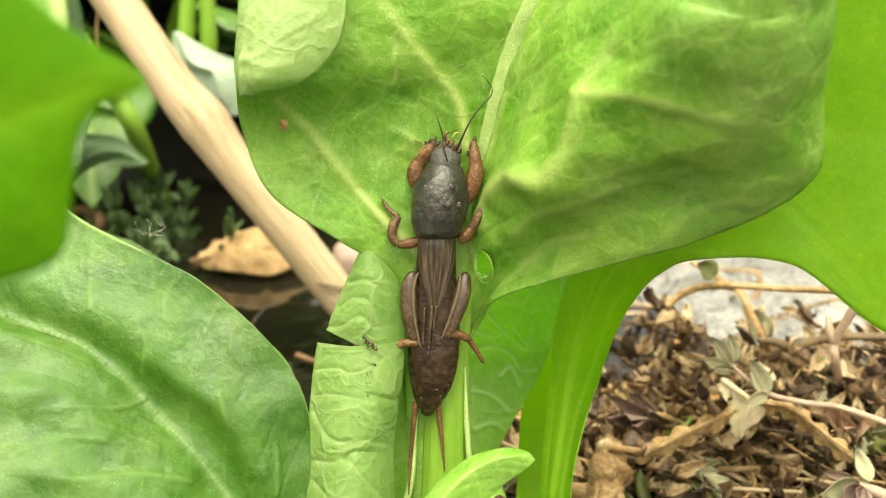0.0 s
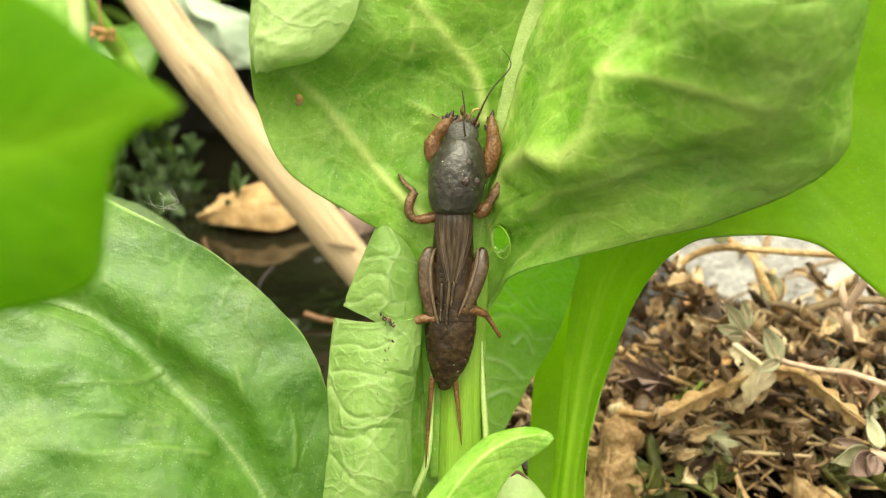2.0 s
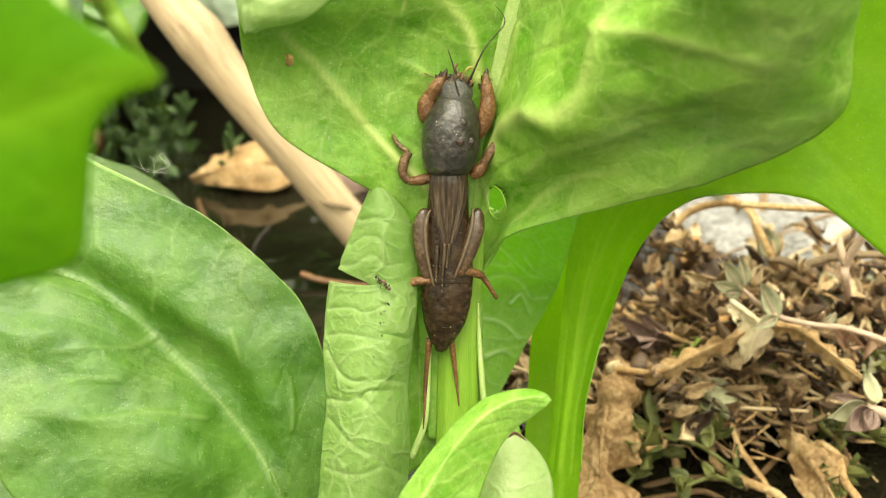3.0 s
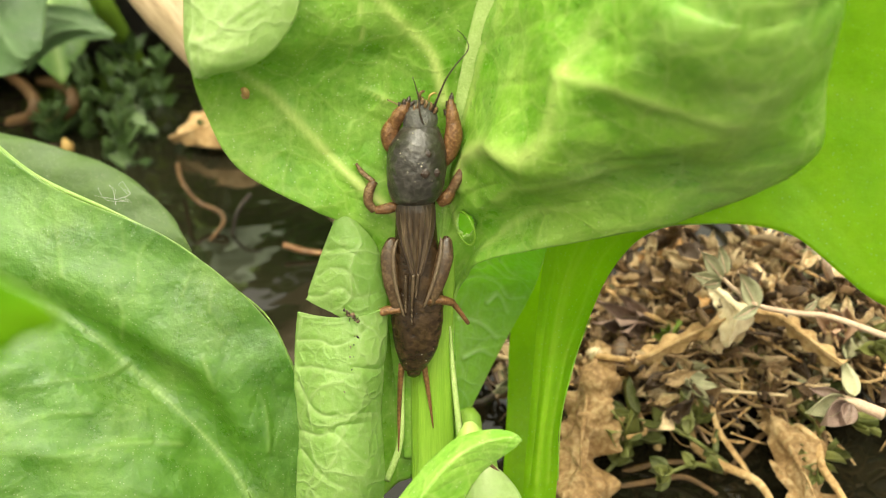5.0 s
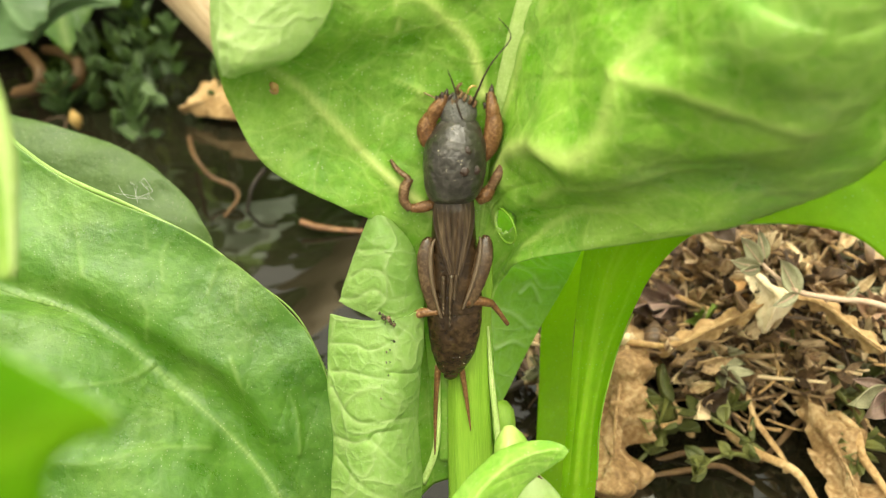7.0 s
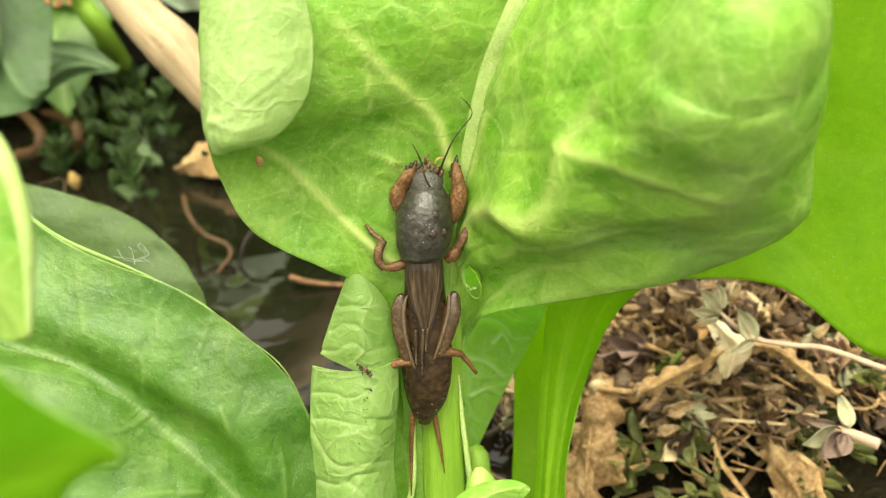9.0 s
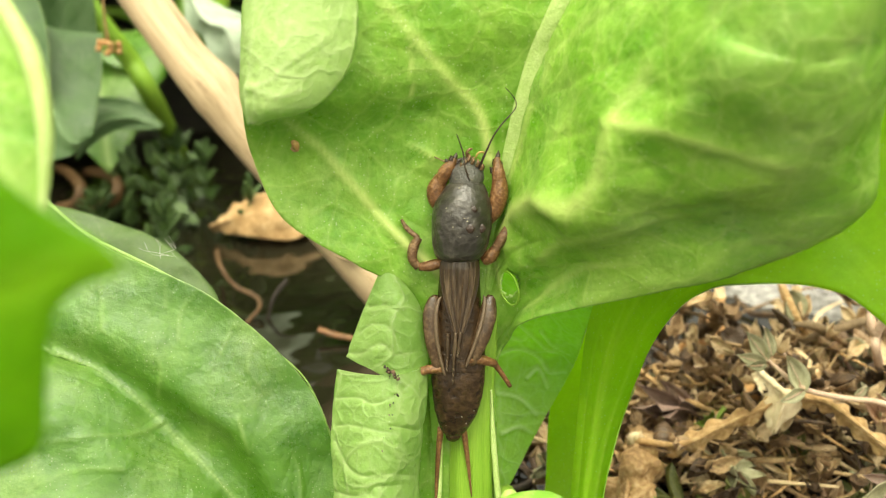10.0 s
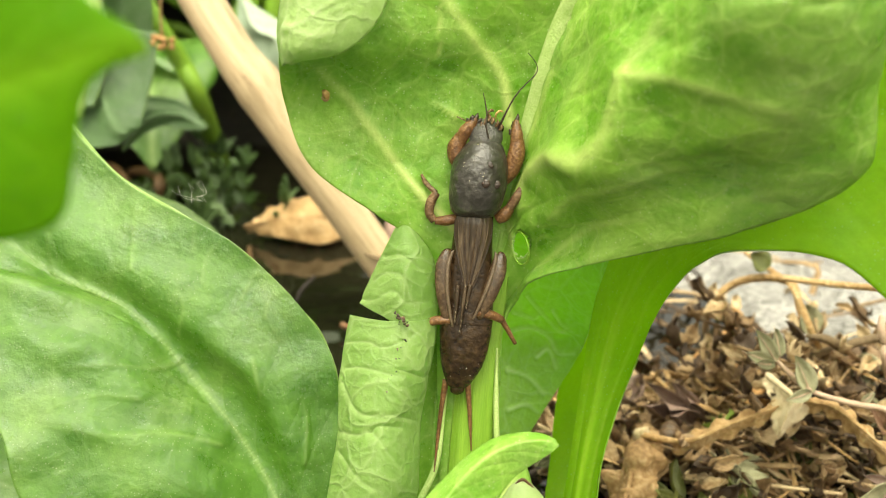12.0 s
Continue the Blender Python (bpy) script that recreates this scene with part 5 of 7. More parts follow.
    foreleg(([(3.5, 9.4, 2.40), (4.25, 11.0, 2.80), (4.75, 13.0, 3.00), (4.75, 14.6, 3.00), (4.55, 15.6, 3.0)], [0.4, 1.02, 1.18, 0.95, 0.7]), ([(4.7, 14.2, 3.10), (4.65, 15.4, 3.10), (4.5, 16.5, 3.00), (4.45, 17.4, 2.90)], [0.8, 0.86, 0.62, 0.32]), (((4.45, 17.1, 2.80), (4.6, 18.2, 2.60)), ((4.2, 16.5, 2.70), (3.95, 17.2, 2.60)), ((4.0, 15.6, 2.80), (3.6, 16.2, 2.70)), ((4.75, 16.2, 2.60), (5.0, 16.9, 2.40))))
    # middle legs
    for segs in (
        (([(-1.86, 4.71, 2.40), (-3.43, 4.28, 2.60), (-4.78, 4.14, 2.60)], [0.65, 0.72, 0.5]), ([(-4.86, 4.07, 2.60), (-5.57, 5.14, 2.70), (-5.43, 6.57, 2.70), (-4.78, 7.71, 2.70)], [0.5, 0.62, 0.66, 0.5]), ([(-4.86, 7.64, 2.70), (-5.71, 8.28, 2.50), (-6.43, 9.00, 2.40), (-6.93, 9.85, 2.40)], [0.36, 0.32, 0.32, 0.18])),
        (([(3.00, 5.00, 2.20), (3.86, 5.57, 2.50), (4.57, 6.57, 2.60)], [0.8, 0.95, 0.6]), ([(4.28, 6.14, 2.60), (5.14, 7.71, 2.80), (6.07, 9.42, 2.80)], [0.6, 0.66, 0.48]), ([(6.00, 9.28, 2.80), (6.28, 10.57, 2.70), (6.21, 11.92, 2.70)], [0.36, 0.3, 0.18])),
    ):
        up = limb("middle_leg", *segs[0], LEG, n=14, sides=12, label="jointed orange-brown middle leg")
        limb("shin", *segs[1], LEG_DULL, up, n=16, sides=12)
        limb("foot", *segs[2], LEG_DULL, up, n=14, sides=8)
    # hind legs lying along the body
    for segs in (
        (([(-2.5, 0.75, 3.00), (-2.86, 0.2, 3.2), (-3.2, -1.57, 3.50), (-3.0, -4.64, 3.80), (-2.2, -8.28, 3.70), (-1.9, -8.9, 3.6)], [0.15, 0.75, 1.08, 0.98, 0.62, 0.2]), ([(-1.71, -8.14, 3.70), (-3.57, -8.28, 3.60), (-5.07, -8.93, 3.30)], [0.5, 0.62, 0.5]), ([(-5.07, -9.00, 3.00), (-5.07, -10.71, 3.40), (-4.71, -13.28, 3.40)], [0.45, 0.34, 0.26])),
        (([(3.6, 0.9, 3.00), (3.75, 0.3, 3.2), (3.55, -1.57, 3.70), (2.8, -4.28, 4.10), (1.8, -7.0, 4.10), (1.5, -7.7, 4.0)], [0.15, 0.78, 1.12, 1.0, 0.65, 0.2]), ([(1.29, -6.85, 4.10), (3.00, -7.00, 3.60), (4.57, -7.64, 2.80)], [0.6, 0.66, 0.5]), ([(4.50, -7.64, 2.70), (5.43, -9.00, 2.20), (6.50, -10.71, 1.80)], [0.42, 0.34, 0.26])),
    ):
        up = limb("hind_leg", *segs[0], BELLY_LEG, n=22, sides=14, flat=0.6, up=(0, 0, 1), label="folded brown hind leg held along the body")
        limb("shin", *segs[1], LEG, up, n=14, sides=12)
        limb("foot", *segs[2], LEG, up, n=14, sides=8)
        crest = [[c[0] + (0.55 if segs[0][0][0][0] < 0 else -0.55), c[1], c[2] + 0.52] for c in segs[0][0]]
        limb("pale_crest", crest, [0.06, 0.2, 0.26, 0.24, 0.18, 0.06], WING_RIB, up, n=24, sides=8)
    # wing cases: thin pleated shells, one lapping over the other
    spans = ((5.3, 2.2), (4.2, 2.42), (2.6, 2.38), (1.2, 2.1), (0.0, 1.75), (-1.5, 1.3), (-3.0, 0.85), (-4.0, 0.35))
    for sx in (-1, 1):
        verts, nu, nw = [], 34, 22
        for i in range(nu + 1):
            yy = 5.3 - 9.3 * i / nu
            outer = float(np.interp(-yy, [-a for a, _ in spans], [b for _, b in spans]))
            for j in range(nw + 1):
                c = j / nw
                xx = -0.35 + (outer + 0.35) * c
                pleat = 0.10 * abs(math.sin(math.pi * (3.2 * c + 0.25 * i / nu))) - 0.05
                zz = 4.62 + (0.10 if sx > 0 else 0.0) - 0.17 * max(0.0, xx) ** 2 + pleat * min(1.0, 4 * i / nu) - 0.25 * max(0.0, (yy - 4.2)) + 0.03 * wobble((xx, yy, sx), 1.7, 4)
                verts.append(((sx * xx + 0.15) * mm, yy * mm, zz * mm))
        w = nw + 1
        faces = [(i * w + j, i * w + j + 1, (i + 1) * w + j + 1, (i + 1) * w + j)[:: -sx] for i in range(nu) for j in range(nw)]
        wc = part("wing_case", to_mesh("wing_case", verts, faces), WING, bug, "short greyish-brown pleated wing case")
        shell = wc.modifiers.new("thickness", "SOLIDIFY")
        shell.thickness, shell.offset = 0.12 * mm, -1.0
        for c0, c1 in ((0.30, 0.25), (0.55, 0.45), (0.80, 0.75), (0.98, 0.96)):
            line = []
            for f in (0.08, 0.3, 0.55, 0.8, 0.97):
                i, j = round(f * nu), round((c0 + (c1 - c0) * f) * nw)
                line.append(Vector(verts[i * w + j]) / mm + Vector((0, 0, 0.05)))
            limb("wing_vein", line, [0.02, 0.055, 0.06, 0.05, 0.02], WING_RIB if c0 == 0.80 else BELLY_LEG if c0 == 0.30 else CLAW, wc, n=22, sides=6)
    # the rolled hind wings reach on along the back, creased into short steps
    for x0, y0, x1, y1, top in ((-0.25, -3.4, -0.55, -9.8, 4.75), (-1.15, -3.6, -1.25, -8.4, 4.55), (0.35, -3.4, 0.0, -6.5, 4.7)):
        hw = limb("hind_wing", [(x0, y0, top), ((x0 + x1) / 2, (y0 + y1) / 2, top + 0.08), (x1, y1, top - 0.1)], [0.26, 0.26, 0.2, 0.06], WING, label="rolled hind wing tip", n=20, sides=8)
        for k in range(9):
            f = (k + 0.3) / 9
            c = Vector((x0 + (x1 - x0) * f, y0 + (y1 - y0) * f, top + 0.22 - 0.06 * f))
            limb("wing_crease", [c + Vector((-0.1, 0.22, 0)), c, c + Vector((0.06, -0.2, 0))], [0.04, 0.12, 0.04], WING_RIB, hw, n=6, sides=6)
    # tail feelers
    limb("cercus", [(-2.00, -16.14, 1.40), (-2.28, -19.28, 1.20), (-2.50, -23.56, 1.00), (-2.64, -28.27, 1.40)], [0.46, 0.36, 0.26, 0.08], LEG, n=30, sides=8, label="long thin tail feeler")
    limb("cercus", [(0.79, -16.14, 1.40), (1.14, -18.56, 1.20), (1.50, -21.42, 1.00), (1.93, -25.13, 1.20)], [0.46, 0.36, 0.26, 0.08], LEG, n=30, sides=8, label="long thin tail feeler")
    # grains of earth stuck on its back
    rnd = random.Random(3)
    for k in range(34):
        gy = rnd.uniform(-15.5, -6.0) if k % 3 else rnd.uniform(6.5, 14.0)
        gx = rnd.uniform(-2.2, 2.2)
        top = 2.1 + 2.0 * math.sqrt(max(0.05, 1 - (gx / 3.0) ** 2)) * (1.0 if gy > -11 else 0.86) if gy < 0 else 3.2 + 3.7 * math.sqrt(max(0.05, 1 - ((gx - 0.3) / 3.7) ** 2)) * (1.0 if 7 < gy < 12 else 0.86)
        r = rnd.uniform(0.03, 0.085)
        limb("grit", [(gx - r, gy, top), (gx, gy + r * 0.4, top + r * 0.3), (gx + r, gy, top)], [r * 0.4, r, r * 0.4], DUST, n=6, sides=6)
    return bug


mole_cricket()

# ---------------------------------------------------------------- left side: straw, water weed, background leaves


def straw():
    a = (-0.0274, 0.2259, 0.0166)
    pts = [(-0.0110, 0.2214, -0.0042), (-0.0180, 0.2234, 0.0047), a, (-0.0403, 0.2294, 0.0330), (-0.0527, 0.2326, 0.0485), (-0.0595, 0.2347, 0.0581), (-0.0666, 0.2375, 0.0661), (-0.0821, 0.2466, 0.0866), (-0.0986, 0.2577, 0.1069), (-0.1183, 0.2710, 0.1307)]
    ob = thing("dry_reed", a, "thick pale dry reed stalk lying across the puddle", "reed stalk")
    part("stalk", tube("stalk", pts, [0.0042, 0.0048, 0.0050, 0.0052, 0.0054, 0.0064, 0.0054, 0.0054, 0.0054, 0.0052], a, n=70, sides=24, ridges=9, ridge_depth=0.012), STRAW, ob)
    part("crack", tube("crack", [(-0.0316, 0.2222, 0.0200), (-0.0290, 0.2207, 0.0196), (-0.0262, 0.2207, 0.0190), (-0.0238, 0.2222, 0.0178)], [0.0002, 0.0006, 0.0005, 0.0002], a, n=16, sides=6, ridges=3, ridge_depth=0.3), TWIG, ob, "dark crack across the reed")
    ring = curve_of(pts, 200)
    for f, r in ((100, 0.00565),):
        part("node", tube("node", ring[f - 2 : f + 3], [r * 0.965, r, r * 0.965], a, n=7, sides=24), STRAW, ob, "slightly swollen joint")


straw()




def dry_leaf(name, left, rib, right, mat, label, lump=0.003, seed=1.0, nu=36, nv=10, group="", ruffle=0.0007, fold=95):
    base = tuple(np.mean(rib, axis=0) - np.array((0, 0, 0.002)))
    ob = thing(name, base, label, "dry leaf", group)
    me = blade("dry", left, rib, right, base, nu, nv, (0.12, 0.12), veins=6, pucker=0.0008, lump=lump, lump_scale=fold, seed=seed, mid=0.02, ruffle=ruffle)
    b = part("blade", me, mat, ob)
    mod = b.modifiers.new("thickness", "SOLIDIFY")
    mod.thickness, mod.offset = 0.0003, 0.0
    part("vein", tube("vein", np.array(curve_of(rib, 12)) + np.array((0, -0.0004, 0.0006)), [0.0006, 0.0005, 0.0003, 0.0002], base, n=20, sides=6), mat, ob)
    return ob


def twig(name, pts, radii, mat, label, category="twig", n=40, sides=9, side_shoots=()):
    ob = thing(name, tuple(pts[0]), label, category)
    part("stem", tube("stem", pts, [0.62 * r for r in radii], pts[0], n=n, sides=sides, ridges=3, ridge_depth=0.12), mat, ob)
    for shoot in side_shoots:
        part("side_shoot", tube("shoot", shoot, [radii[-1], radii[-1] * 0.8, radii[-1] * 0.4], pts[0], n=12, sides=6), mat, ob)
    return ob


def sprig(pts, leaves, leaf_len, leaf_wide, stem_r, stem_mat, leaf_mat, label, seed=1, name="leafy_sprig", tip=3, skip=0.15, cup=0.3, group=""):
    """A creeping shoot: stem with paired small leaves and a tuft at its end."""
    rnd = random.Random(seed)
    ob = thing(name, tuple(pts[0]), label, "sprig", group)
    part("stem", tube("stem", pts, [stem_r, stem_r, stem_r * 0.7], pts[0], n=26, sides=8), stem_mat, ob)
    line = curve_of(pts, 60)
    tang = np.gradient(line, axis=0)
    for k in range(leaves):
        f = skip + (0.97 - skip) * k / max(1, leaves - 1)
        i = min(59, int(f * 59))
        t = Vector(tang[i]).normalized()
        sidev = t.cross(Vector((0, 0, 1))).normalized()
        for sgn in (-1, 1):
            ang = rnd.uniform(-0.5, 0.9)
            way = sidev * sgn * rnd.uniform(0.6, 1.0) + t * rnd.uniform(0.2, 0.9) + Vector((0, 0, 0.35 + 0.5 * ang))
            ln = leaf_len * rnd.uniform(0.7, 1.15)
            v, fc = petal_arrays(aim(Vector(line[i]), way, (0, -0.3, 1), rnd.uniform(-0.6, 0.6)), ln, leaf_wide * ln / leaf_len * rnd.uniform(0.8, 1.15), cup * rnd.uniform(0.3, 1.3), rnd.uniform(-0.15, 0.3))
            part("small_leaf", to_mesh("small_leaf", v, fc, base=pts[0]), leaf_mat, ob)
    t = Vector(tang[-1]).normalized()
    for k in range(tip):
        way = t + Vector((rnd.uniform(-0.5, 0.5), rnd.uniform(-0.5, 0.5), rnd.uniform(-0.3, 0.6)))
        v, fc = petal_arrays(aim(Vector(line[-1]), way, (0, -0.6, 0.8), rnd.uniform(-0.8, 0.8)), leaf_len * rnd.uniform(0.8, 1.1), leaf_wide * rnd.uniform(0.7, 0.95), cup, rnd.uniform(-0.1, 0.2))
        part("small_leaf", to_mesh("small_leaf", v, fc, base=pts[0]), leaf_mat, ob)
    return ob


def left_side():
    # pebble on which the reed's end lies
    c = (-0.0286, 0.2834, 0.0040)
    rows = [(-0.006, 0, -0.001, 0.0003, 0.0003), (-0.005, 0, 0, 0.0035, 0.0035), (0, 0, 0.001, 0.006, 0.006), (0.004, 0, 0, 0.004, 0.0045), (0.006, 0, 0, 0.0003, 0.0003)]
    peb = part("pebble", loft("pebble", rows, 24, 2.2, 1.6, 0.08, 3), STONE, None)
    peb.location = (c[0], c[1], 0.004)
    tagged(peb, "pinkish pebble in the puddle under the reed's end", "pebble")
    # dry leaf on the water
    dry_leaf("dry_leaf", [(-0.0778, 0.2777, 0.0060), (-0.0724, 0.2954, 0.0080), (-0.0623, 0.3014, 0.0100), (-0.0483, 0.3078, 0.0080)], [(-0.0790, 0.2818, 0.0040), (-0.0672, 0.2795, 0.0080), (-0.0545, 0.2779, 0.0100), (-0.0449, 0.2955, 0.0060)], [(-0.0784, 0.2837, 0.0020), (-0.0669, 0.2768, 0.0030), (-0.0524, 0.2737, 0.0030), (-0.0421, 0.2873, 0.0030)], DRY, "curled tan dry leaf lying on the dark water", 0.003, 3)
    # brown tendrils half sunk in the water
    twig("tendril", [(-0.0714, 0.2590, 0.0060), (-0.0653, 0.2394, 0.0100), (-0.0612, 0.2356, 0.0060), (-0.0551, 0.2327, 0.0040), (-0.0535, 0.2284, 0.0030), (-0.0566, 0.2253, 0.0000), (-0.0598, 0.2238, -0.0040)], [0.0011, 0.0010, 0.0010, 0.0009, 0.0007], TENDRIL, "thin brown dead tendril in the water", "tendril")
    twig("tendril", [(-0.0468, 0.2344, 0.0080), (-0.0493, 0.2301, 0.0060), (-0.0506, 0.2282, 0.0030), (-0.0523, 0.2271, -0.0030)], [0.0009, 0.0008, 0.0007], LITTER_DARK, "thin brown dead tendril in the water", "tendril")
    twig("twig", [(-0.0365, 0.2160, 0.0030), (-0.0323, 0.2147, 0.0020), (-0.0262, 0.2143, 0.0010), (-0.0174, 0.2142, -0.0000)], [0.0012, 0.0012, 0.001, 0.0008], LEG, "short reddish-brown twig floating on the water")
    for a in ([(-0.1346, 0.3000, 0.0040), (-0.1230, 0.2895, 0.0100), (-0.1221, 0.2931, 0.0140), (-0.1338, 0.3137, 0.0120), (-0.1495, 0.3389, 0.0060)], [(-0.1237, 0.3036, 0.0020), (-0.1120, 0.2928, 0.0100), (-0.1115, 0.2966, 0.0140), (-0.1203, 0.3097, 0.0130), (-0.1357, 0.3320, 0.0060)]):
        twig("curled_stem", a, [0.003, 0.0032, 0.003, 0.0022], TENDRIL, "curled dead brown stem at the water's edge", "dead stem")
    bud = thing("yellow_bud", (-0.1101, 0.2791, 0.0020), "small yellow bud among the water weed", "bud")
    part("petals", tube("petals", [(-0.1093, 0.2791, 0.0010), (-0.1095, 0.2787, 0.0040), (-0.1105, 0.2801, 0.0060)], [0.0010, 0.0021, 0.0006], (-0.1101, 0.2791, 0.0020), n=12, sides=10), BUD, bud)
    # water weed
    rnd = random.Random(5)
    places = [(-0.1088, 0.2947, 0.0000), (-0.1005, 0.2970, 0.0000), (-0.0987, 0.2783, 0.0000), (-0.0882, 0.2735, 0.0000), (-0.0858, 0.2956, 0.0000), (-0.1174, 0.3053, 0.0000), (-0.1189, 0.2957, 0.0000), (-0.0926, 0.3051, 0.0000)]
    for k, p in enumerate(places):
        a = np.array(p) + (0, 0, -0.004)
        way = np.array((rnd.uniform(-0.5, 0.5), rnd.uniform(-0.4, 0.2), rnd.uniform(0.6, 1.0)))
        ln = rnd.uniform(0.014, 0.024)
        sprig([a, a + way * ln * 0.5, a + way * ln], 4, 0.0085, 0.0048, 0.0005, WATERWEED, WATERWEED, "small dull green water weed standing in the dark water", 40 + k, "water_weed", group="water weed in the puddle")
    for k, p in enumerate(((-0.1001, 0.3334, 0.0000), (-0.0905, 0.3200, 0.0000), (-0.1141, 0.3573, 0.0000), (-0.1183, 0.2997, 0.0000), (-0.0729, 0.2854, 0.0000), (-0.0944, 0.3176, -0.0000))):
        a = np.array(p) + (0, 0, -0.004)
        way = np.array((rnd.uniform(-0.5, 0.5), rnd.uniform(-0.3, 0.3), 0.9))
        sprig([a, a + way * 0.009, a + way * 0.018], 3, 0.009, 0.0045, 0.0005, WATERWEED, WATERWEED, "small dull green water weed standing in the dark water", 60 + k, "water_weed", group="water weed in the puddle")
    # fine lint caught on the leaf edge
    lint = thing("lint", (-0.0399, 0.1224, 0.0632), "wisp of fine white lint caught on a leaf edge", "lint")
    rnd3 = random.Random(8)
    c0 = np.array((-0.0389, 0.1214, 0.0658))
    for k in range(3):
        q, pts = rnd3.uniform(0, 6.3), []
        for m in range(9):
            q += rnd3.uniform(0.3, 1.3)
            pts.append(c0 + np.array((math.cos(q) * 0.0012 + 0.0004 * m - 0.0016 + rnd3.gauss(0, 0.0004), rnd3.gauss(0, 0.0004), math.sin(q) * 0.0012 + rnd3.gauss(0, 0.0005))))
        part("fibre", tube("fibre", pts, [0.000014, 0.000014], (-0.0399, 0.1224, 0.0632), n=60, sides=4), THREAD, lint)
    # brown seed scar on the big leaf
    seed = thing("seed_husk", (-0.0196, 0.1163, 0.0810), "tiny brown seed husk stuck on the leaf", "seed husk")
    part("husk", tube("husk", [(-0.0199, 0.1162, 0.0816), (-0.0194, 0.1156, 0.0811), (-0.0193, 0.1158, 0.0805)], [0.0002, 0.0005, 0.0002], (-0.0196, 0.1163, 0.0810), n=10, sides=8), DRY_ORANGE, seed)
    part("rim", tube("rim", [(-0.0201, 0.1163, 0.0812), (-0.0198, 0.1158, 0.0804), (-0.0192, 0.1158, 0.0804), (-0.0191, 0.1162, 0.0811)], [0.0001, 0.00016, 0.0001], (-0.0196, 0.1163, 0.0810), n=14, sides=6), DRY, seed)


left_side()


def broad_leaf(base, stem_to, tip, wide, mat, plant, seed, droop=0.3, n=(44, 14)):
    """One broad leaf of a background plant on its stalk."""
    a, t = np.array(stem_to), np.array(tip)
    ax = t - a
    ln = np.linalg.norm(ax)
    side = np.cross(ax, (0, 0, 1.0))
    side /= np.linalg.norm(side) + 1e-9
    upv = np.cross(side, ax / ln)
    left, rib, right = [], [], []
    for u, w in ((0, 0.03), (0.12, 0.45), (0.35, 0.95), (0.6, 0.9), (0.85, 0.45), (1.0, 0.02)):
        c = a + ax * u - np.array((0, 0, 1)) * droop * ln * u * u + upv * 0.06 * ln * math.sin(math.pi * u)
        rib.append(c)
        lift = upv * wide * 0.12 * w
        left.append(c - side * wide / 2 * w + lift)
        right.append(c + side * wide / 2 * w + lift)
    lf = leaf_part("leaf", blade("leaf", left, rib, right, base, n[0], n[1], (0.15, 0.15), veins=8, slope=0.3, pucker=0.0012, lump=0.0025, lump_scale=45, seed=seed, mid=0.03, ruffle=0.0008), mat, plant)
    b = np.array(base)
    part("petiole", tube("petiole", [b, b * 0.6 + a * 0.4 + (0, 0, 0.01), a, a + ax * 0.15], [0.0030, 0.0026, 0.0018, 0.0008], base, n=20, sides=10, up=(1, 0, 0)), STALK, lf)


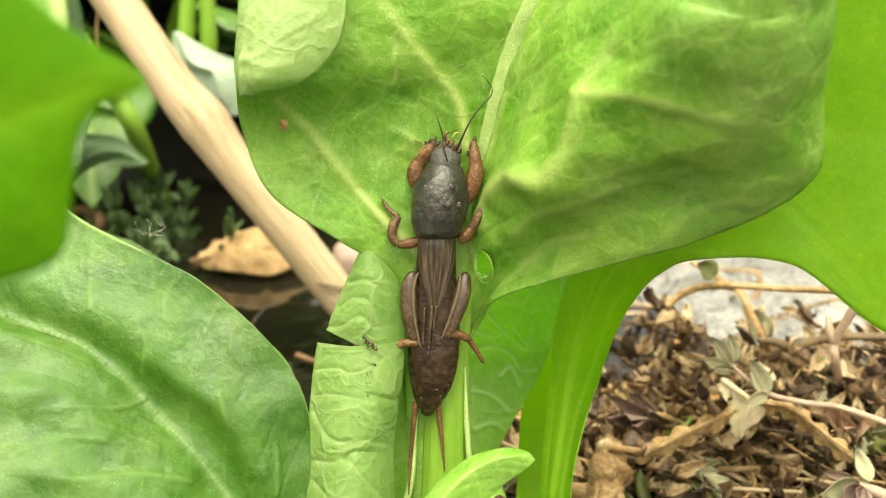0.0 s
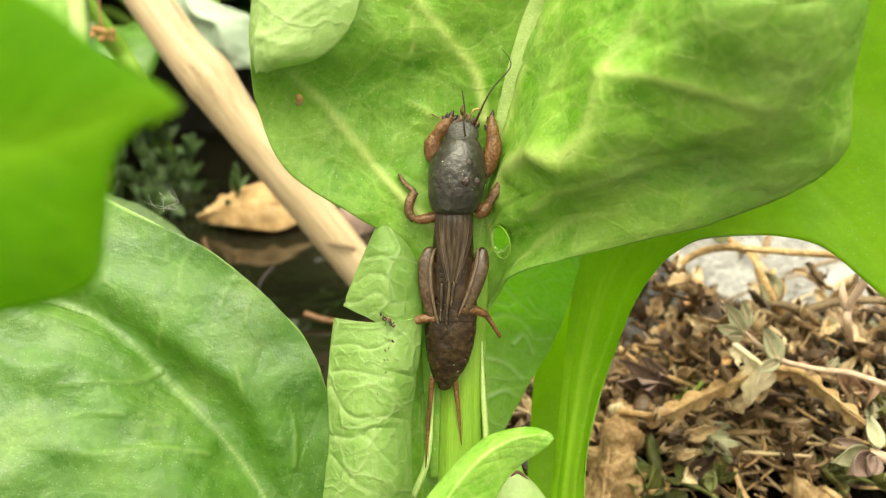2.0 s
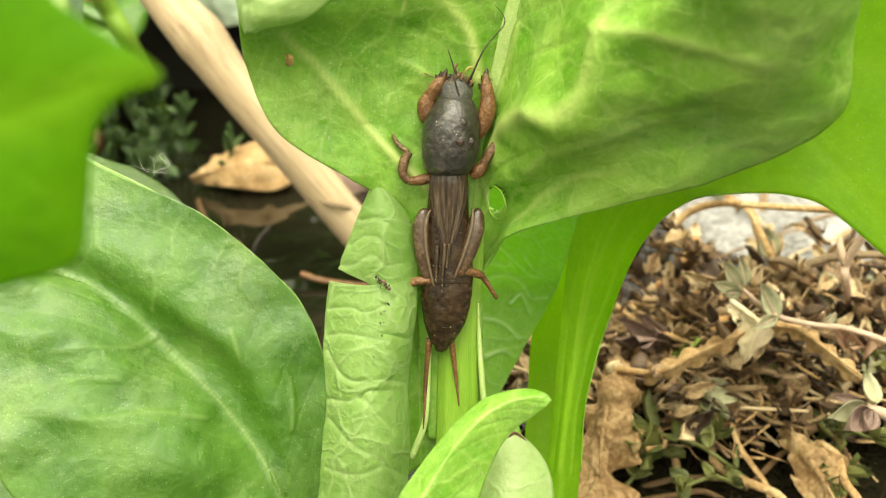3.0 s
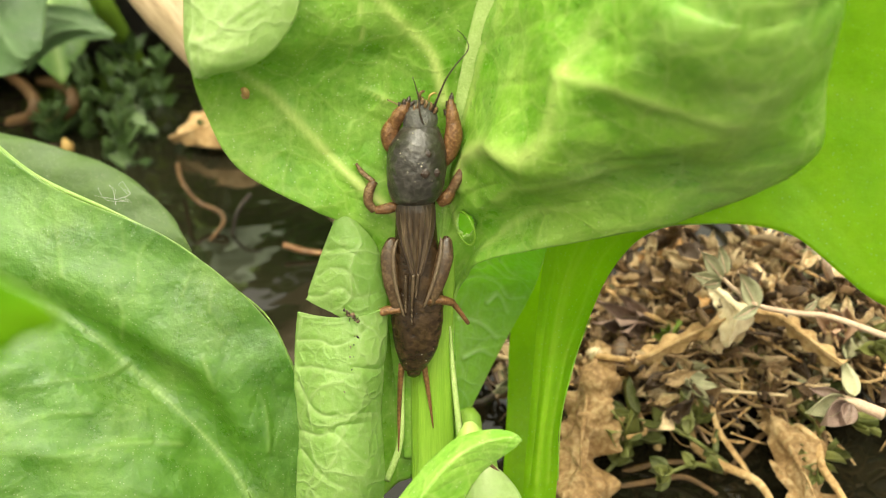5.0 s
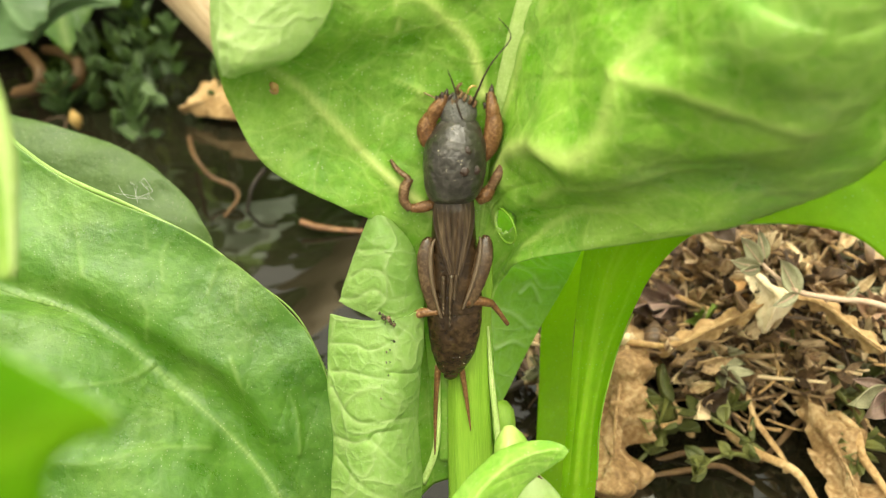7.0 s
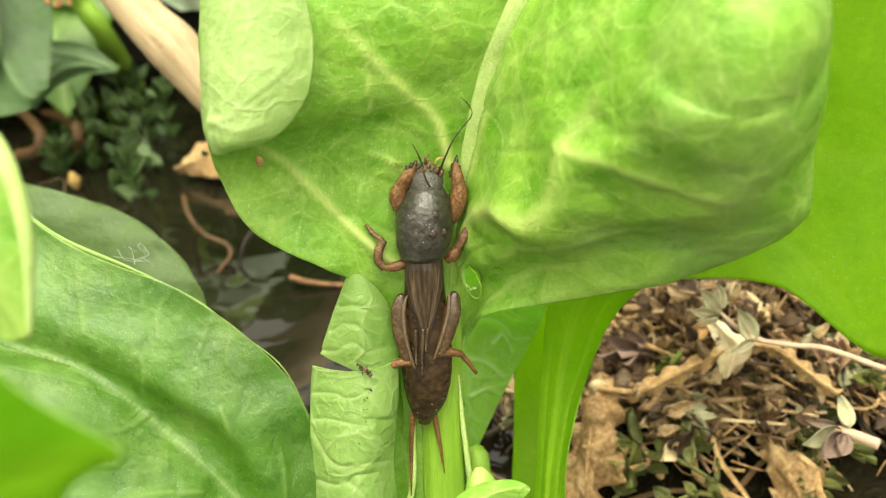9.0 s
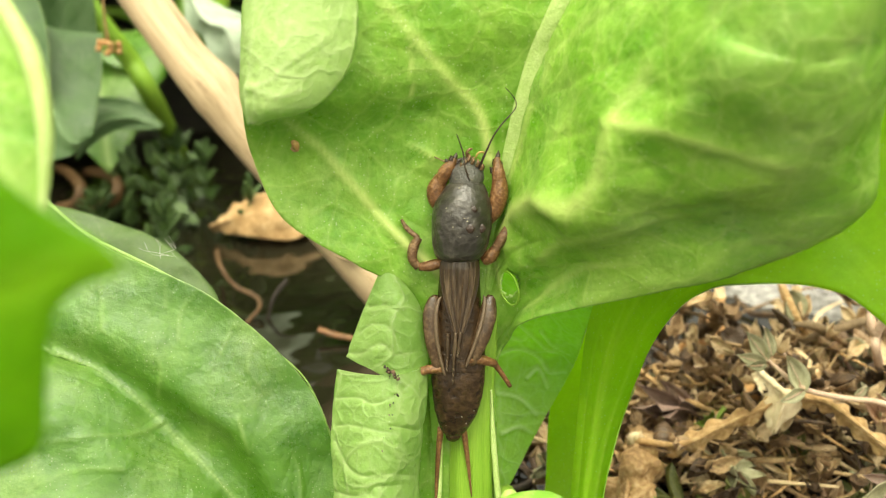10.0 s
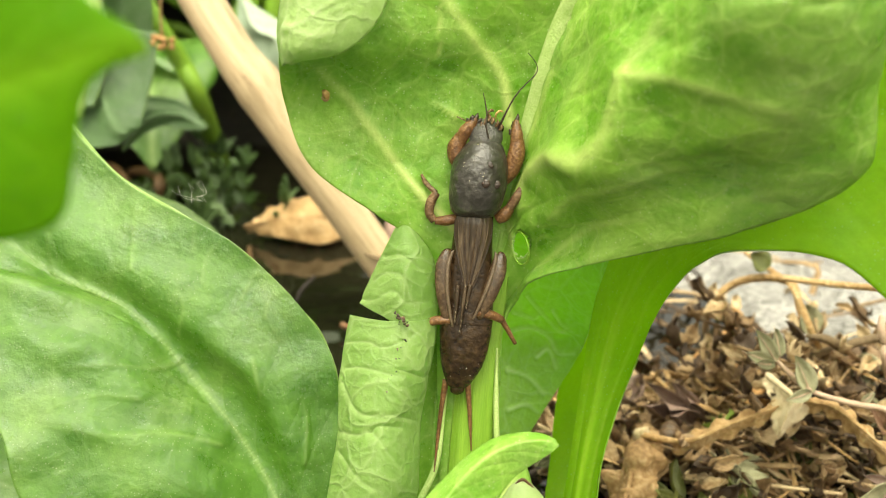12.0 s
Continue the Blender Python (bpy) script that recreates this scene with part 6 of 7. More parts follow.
def background_plants():
    rnd = random.Random(11)
    spots = [(-0.26, 0.42), (-0.13, 0.44), (-0.36, 0.34), (-0.05, 0.50), (-0.22, 0.52), (-0.34, 0.46), (-0.19, 0.385), (-0.06, 0.46), (-0.16, 0.58), (-0.30, 0.60), (-0.02, 0.60), (-0.42, 0.52), (-0.24, 0.375), (-0.15, 0.40), (-0.29, 0.36), (-0.21, 0.43)]
    for k, (x, y) in enumerate(spots):
        base = (x, y, ground_height(x, y) - 0.004)
        plant = thing("leafy_plant", base, "dark broad-leaved plant growing beyond the puddle", "plant", "plants beyond the puddle")
        # three taller ones, out of view, added so the water reflects dark shapes
        tall = 0.21 if k in (8, 9, 10) else 0.075
        for i in range(12):
            q = rnd.uniform(0, 2 * math.pi)
            r = rnd.uniform(0.01, 0.05)
            h = base[2] + rnd.uniform(0.015, tall)
            a = (x + r * math.cos(q), y + r * math.sin(q), h)
            r2 = rnd.uniform(0.05, 0.10)
            tip = (a[0] + r2 * math.cos(q), a[1] + r2 * math.sin(q), h + rnd.uniform(-0.01, 0.025))
            broad_leaf(base, a, tip, rnd.uniform(0.045, 0.075), (LEAF_DEEP, LEAF_GREY, LEAF_DEEP, LEAF_DEEP)[rnd.randrange(4)], plant, 100 + 10 * k + i, rnd.uniform(0.1, 0.5), (26, 8))
    # the leaves that stand in the gap over the reed
    base = ((-0.1147, 0.3768, 0.0000)[0], (-0.1147, 0.3768, 0.0000)[1], -0.004)
    plant = thing("leafy_plant", base, "green plant stem rising from the puddle with grey-green leaves", "plant")
    stem = part("stem", tube("stem", [base, (-0.1023, 0.3162, 0.0356), (-0.1066, 0.3111, 0.0509), (-0.1132, 0.3059, 0.0662), (-0.1211, 0.3079, 0.0867)], [0.0034, 0.0034, 0.0032, 0.003, 0.0026], base, n=40, sides=12), STALK, plant, "smooth green upright stem")
    def hanging_leaf(left, rib, right, mat):
        leaf_part("leaf", blade("leaf", left, rib, right, base, 36, 14, (0.2, 0.2), veins=6, pucker=0.001, lump=0.0015, seed=len(plant.children) + 71), mat, plant)

    hanging_leaf([(-0.1255, 0.2870, 0.0469), (-0.1269, 0.2887, 0.0654), (-0.1216, 0.2905, 0.0832), (-0.1184, 0.2960, 0.0972)], [(-0.1186, 0.2868, 0.0452), (-0.1168, 0.2886, 0.0637), (-0.1149, 0.2903, 0.0816), (-0.1167, 0.2961, 0.0972)], [(-0.1117, 0.2878, 0.0467), (-0.1080, 0.2909, 0.0599), (-0.1090, 0.2947, 0.0812), (-0.1151, 0.2962, 0.0972)], LEAF_GREY)
    hanging_leaf([(-0.1365, 0.2787, 0.0828), (-0.1352, 0.2646, 0.0598), (-0.1264, 0.2551, 0.0477), (-0.1156, 0.2554, 0.0469)], [(-0.1285, 0.2798, 0.0843), (-0.1229, 0.2640, 0.0646), (-0.1187, 0.2577, 0.0534), (-0.1140, 0.2555, 0.0468)], [(-0.1220, 0.2801, 0.0842), (-0.1132, 0.2693, 0.0715), (-0.1111, 0.2618, 0.0572), (-0.1125, 0.2558, 0.0473)], LEAF_GREY)
    hanging_leaf([(-0.1345, 0.2755, 0.0654), (-0.1338, 0.2649, 0.0475), (-0.1190, 0.2539, 0.0369), (-0.1073, 0.2536, 0.0366), (-0.1033, 0.2577, 0.0395)], [(-0.1165, 0.2766, 0.0675), (-0.1139, 0.2635, 0.0532), (-0.1090, 0.2562, 0.0448), (-0.1053, 0.2545, 0.0400), (-0.1029, 0.2578, 0.0398)], [(-0.1010, 0.2775, 0.0652), (-0.1000, 0.2686, 0.0541), (-0.1007, 0.2631, 0.0468), (-0.1011, 0.2591, 0.0420), (-0.1021, 0.2579, 0.0400)], LEAF_GREY)
    hanging_leaf([(-0.1125, 0.2718, 0.0299), (-0.1056, 0.2739, 0.0355), (-0.0976, 0.2757, 0.0386), (-0.0924, 0.2769, 0.0388)], [(-0.1116, 0.2707, 0.0319), (-0.1046, 0.2739, 0.0395), (-0.0968, 0.2749, 0.0412), (-0.0919, 0.2770, 0.0390)], [(-0.1124, 0.2734, 0.0326), (-0.1061, 0.2772, 0.0412), (-0.0975, 0.2775, 0.0417), (-0.0916, 0.2772, 0.0393)], LEAF_GREY)
    hanging_leaf([(-0.1249, 0.3055, 0.0390), (-0.1156, 0.2991, 0.0350), (-0.1030, 0.2935, 0.0325), (-0.0941, 0.2940, 0.0324)], [(-0.1249, 0.3052, 0.0382), (-0.1138, 0.3002, 0.0376), (-0.1021, 0.2950, 0.0361), (-0.0937, 0.2942, 0.0327)], [(-0.1240, 0.3059, 0.0399), (-0.1130, 0.3016, 0.0409), (-0.1020, 0.2986, 0.0398), (-0.0932, 0.2945, 0.0335)], LEAF_GREY)
    hanging_leaf([(-0.0885, 0.3201, 0.0714), (-0.0880, 0.3161, 0.0611), (-0.0824, 0.3144, 0.0559), (-0.0808, 0.3119, 0.0490), (-0.0753, 0.3107, 0.0451)], [(-0.0872, 0.3181, 0.0716), (-0.0815, 0.3117, 0.0626), (-0.0740, 0.3098, 0.0594), (-0.0716, 0.3090, 0.0514), (-0.0698, 0.3110, 0.0451)], [(-0.0863, 0.3200, 0.0710), (-0.0750, 0.3164, 0.0655), (-0.0640, 0.3154, 0.0612), (-0.0570, 0.3152, 0.0539), (-0.0532, 0.3117, 0.0444)], LEAF_WHITE)
    hanging_leaf([(-0.0888, 0.3198, 0.0707), (-0.0920, 0.3196, 0.0624), (-0.0906, 0.3190, 0.0551), (-0.0840, 0.3170, 0.0489)], [(-0.0885, 0.3198, 0.0707), (-0.0886, 0.3174, 0.0618), (-0.0854, 0.3170, 0.0545), (-0.0812, 0.3172, 0.0488)], [(-0.0881, 0.3197, 0.0704), (-0.0856, 0.3159, 0.0602), (-0.0814, 0.3162, 0.0546), (-0.0786, 0.3167, 0.0499)], LEAF_DEEP)
    for pts in ([(-0.0890, 0.3307, 0.0433), (-0.0888, 0.3326, 0.0623), (-0.0862, 0.3373, 0.0879)], [(-0.0832, 0.3345, 0.0524), (-0.0808, 0.3352, 0.0677), (-0.0811, 0.3382, 0.0896)]):
        part("stem", tube("stem", pts, [0.003, 0.003, 0.0028], base, n=16, sides=10), STALK, plant)
    head = thing("dried_flower", (-0.0916, 0.2557, 0.0663), "tiny dried brown seed cluster hanging on a thread-thin stalk", "dried flower")
    part("stalk", tube("stalk", [(-0.0916, 0.2559, 0.0669), (-0.0916, 0.2557, 0.0720), (-0.0911, 0.2564, 0.0792), (-0.0893, 0.2576, 0.0876)], [0.00045, 0.0004, 0.0004], (-0.0916, 0.2557, 0.0663), n=16, sides=6), DRY, head)
    rnd2 = random.Random(2)
    for k in range(8):
        c = np.array((-0.0918, 0.2555, 0.0658)) + np.array([rnd2.uniform(-1, 1) * 0.0026, rnd2.uniform(-1, 1) * 0.001, rnd2.uniform(-1, 1) * 0.0018])
        part("seed", tube("seed", [c - (0.0008, 0, 0.0005), c, c + (0.0008, 0, 0.0006)], [0.0003, 0.0011, 0.0003], (-0.0916, 0.2557, 0.0663), n=8, sides=8), DRY_ORANGE, head)


background_plants()

# ---------------------------------------------------------------- right side: litter bank with creeping sprigs


def litter_bank():
    rnd = random.Random(7)

    def surface(x, y):
        return max(0.0, ground_height(x, y)) + 0.009 * math.exp(-(((x - 0.085) / 0.07) ** 2) - ((y - 0.160) / 0.013) ** 2)

    def strands(count, spots, mats, lens, rads, hang, name, label, bends=0):
        chunks = []
        for _ in range(count):
            x, y = spots(rnd)
            z = surface(x, y) + abs(rnd.gauss(0, hang))
            q, ln = rnd.uniform(0, 2 * math.pi), rnd.uniform(*lens)
            d = np.array((math.cos(q), math.sin(q), rnd.uniform(-0.15, 0.3)))
            bend = np.array((rnd.uniform(-1, 1), rnd.uniform(-1, 1), rnd.uniform(-0.5, 0.9))) * ln * 0.4
            p = np.array((x, y, z))
            pts = [p - d * ln / 2, p - d * ln / 6 + bend * 0.6, p + d * ln / 6 + bend, p + d * ln / 2]
            if bends:
                side = np.cross(d, (0, 0, 1.0))
                pts = [p + d * ln * (f - 0.5) + side * ln * 0.16 * math.sin(7 * f + q) + bend * f * (1 - f) * 2 + np.array((0, 0, 0.0015 * math.sin(11 * f + 2 * q))) for f in np.linspace(0, 1, 7)]
            for t in pts:
                t[2] = max(t[2], surface(t[0], t[1]) - 0.001)
            r = rnd.uniform(*rads)
            chunks.append(tube_arrays(pts, [r, r * 1.1, r * 0.9, r * 0.5], n=bends or 9, sides=5, flat=rnd.choice((1.0, 0.5, 0.3))))
        v, f = join_arrays(chunks)
        ob = part(name, to_mesh(name, v, f), mats, None)
        tagged(ob, label, "plant litter", kind="stuff")

    def near(r):
        return max(r.uniform(0.022, 0.06), r.gauss(0.075, 0.040)), max(r.uniform(0.148, 0.153), r.gauss(0.161, 0.0115))

    def wide_spot(r):
        return r.uniform(0.005, 0.17), r.uniform(0.147, 0.205)

    def edge(r):
        return r.uniform(-0.16, 0.03), r.uniform(0.19, 0.36)

    strands(420, near, LITTER, (0.010, 0.030), (0.0002, 0.0006), 0.0028, "dead_stems", "tangle of dead brown stems on the bank", 13)
    def crown(r):
        return max(r.uniform(0.022, 0.06), r.gauss(0.070, 0.036)), r.gauss(0.163, 0.010)

    strands(300, crown, DRY, (0.012, 0.036), (0.0002, 0.00055), 0.0035, "pale_roots", "pale thin curling roots tangled over the bank", 16)
    strands(330, wide_spot, LITTER_DARK, (0.010, 0.028), (0.0003, 0.0007), 0.001, "wet_dead_stems", "dark wet dead stems on the mud", 12)
    def far_side(r):
        return r.uniform(0.02, 0.2), r.uniform(0.205, 0.30)

    strands(90, far_side, LITTER, (0.012, 0.04), (0.0004, 0.0010), 0.006, "strewn_stems", "pale dead stems strewn over the wet stone")
    strands(12, edge, LITTER_DARK, (0.008, 0.02), (0.00015, 0.0003), 0.0002, "sunken_stems", "dark dead stems lying in the puddle")
    # shrivelled leaf bits
    chunks = []
    for _ in range(60):
        x, y = near(rnd) if rnd.random() < 0.75 else wide_spot(rnd)
        z = surface(x, y) + abs(rnd.gauss(0.001, 0.004))
        way = Vector((rnd.uniform(-1, 1), rnd.uniform(-1, 1), rnd.uniform(-0.5, 0.7)))
        ln = rnd.uniform(0.003, 0.007)
        chunks.append(petal_arrays(aim((x, y, z), way, (rnd.uniform(-1, 1), rnd.uniform(-1, 0), 1), rnd.uniform(-2, 2)), ln, ln * rnd.uniform(0.25, 0.5), rnd.uniform(0.4, 1.4), rnd.uniform(-1.0, 1.2), nu=9, nv=4, crumple=rnd.uniform(0.3, 1.0), seed=rnd.uniform(0, 50)))
    # withered shoots: a bent stem with shrunken paired leaves
    for _ in range(170):
        x, y = near(rnd)
        z = surface(x, y) + abs(rnd.gauss(0.001, 0.004))
        q, ln = rnd.uniform(0, 2 * math.pi), rnd.uniform(0.012, 0.028)
        d = np.array((math.cos(q), 0.6 * math.sin(q), rnd.uniform(-0.2, 0.6)))
        p = np.array((x, y, z))
        pts = [p, p + d * ln * 0.5 + np.array((rnd.uniform(-1, 1), rnd.uniform(-1, 1), rnd.uniform(0, 1))) * 0.004, p + d * ln]
        chunks.append(tube_arrays(pts, [0.0005, 0.00045, 0.0003], n=8, sides=5))
        line = curve_of(pts, 9)
        for i in range(1, 9, 2):
            for sgn in (-1, 1):
                side = np.cross(d, (0, 0, 1.0)) * sgn
                way = Vector(side + 0.5 * d + np.array((0, 0, rnd.uniform(-0.4, 1.0))))
                l2 = rnd.uniform(0.003, 0.0065)
                chunks.append(petal_arrays(aim(Vector(line[i]), way, (rnd.uniform(-0.6, 0.6), -0.4, 1), rnd.uniform(-0.8, 0.8)), l2, l2 * rnd.uniform(0.4, 0.6), rnd.uniform(0.2, 0.8), rnd.uniform(-0.5, 0.6), nu=6, nv=2, crumple=rnd.uniform(0.2, 0.8), seed=rnd.uniform(0, 50)))
    v, f = join_arrays(chunks)
    tagged(part("leaf_bits", to_mesh("leaf_bits", v, f), LITTER, None), "withered shoots and shrivelled brown leaf scraps on the bank", "plant litter", kind="stuff")
    # pale stone in the shallows beyond the bank
    rows = [(-0.055, 0, 0, 0.002, 0.001), (-0.05, 0, 0, 0.030, 0.006), (-0.02, 0.004, 0, 0.058, 0.012), (0.02, 0, 0, 0.066, 0.012), (0.05, -0.004, 0, 0.04, 0.007), (0.058, 0, 0, 0.003, 0.001)]
    st = part("stone", loft("stone", rows, 60, 2.6, 1.0, 0.0), ROCK, None)
    for v in st.data.vertices:
        v.co.z += 0.006 * wobble(v.co, 45, 3) + 0.003 * wobble(v.co, 130, 4)
    st.location = (0.105, 0.275, -0.006)
    tagged(st, "flat pale grey wet stone in the shallow water", "stone")
    # creeping sprigs: olive ones low in the dark, faded ones over the litter
    for k in range(96):
        low = k < 9
        x, y = (rnd.uniform(0.022, 0.095), rnd.uniform(0.132, 0.148)) if low else (rnd.uniform(0.02, 0.14), max(0.151 + rnd.uniform(0, 0.006), rnd.gauss(0.162, 0.010)))
        z = surface(x, y) + rnd.uniform(0.0, 0.003)
        q = rnd.uniform(0, 2 * math.pi)
        ln = rnd.uniform(0.010, 0.022)
        a = np.array((x, y, z))
        d = np.array((math.cos(q), math.sin(q) * 0.6 - (0.0 if low else 0.1), rnd.uniform(0.1, 0.45)))
        kind = rnd.random()
        leaf_mat, txt = (SPRIG_GREEN, "small olive-green sprig creeping through the litter") if low or kind < 0.2 else (SPRIG_BROWN, "withered brown sprig creeping through the litter") if kind < 0.75 else (SPRIG, "grey-green sprig creeping through the litter") if kind < 0.93 else (SPRIG_RED, "faded mauve sprig creeping through the litter")
        sprig([a, a + d * ln * 0.5 + (0, 0, 0.002), a + d * ln], rnd.randrange(3, 6), rnd.uniform(0.0036, 0.0062), rnd.uniform(0.0020, 0.0030), 0.0004, SPRIG_GREEN if low else PINK if kind > 0.6 else SPRIG_BROWN, leaf_mat, txt, 200 + k, group="sprigs on the bank", cup=0.5)


litter_bank()


def leaf_tuft(base, tips, wide, mat, label, seed, cup=0.45):
    """A short shoot whose plump little leaves spread from one point."""
    rnd = random.Random(seed)
    ob = thing("leafy_sprig", base, label, "sprig", "sprigs on the bank")
    low = (base[0] + 0.002, base[1] + 0.004, base[2] - 0.006)
    part("stem", tube("stem", [low, base, tuple(np.mean([base, tips[0]], axis=0))], [0.0006, 0.0005, 0.0003], base, n=12, sides=7), PINK, ob)
    for tip in tips:
        way = Vector(tip) - Vector(base)
        v, f = petal_arrays(aim(base, way, (rnd.uniform(-0.4, 0.4), -1, 0.4), rnd.uniform(-0.5, 0.5)), way.length * rnd.uniform(0.95, 1.1), wide * rnd.uniform(0.8, 1.15), cup * rnd.uniform(0.6, 1.2), rnd.uniform(-0.1, 0.15), nu=12, nv=4, crumple=0.15, seed=rnd.uniform(0, 40))
        lf = part("small_leaf", to_mesh("small_leaf", v, f, base=base), mat, ob)
        part("leaf_rib", tube("rib", [Vector(base), Vector(base) + way * 0.5 + Vector((0, -0.0004, 0.0001)), Vector(base) + way * 0.95], [0.00013, 0.0001, 0.00004], base, n=9, sides=5), mat, lf)


def bank_features():
    leaf_tuft((0.0417, 0.162, 0.0122), [(0.0309, 0.159, 0.0212), (0.033, 0.157, 0.0197), (0.03, 0.156, 0.0183), (0.036, 0.162, 0.0202), (0.0378, 0.158, 0.0198), (0.0334, 0.155, 0.0174)], 0.0040, SPRIG_RED, "tuft of dusty mauve-brown folded leaves on the bank", 1, 0.6)
    leaf_tuft((0.0441, 0.156, 0.0143), [(0.0453, 0.155, 0.0195), (0.0419, 0.154, 0.0179), (0.0403, 0.153, 0.0168), (0.044, 0.156, 0.0179)], 0.0017, SPRIG_FRESH, "fresh green shoot tip among the litter", 2)
    leaf_tuft((0.0736, 0.15, 0.0174), [(0.0661, 0.148, 0.0256), (0.0693, 0.15, 0.0251), (0.0736, 0.151, 0.0236), (0.0686, 0.146, 0.0224), (0.0738, 0.148, 0.0221)], 0.0034, SPRIG_PINK, "tuft of pinkish-orange leaves on the bank", 3)
    leaf_tuft((0.0333, 0.1385, 0.005), [(0.0306, 0.1385, 0.0127), (0.0341, 0.1375, 0.0128), (0.0297, 0.1365, 0.0095), (0.0351, 0.1355, 0.0096), (0.0316, 0.1345, 0.0051)], 0.0032, SPRIG_GREEN, "olive-green tuft of rounded leaves low on the bank", 4)
    leaf_tuft((0.0572, 0.152, 0.0074), [(0.055, 0.153, 0.0158), (0.0585, 0.152, 0.0156), (0.0534, 0.15, 0.0131), (0.0595, 0.15, 0.013)], 0.0026, SPRIG_GREEN, "olive-green tuft of narrow leaves under the bleached leaf", 5)
    leaf_tuft((0.0613, 0.143, 0.0068), [(0.0584, 0.143, 0.0134), (0.062, 0.142, 0.0129), (0.0572, 0.14, 0.0108), (0.0636, 0.141, 0.0097)], 0.0026, SPRIG_BROWN, "withered brown tuft of leaves on the bank", 6)
    leaf_tuft((0.0456, 0.141, 0.0072), [(0.0429, 0.141, 0.0138), (0.0466, 0.14, 0.0138), (0.0419, 0.139, 0.0099), (0.0486, 0.139, 0.0104)], 0.0026, SPRIG_GREEN, "olive-green tuft of narrow leaves low on the bank", 7)
    leaf_tuft((0.0689, 0.148, 0.0087), [(0.066, 0.148, 0.0154), (0.0696, 0.147, 0.0148), (0.0641, 0.145, 0.0132), (0.0708, 0.145, 0.012)], 0.0026, SPRIG, "grey-green tuft of leaves on the bank", 8)
    # pinkish shoot with grey-green downy leaves standing over the litter
    p = [(0.0749, 0.1364, 0.0269), (0.0665, 0.1411, 0.0283), (0.0603, 0.1423, 0.0287), (0.0542, 0.1428, 0.0302), (0.0510, 0.1446, 0.0322), (0.0488, 0.1462, 0.0340)]
    ob = thing("leafy_sprig", p[0], "pinkish shoot with downy grey-green leaves at its tip", "sprig")
    part("stem", tube("stem", p, [0.00055, 0.0005, 0.00045, 0.0004, 0.0003], p[0], n=40, sides=10), PINK, ob, "pale pinkish stem")
    for a, b, wd in (((0.0488, 0.1462, 0.0338), (0.0445, 0.1460, 0.0396), 0.0034), ((0.0496, 0.1463, 0.0343), (0.0486, 0.1488, 0.0386), 0.0026), ((0.0483, 0.1450, 0.0337), (0.0429, 0.1447, 0.0357), 0.0028), ((0.0483, 0.1450, 0.0334), (0.0439, 0.1423, 0.0350), 0.0022), ((0.0542, 0.1427, 0.0300), (0.0510, 0.1447, 0.0359), 0.0042), ((0.0538, 0.1418, 0.0304), (0.0490, 0.1395, 0.0298), 0.0026), ((0.0622, 0.1423, 0.0287), (0.0643, 0.1430, 0.0307), 0.002)):
        way = Vector(b) - Vector(a)
        v, f = petal_arrays(aim(a, way, (0.1, -1, 0.2), 0.15), way.length * 0.92, wd * 0.85, 0.3, 0.05, nu=10, nv=3)
        part("small_leaf", to_mesh("small_leaf", v, f, base=p[0]), SPRIG, ob, "downy grey-green leaf with a pale rim")
        part("leaf_rib", tube("rib", [Vector(a), Vector(a) + way * 0.5 + Vector((0, -0.0006, 0.0002)), Vector(b)], [0.00014, 0.0001, 0.00005], p[0], n=10, sides=6), PINK, ob)
    # mauve bud leaves
    p = [(0.0699, 0.1250, 0.0209), (0.0662, 0.1268, 0.0218), (0.0633, 0.1274, 0.0226)]
    ob = thing("leafy_sprig", p[0], "pinkish shoot ending in mauve-grey folded leaves", "sprig")
    part("stem", tube("stem", p, [0.001, 0.0009, 0.0007], p[0], n=16, sides=10), PINK, ob)
    for a, b, wd, m in (((0.0639, 0.1273, 0.0226), (0.0568, 0.1247, 0.0222), 0.0042, SPRIG), ((0.0636, 0.1261, 0.0225), (0.0588, 0.1228, 0.0211), 0.0048, SPRIG_RED), ((0.0637, 0.1276, 0.0230), (0.0586, 0.1283, 0.0241), 0.0022, SPRIG_RED), ((0.0642, 0.1259, 0.0222), (0.0621, 0.1226, 0.0208), 0.004, SPRIG_RED), ((0.0654, 0.1273, 0.0225), (0.0648, 0.1317, 0.0256), 0.004, SPRIG)):
        way = Vector(b) - Vector(a)
        v, f = petal_arrays(aim(a, way, (0.1, -1, 0.3), 0.2), way.length * 0.98, wd * 0.8, 0.4, 0.08, nu=10, nv=3)
        part("small_leaf", to_mesh("small_leaf", v, f, base=p[0]), m, ob)
    # bleached crumpled leaf
    dry_leaf("dry_leaf", [(0.0504, 0.1566, 0.0246), (0.0503, 0.1521, 0.0248), (0.0505, 0.1482, 0.0242), (0.0500, 0.1460, 0.0223), (0.0506, 0.1448, 0.0203)], [(0.0510, 0.1560, 0.0255), (0.0514, 0.1488, 0.0271), (0.0523, 0.1452, 0.0270), (0.0514, 0.1439, 0.0247), (0.0507, 0.1439, 0.0208)], [(0.0522, 0.1567, 0.0247), (0.0555, 0.1507, 0.0245), (0.0588, 0.1494, 0.0244), (0.0554, 0.1466, 0.0235), (0.0514, 0.1448, 0.0203)], DRY_WHITE, "crumpled bleached dry leaf on the litter", 0.0018, 5, 40, 14, ruffle=0.0002)
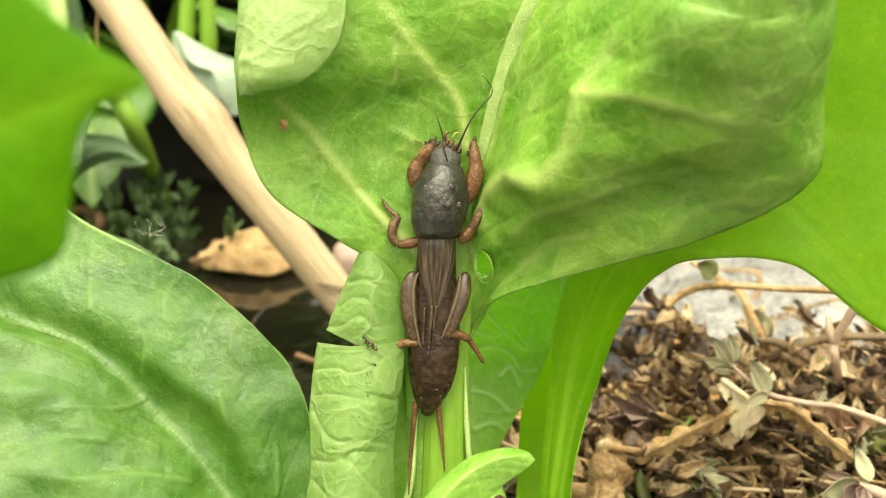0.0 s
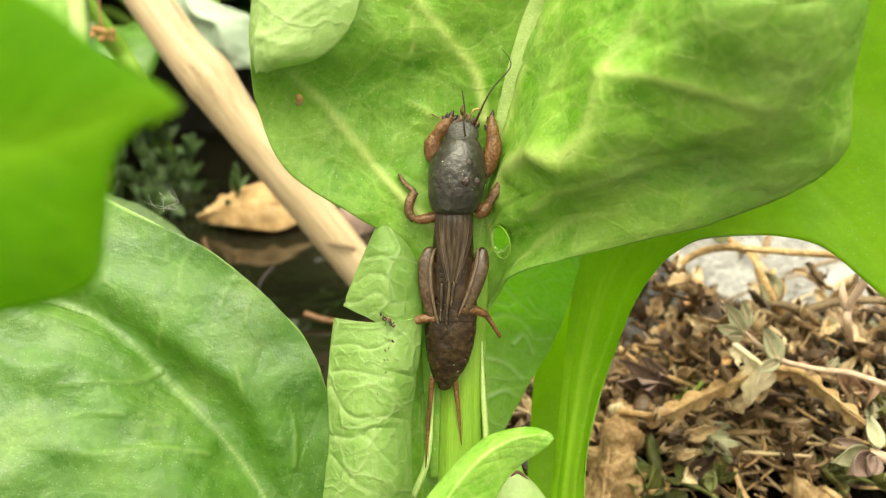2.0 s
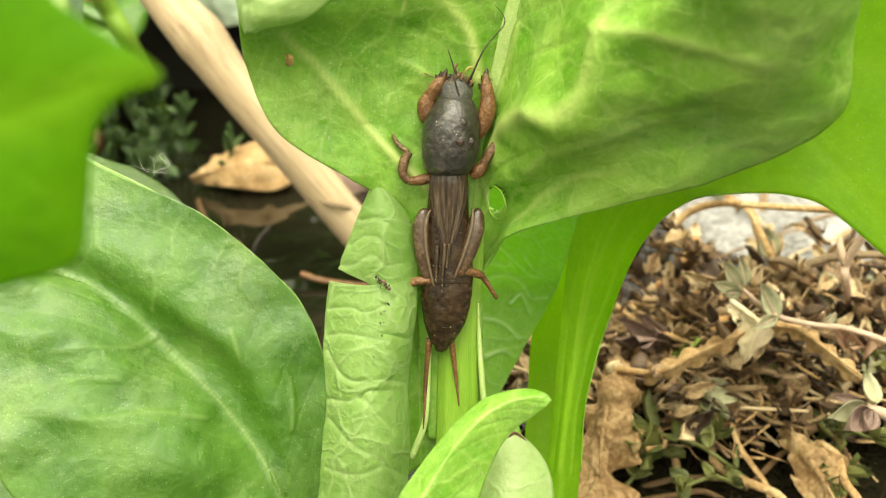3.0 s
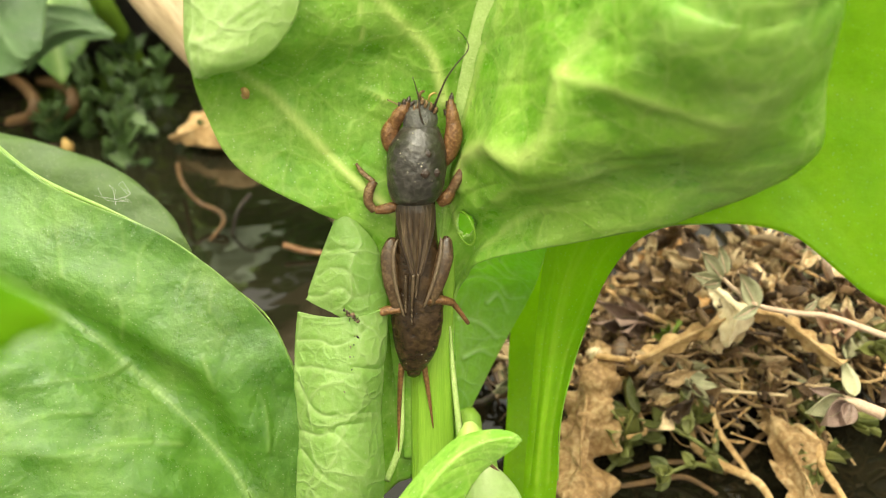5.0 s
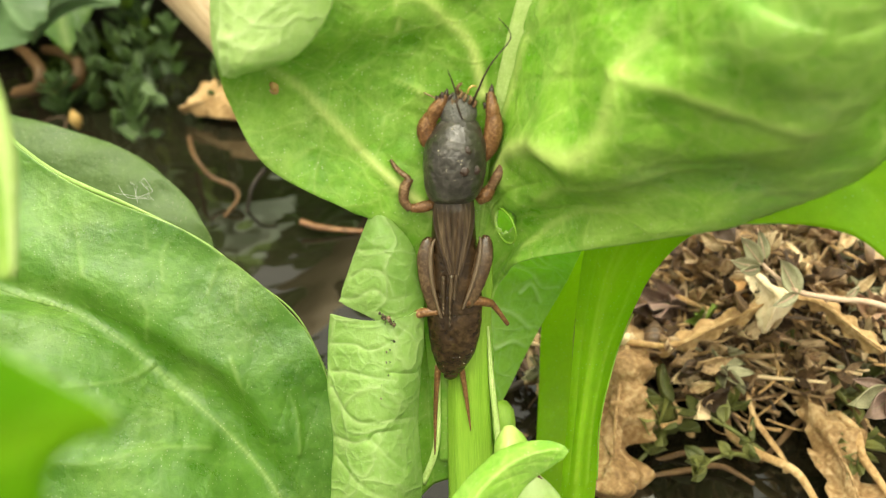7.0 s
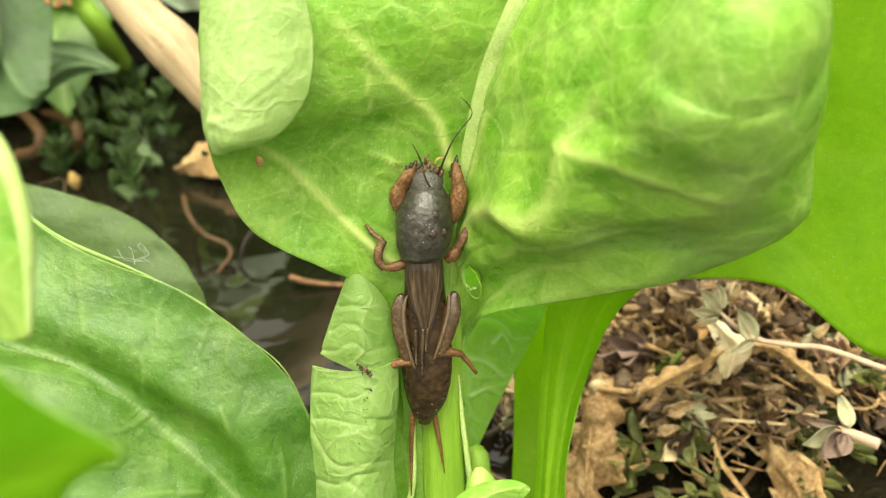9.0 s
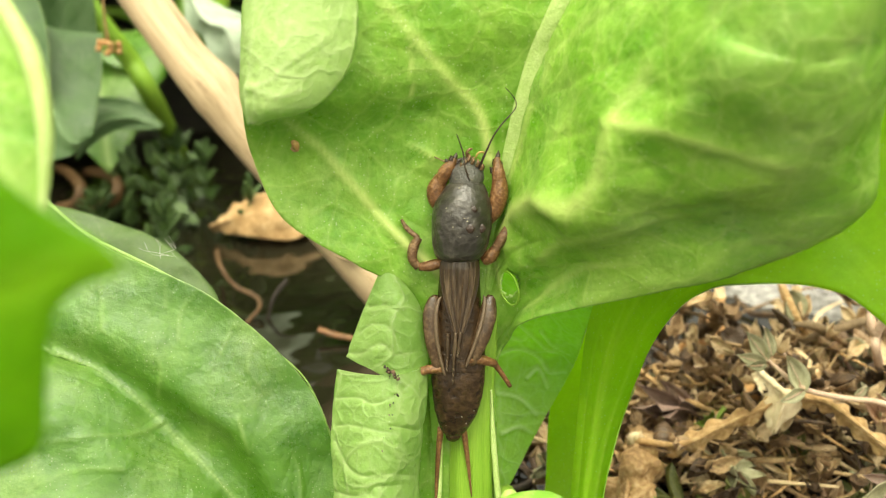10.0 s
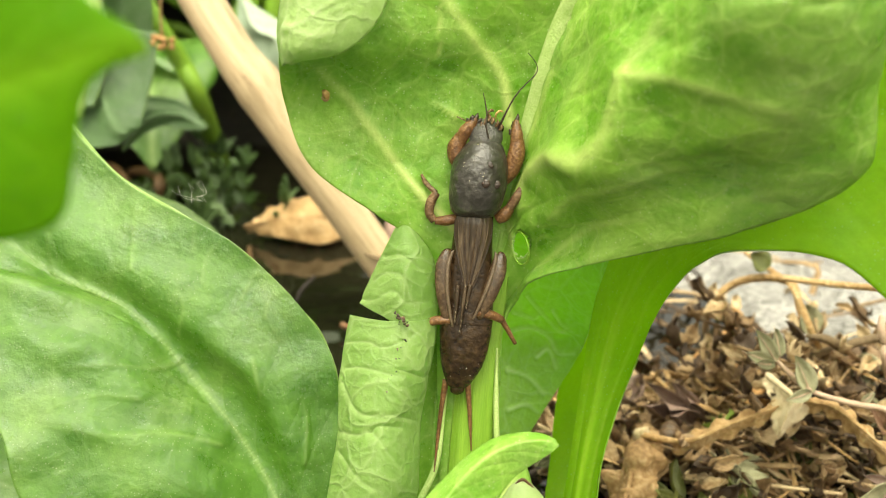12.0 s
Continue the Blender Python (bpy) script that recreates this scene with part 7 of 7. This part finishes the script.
    dry_leaf("dry_leaf", [(0.0540, 0.1473, 0.0247), (0.0593, 0.1457, 0.0239), (0.0632, 0.1420, 0.0217), (0.0682, 0.1390, 0.0185)], [(0.0542, 0.1469, 0.0259), (0.0588, 0.1438, 0.0266), (0.0634, 0.1409, 0.0237), (0.0683, 0.1379, 0.0206)], [(0.0555, 0.1480, 0.0258), (0.0605, 0.1458, 0.0261), (0.0653, 0.1430, 0.0233), (0.0702, 0.1398, 0.0199)], DRY, "tan curled strap of dry leaf on the litter", 0.0016, 6, 30, 8)
    dry_leaf("dry_leaf", [(0.0289, 0.1496, 0.0144), (0.0365, 0.1472, 0.0144), (0.0435, 0.1471, 0.0182), (0.0514, 0.1473, 0.0227)], [(0.0288, 0.1484, 0.0164), (0.0361, 0.1463, 0.0169), (0.0428, 0.1462, 0.0206), (0.0511, 0.1471, 0.0243)], [(0.0295, 0.1504, 0.0158), (0.0366, 0.1487, 0.0170), (0.0429, 0.1485, 0.0206), (0.0513, 0.1486, 0.0248)], DRY, "long curled tan strip of dry leaf", 0.0016, 8)
    dry_leaf("dry_leaf", [(0.0481, 0.1561, 0.0198), (0.0492, 0.1572, 0.0216), (0.0511, 0.1578, 0.0227)], [(0.0486, 0.1544, 0.0208), (0.0498, 0.1543, 0.0226), (0.0513, 0.1557, 0.0230)], [(0.0504, 0.1558, 0.0192), (0.0519, 0.1553, 0.0205), (0.0533, 0.1565, 0.0206)], DRY_ORANGE, "yellow-brown scrap of dry leaf", 0.001, 7, 14, 6)
    # ribbed empty husk of a small insect
    h0 = (0.0343, 0.1511, 0.0161)
    hk = thing("insect_husk", h0, "small grey ribbed insect husk on the litter", "insect husk")
    line = [(0.0348, 0.1527, 0.0168), (0.0341, 0.1503, 0.0167), (0.0337, 0.1485, 0.0156), (0.0332, 0.1475, 0.0139)]
    part("shell", tube("shell", line, [0.0008, 0.0017, 0.0017, 0.0006], h0, n=24, sides=14), LITTER_DARK, hk)
    mid = curve_of(line, 40)
    for f in (12, 17, 22, 27, 32):
        part("rib", tube("rib", mid[f - 1 : f + 2], [0.0015, 0.0019, 0.0015], h0, n=6, sides=14), SPRIG_BROWN, hk)
    # orange scrap
    dry_leaf("dry_leaf", [(0.0547, 0.1990, 0.0216), (0.0502, 0.1902, 0.0172), (0.0432, 0.1848, 0.0140)], [(0.0550, 0.1980, 0.0216), (0.0529, 0.1878, 0.0166), (0.0502, 0.1824, 0.0129)], [(0.0559, 0.1989, 0.0212), (0.0556, 0.1894, 0.0149), (0.0570, 0.1831, 0.0088)], DRY_ORANGE, "orange-brown shrivelled leaf on the silt", 0.0025, 9, 24, 10)
    # crumpled tan leaf beside the stalk
    dry_leaf("dry_leaf", [(0.0284, 0.1554, 0.0135), (0.0251, 0.1491, 0.0125), (0.0223, 0.1438, 0.0094), (0.0202, 0.1386, 0.0065), (0.0198, 0.1342, 0.0029), (0.0198, 0.1295, -0.0029)], [(0.0305, 0.1540, 0.0150), (0.0281, 0.1451, 0.0156), (0.0262, 0.1398, 0.0126), (0.0248, 0.1347, 0.0098), (0.0243, 0.1304, 0.0065), (0.0245, 0.1266, 0.0001)], [(0.0332, 0.1551, 0.0130), (0.0330, 0.1489, 0.0122), (0.0322, 0.1435, 0.0091), (0.0312, 0.1385, 0.0065), (0.0293, 0.1339, 0.0026), (0.0293, 0.1293, -0.0032)], DRY_BROWN, "crumpled tan dry leaf hanging down the bank", 0.0095, 12, 90, 28, ruffle=0.0012, fold=150)
    dry_leaf("dry_leaf", [(0.0284, 0.1512, 0.0142), (0.0279, 0.1508, 0.0155), (0.0291, 0.1512, 0.0162)], [(0.0287, 0.1486, 0.0157), (0.0290, 0.1484, 0.0174), (0.0300, 0.1495, 0.0172)], [(0.0298, 0.1502, 0.0144), (0.0305, 0.1497, 0.0155), (0.0307, 0.1500, 0.0161)], DRY_WHITE, "pale curled tip of dry leaf", 0.0008, 13, 12, 6)
    # ginger ribbon and pale curls lower on the bank
    dry_leaf("dry_leaf", [(0.0577, 0.1442, 0.0064), (0.0582, 0.1367, 0.0058), (0.0565, 0.1317, 0.0055), (0.0571, 0.1264, 0.0046), (0.0579, 0.1196, 0.0016)], [(0.0590, 0.1438, 0.0075), (0.0594, 0.1347, 0.0082), (0.0600, 0.1292, 0.0072), (0.0604, 0.1242, 0.0067), (0.0606, 0.1175, 0.0039)], [(0.0614, 0.1448, 0.0073), (0.0631, 0.1376, 0.0072), (0.0649, 0.1315, 0.0052), (0.0653, 0.1262, 0.0043), (0.0650, 0.1195, 0.0013)], DRY_BROWN, "ginger-brown twisted dry leaf", 0.0085, 14, 60, 20, ruffle=0.001, fold=150)
    twig("dry_curl", [(0.0463, 0.1423, 0.0035), (0.0461, 0.1384, 0.0029), (0.0491, 0.1338, 0.0032), (0.0528, 0.1296, 0.0041), (0.0543, 0.1271, 0.0039), (0.0549, 0.1223, 0.0039)], [0.0009, 0.0012, 0.0012, 0.0012, 0.0011, 0.0009], DRY, "pale curled strip of dead stem", "dead stem")
    twig("dry_curl", [(0.0626, 0.1364, 0.0090), (0.0642, 0.1326, 0.0087), (0.0638, 0.1282, 0.0074), (0.0649, 0.1250, 0.0062), (0.0665, 0.1214, 0.0043)], [0.0008, 0.0012, 0.0012, 0.0011, 0.0008], DRY, "pale curled strip of dead stem", "dead stem")
    for pts in ([(0.0295, 0.1365, -0.0017), (0.0352, 0.1367, 0.0003), (0.0408, 0.1364, 0.0018), (0.0489, 0.1345, 0.0025)], [(0.0365, 0.1445, 0.0050), (0.0416, 0.1460, 0.0073), (0.0484, 0.1459, 0.0090), (0.0536, 0.1435, 0.0089)], [(0.0498, 0.1337, 0.0013), (0.0540, 0.1369, 0.0025), (0.0582, 0.1402, 0.0038), (0.0622, 0.1409, 0.0049)], [(0.0623, 0.1464, 0.0097), (0.0649, 0.1419, 0.0083), (0.0669, 0.1365, 0.0074), (0.0664, 0.1320, 0.0059)], [(0.0315, 0.1329, -0.0001), (0.0373, 0.1332, 0.0005), (0.0428, 0.1328, 0.0016), (0.0474, 0.1289, 0.0012)]):
        twig("twig", pts, [0.0007, 0.0009, 0.0008, 0.0006], TENDRIL, "brown dead stem lying over dark water", "dead stem")
    twig("dry_curl", [(0.0394, 0.1446, 0.0014), (0.0403, 0.1424, -0.0000), (0.0394, 0.1404, -0.0014)], [0.0006, 0.0013, 0.0008], DRY, "short tan curl of dead stem", "dead stem", n=16)
    # arching pale stem and the straw beyond
    twig("arched_stem", [(0.0562, 0.2286, 0.0000), (0.0487, 0.1941, 0.0225), (0.0515, 0.1909, 0.0289), (0.0568, 0.1869, 0.0326), (0.0612, 0.1819, 0.0333), (0.0623, 0.1783, 0.0291), (0.0648, 0.1755, 0.0239)], [0.0014, 0.0013, 0.0013, 0.0012, 0.001], DRY, "pale arched dead stem over the litter", "dead stem")
    twig("arched_stem", [(0.0553, 0.1979, 0.0338), (0.0592, 0.1871, 0.0332), (0.0596, 0.1770, 0.0346), (0.0627, 0.1683, 0.0275), (0.0784, 0.1950, 0.0040)], [0.0009, 0.001, 0.001, 0.0008], DRY, "thin pale dead stem", "dead stem")
    twig("twig", [(0.0559, 0.1729, 0.0380), (0.0640, 0.1680, 0.0391), (0.0695, 0.1585, 0.0424), (0.0698, 0.1481, 0.0459), (0.0754, 0.1437, 0.0452)], [0.0010, 0.0010, 0.0010, 0.0013, 0.001], DRY, "straight straw-coloured dead stem", "dead stem")
    twig("twig", [(0.0698, 0.1473, 0.0467), (0.0684, 0.1471, 0.0428), (0.0670, 0.1483, 0.0371), (0.0689, 0.1505, 0.0312), (0.0875, 0.1832, 0.0060)], [0.0014, 0.0012, 0.0011, 0.0012, 0.001], PINK, "reddish-brown jointed stem leaning on the litter", side_shoots=([(0.0670, 0.1483, 0.0371), (0.0661, 0.1489, 0.0389), (0.0663, 0.1506, 0.0408)], [(0.0695, 0.1472, 0.0463), (0.0675, 0.1473, 0.0467), (0.0665, 0.1475, 0.0472)]))
    twig("twig", [(0.0618, 0.1707, 0.0221), (0.0676, 0.1680, 0.0266), (0.0734, 0.1668, 0.0293), (0.0801, 0.1651, 0.0305), (0.0887, 0.1631, 0.0310)], [0.0012, 0.0014, 0.0013, 0.0012, 0.0011], TWIG, "dark brown rough twig lying across the bank", side_shoots=([(0.0676, 0.1680, 0.0266), (0.0642, 0.1675, 0.0283), (0.0604, 0.1667, 0.0291)],))
    for a, b, wd, m in (((0.0643, 0.1760, 0.0252), (0.0620, 0.1778, 0.0306), 0.006, SPRIG), ((0.0574, 0.1875, 0.0343), (0.0535, 0.1883, 0.0368), 0.005, SPRIG_GREEN), ((0.0702, 0.1681, 0.0239), (0.0755, 0.1643, 0.0221), 0.006, SPRIG)):
        way = Vector(b) - Vector(a)
        ob = thing("fallen_leaf", a, "small olive oval leaf caught on a dead stem", "leaf")
        v, f = petal_arrays(aim(a, way, (0.2, -1, 0.3), 0.3), way.length, wd, 0.25, 0.1, nu=10, nv=3)
        part("blade", to_mesh("blade", v, f, base=a), m, ob)
    # tan lumps seen between the stalks
    dry_leaf("dry_leaf", [(0.0128, 0.1778, 0.0056), (0.0127, 0.1717, 0.0031), (0.0127, 0.1655, 0.0003)], [(0.0156, 0.1761, 0.0069), (0.0152, 0.1690, 0.0046), (0.0148, 0.1637, 0.0014)], [(0.0188, 0.1777, 0.0052), (0.0183, 0.1717, 0.0031), (0.0178, 0.1655, 0.0003)], DRY, "crumpled tan dry leaf behind the stalks", 0.003, 15, 24, 10)
    dry_leaf("dry_leaf", [(0.0150, 0.1831, 0.0058), (0.0143, 0.1817, 0.0047), (0.0148, 0.1795, 0.0042)], [(0.0170, 0.1823, 0.0065), (0.0168, 0.1800, 0.0057), (0.0166, 0.1776, 0.0050)], [(0.0192, 0.1831, 0.0058), (0.0194, 0.1817, 0.0048), (0.0190, 0.1794, 0.0040)], DRY_ORANGE, "rust-coloured scrap of dry leaf", 0.001, 16, 12, 6)


bank_features()


def motions():
    """The insect rests; its short antenna swings and its palps stir."""
    for n, (ob, at) in enumerate(STIRRING):
        rows = []
        for k in range(41):
            t = 0.3 * k
            if n == 0:
                turn = 3 - 10 * math.exp(-(((t - 2.1) / 0.5) ** 2)) + 4 * math.sin(0.9 * t) * (t > 3) + 1.5 * math.sin(3.1 * t)
            else:
                turn = 14 * math.sin(5.2 * t + 2 * n) + 8 * math.sin(2.3 * t + n)
            rows.append((t, pose(at[0], at[1], at[2], 0.5 * turn if n else 0, 0, turn)))
        walk(ob, rows)


motions()
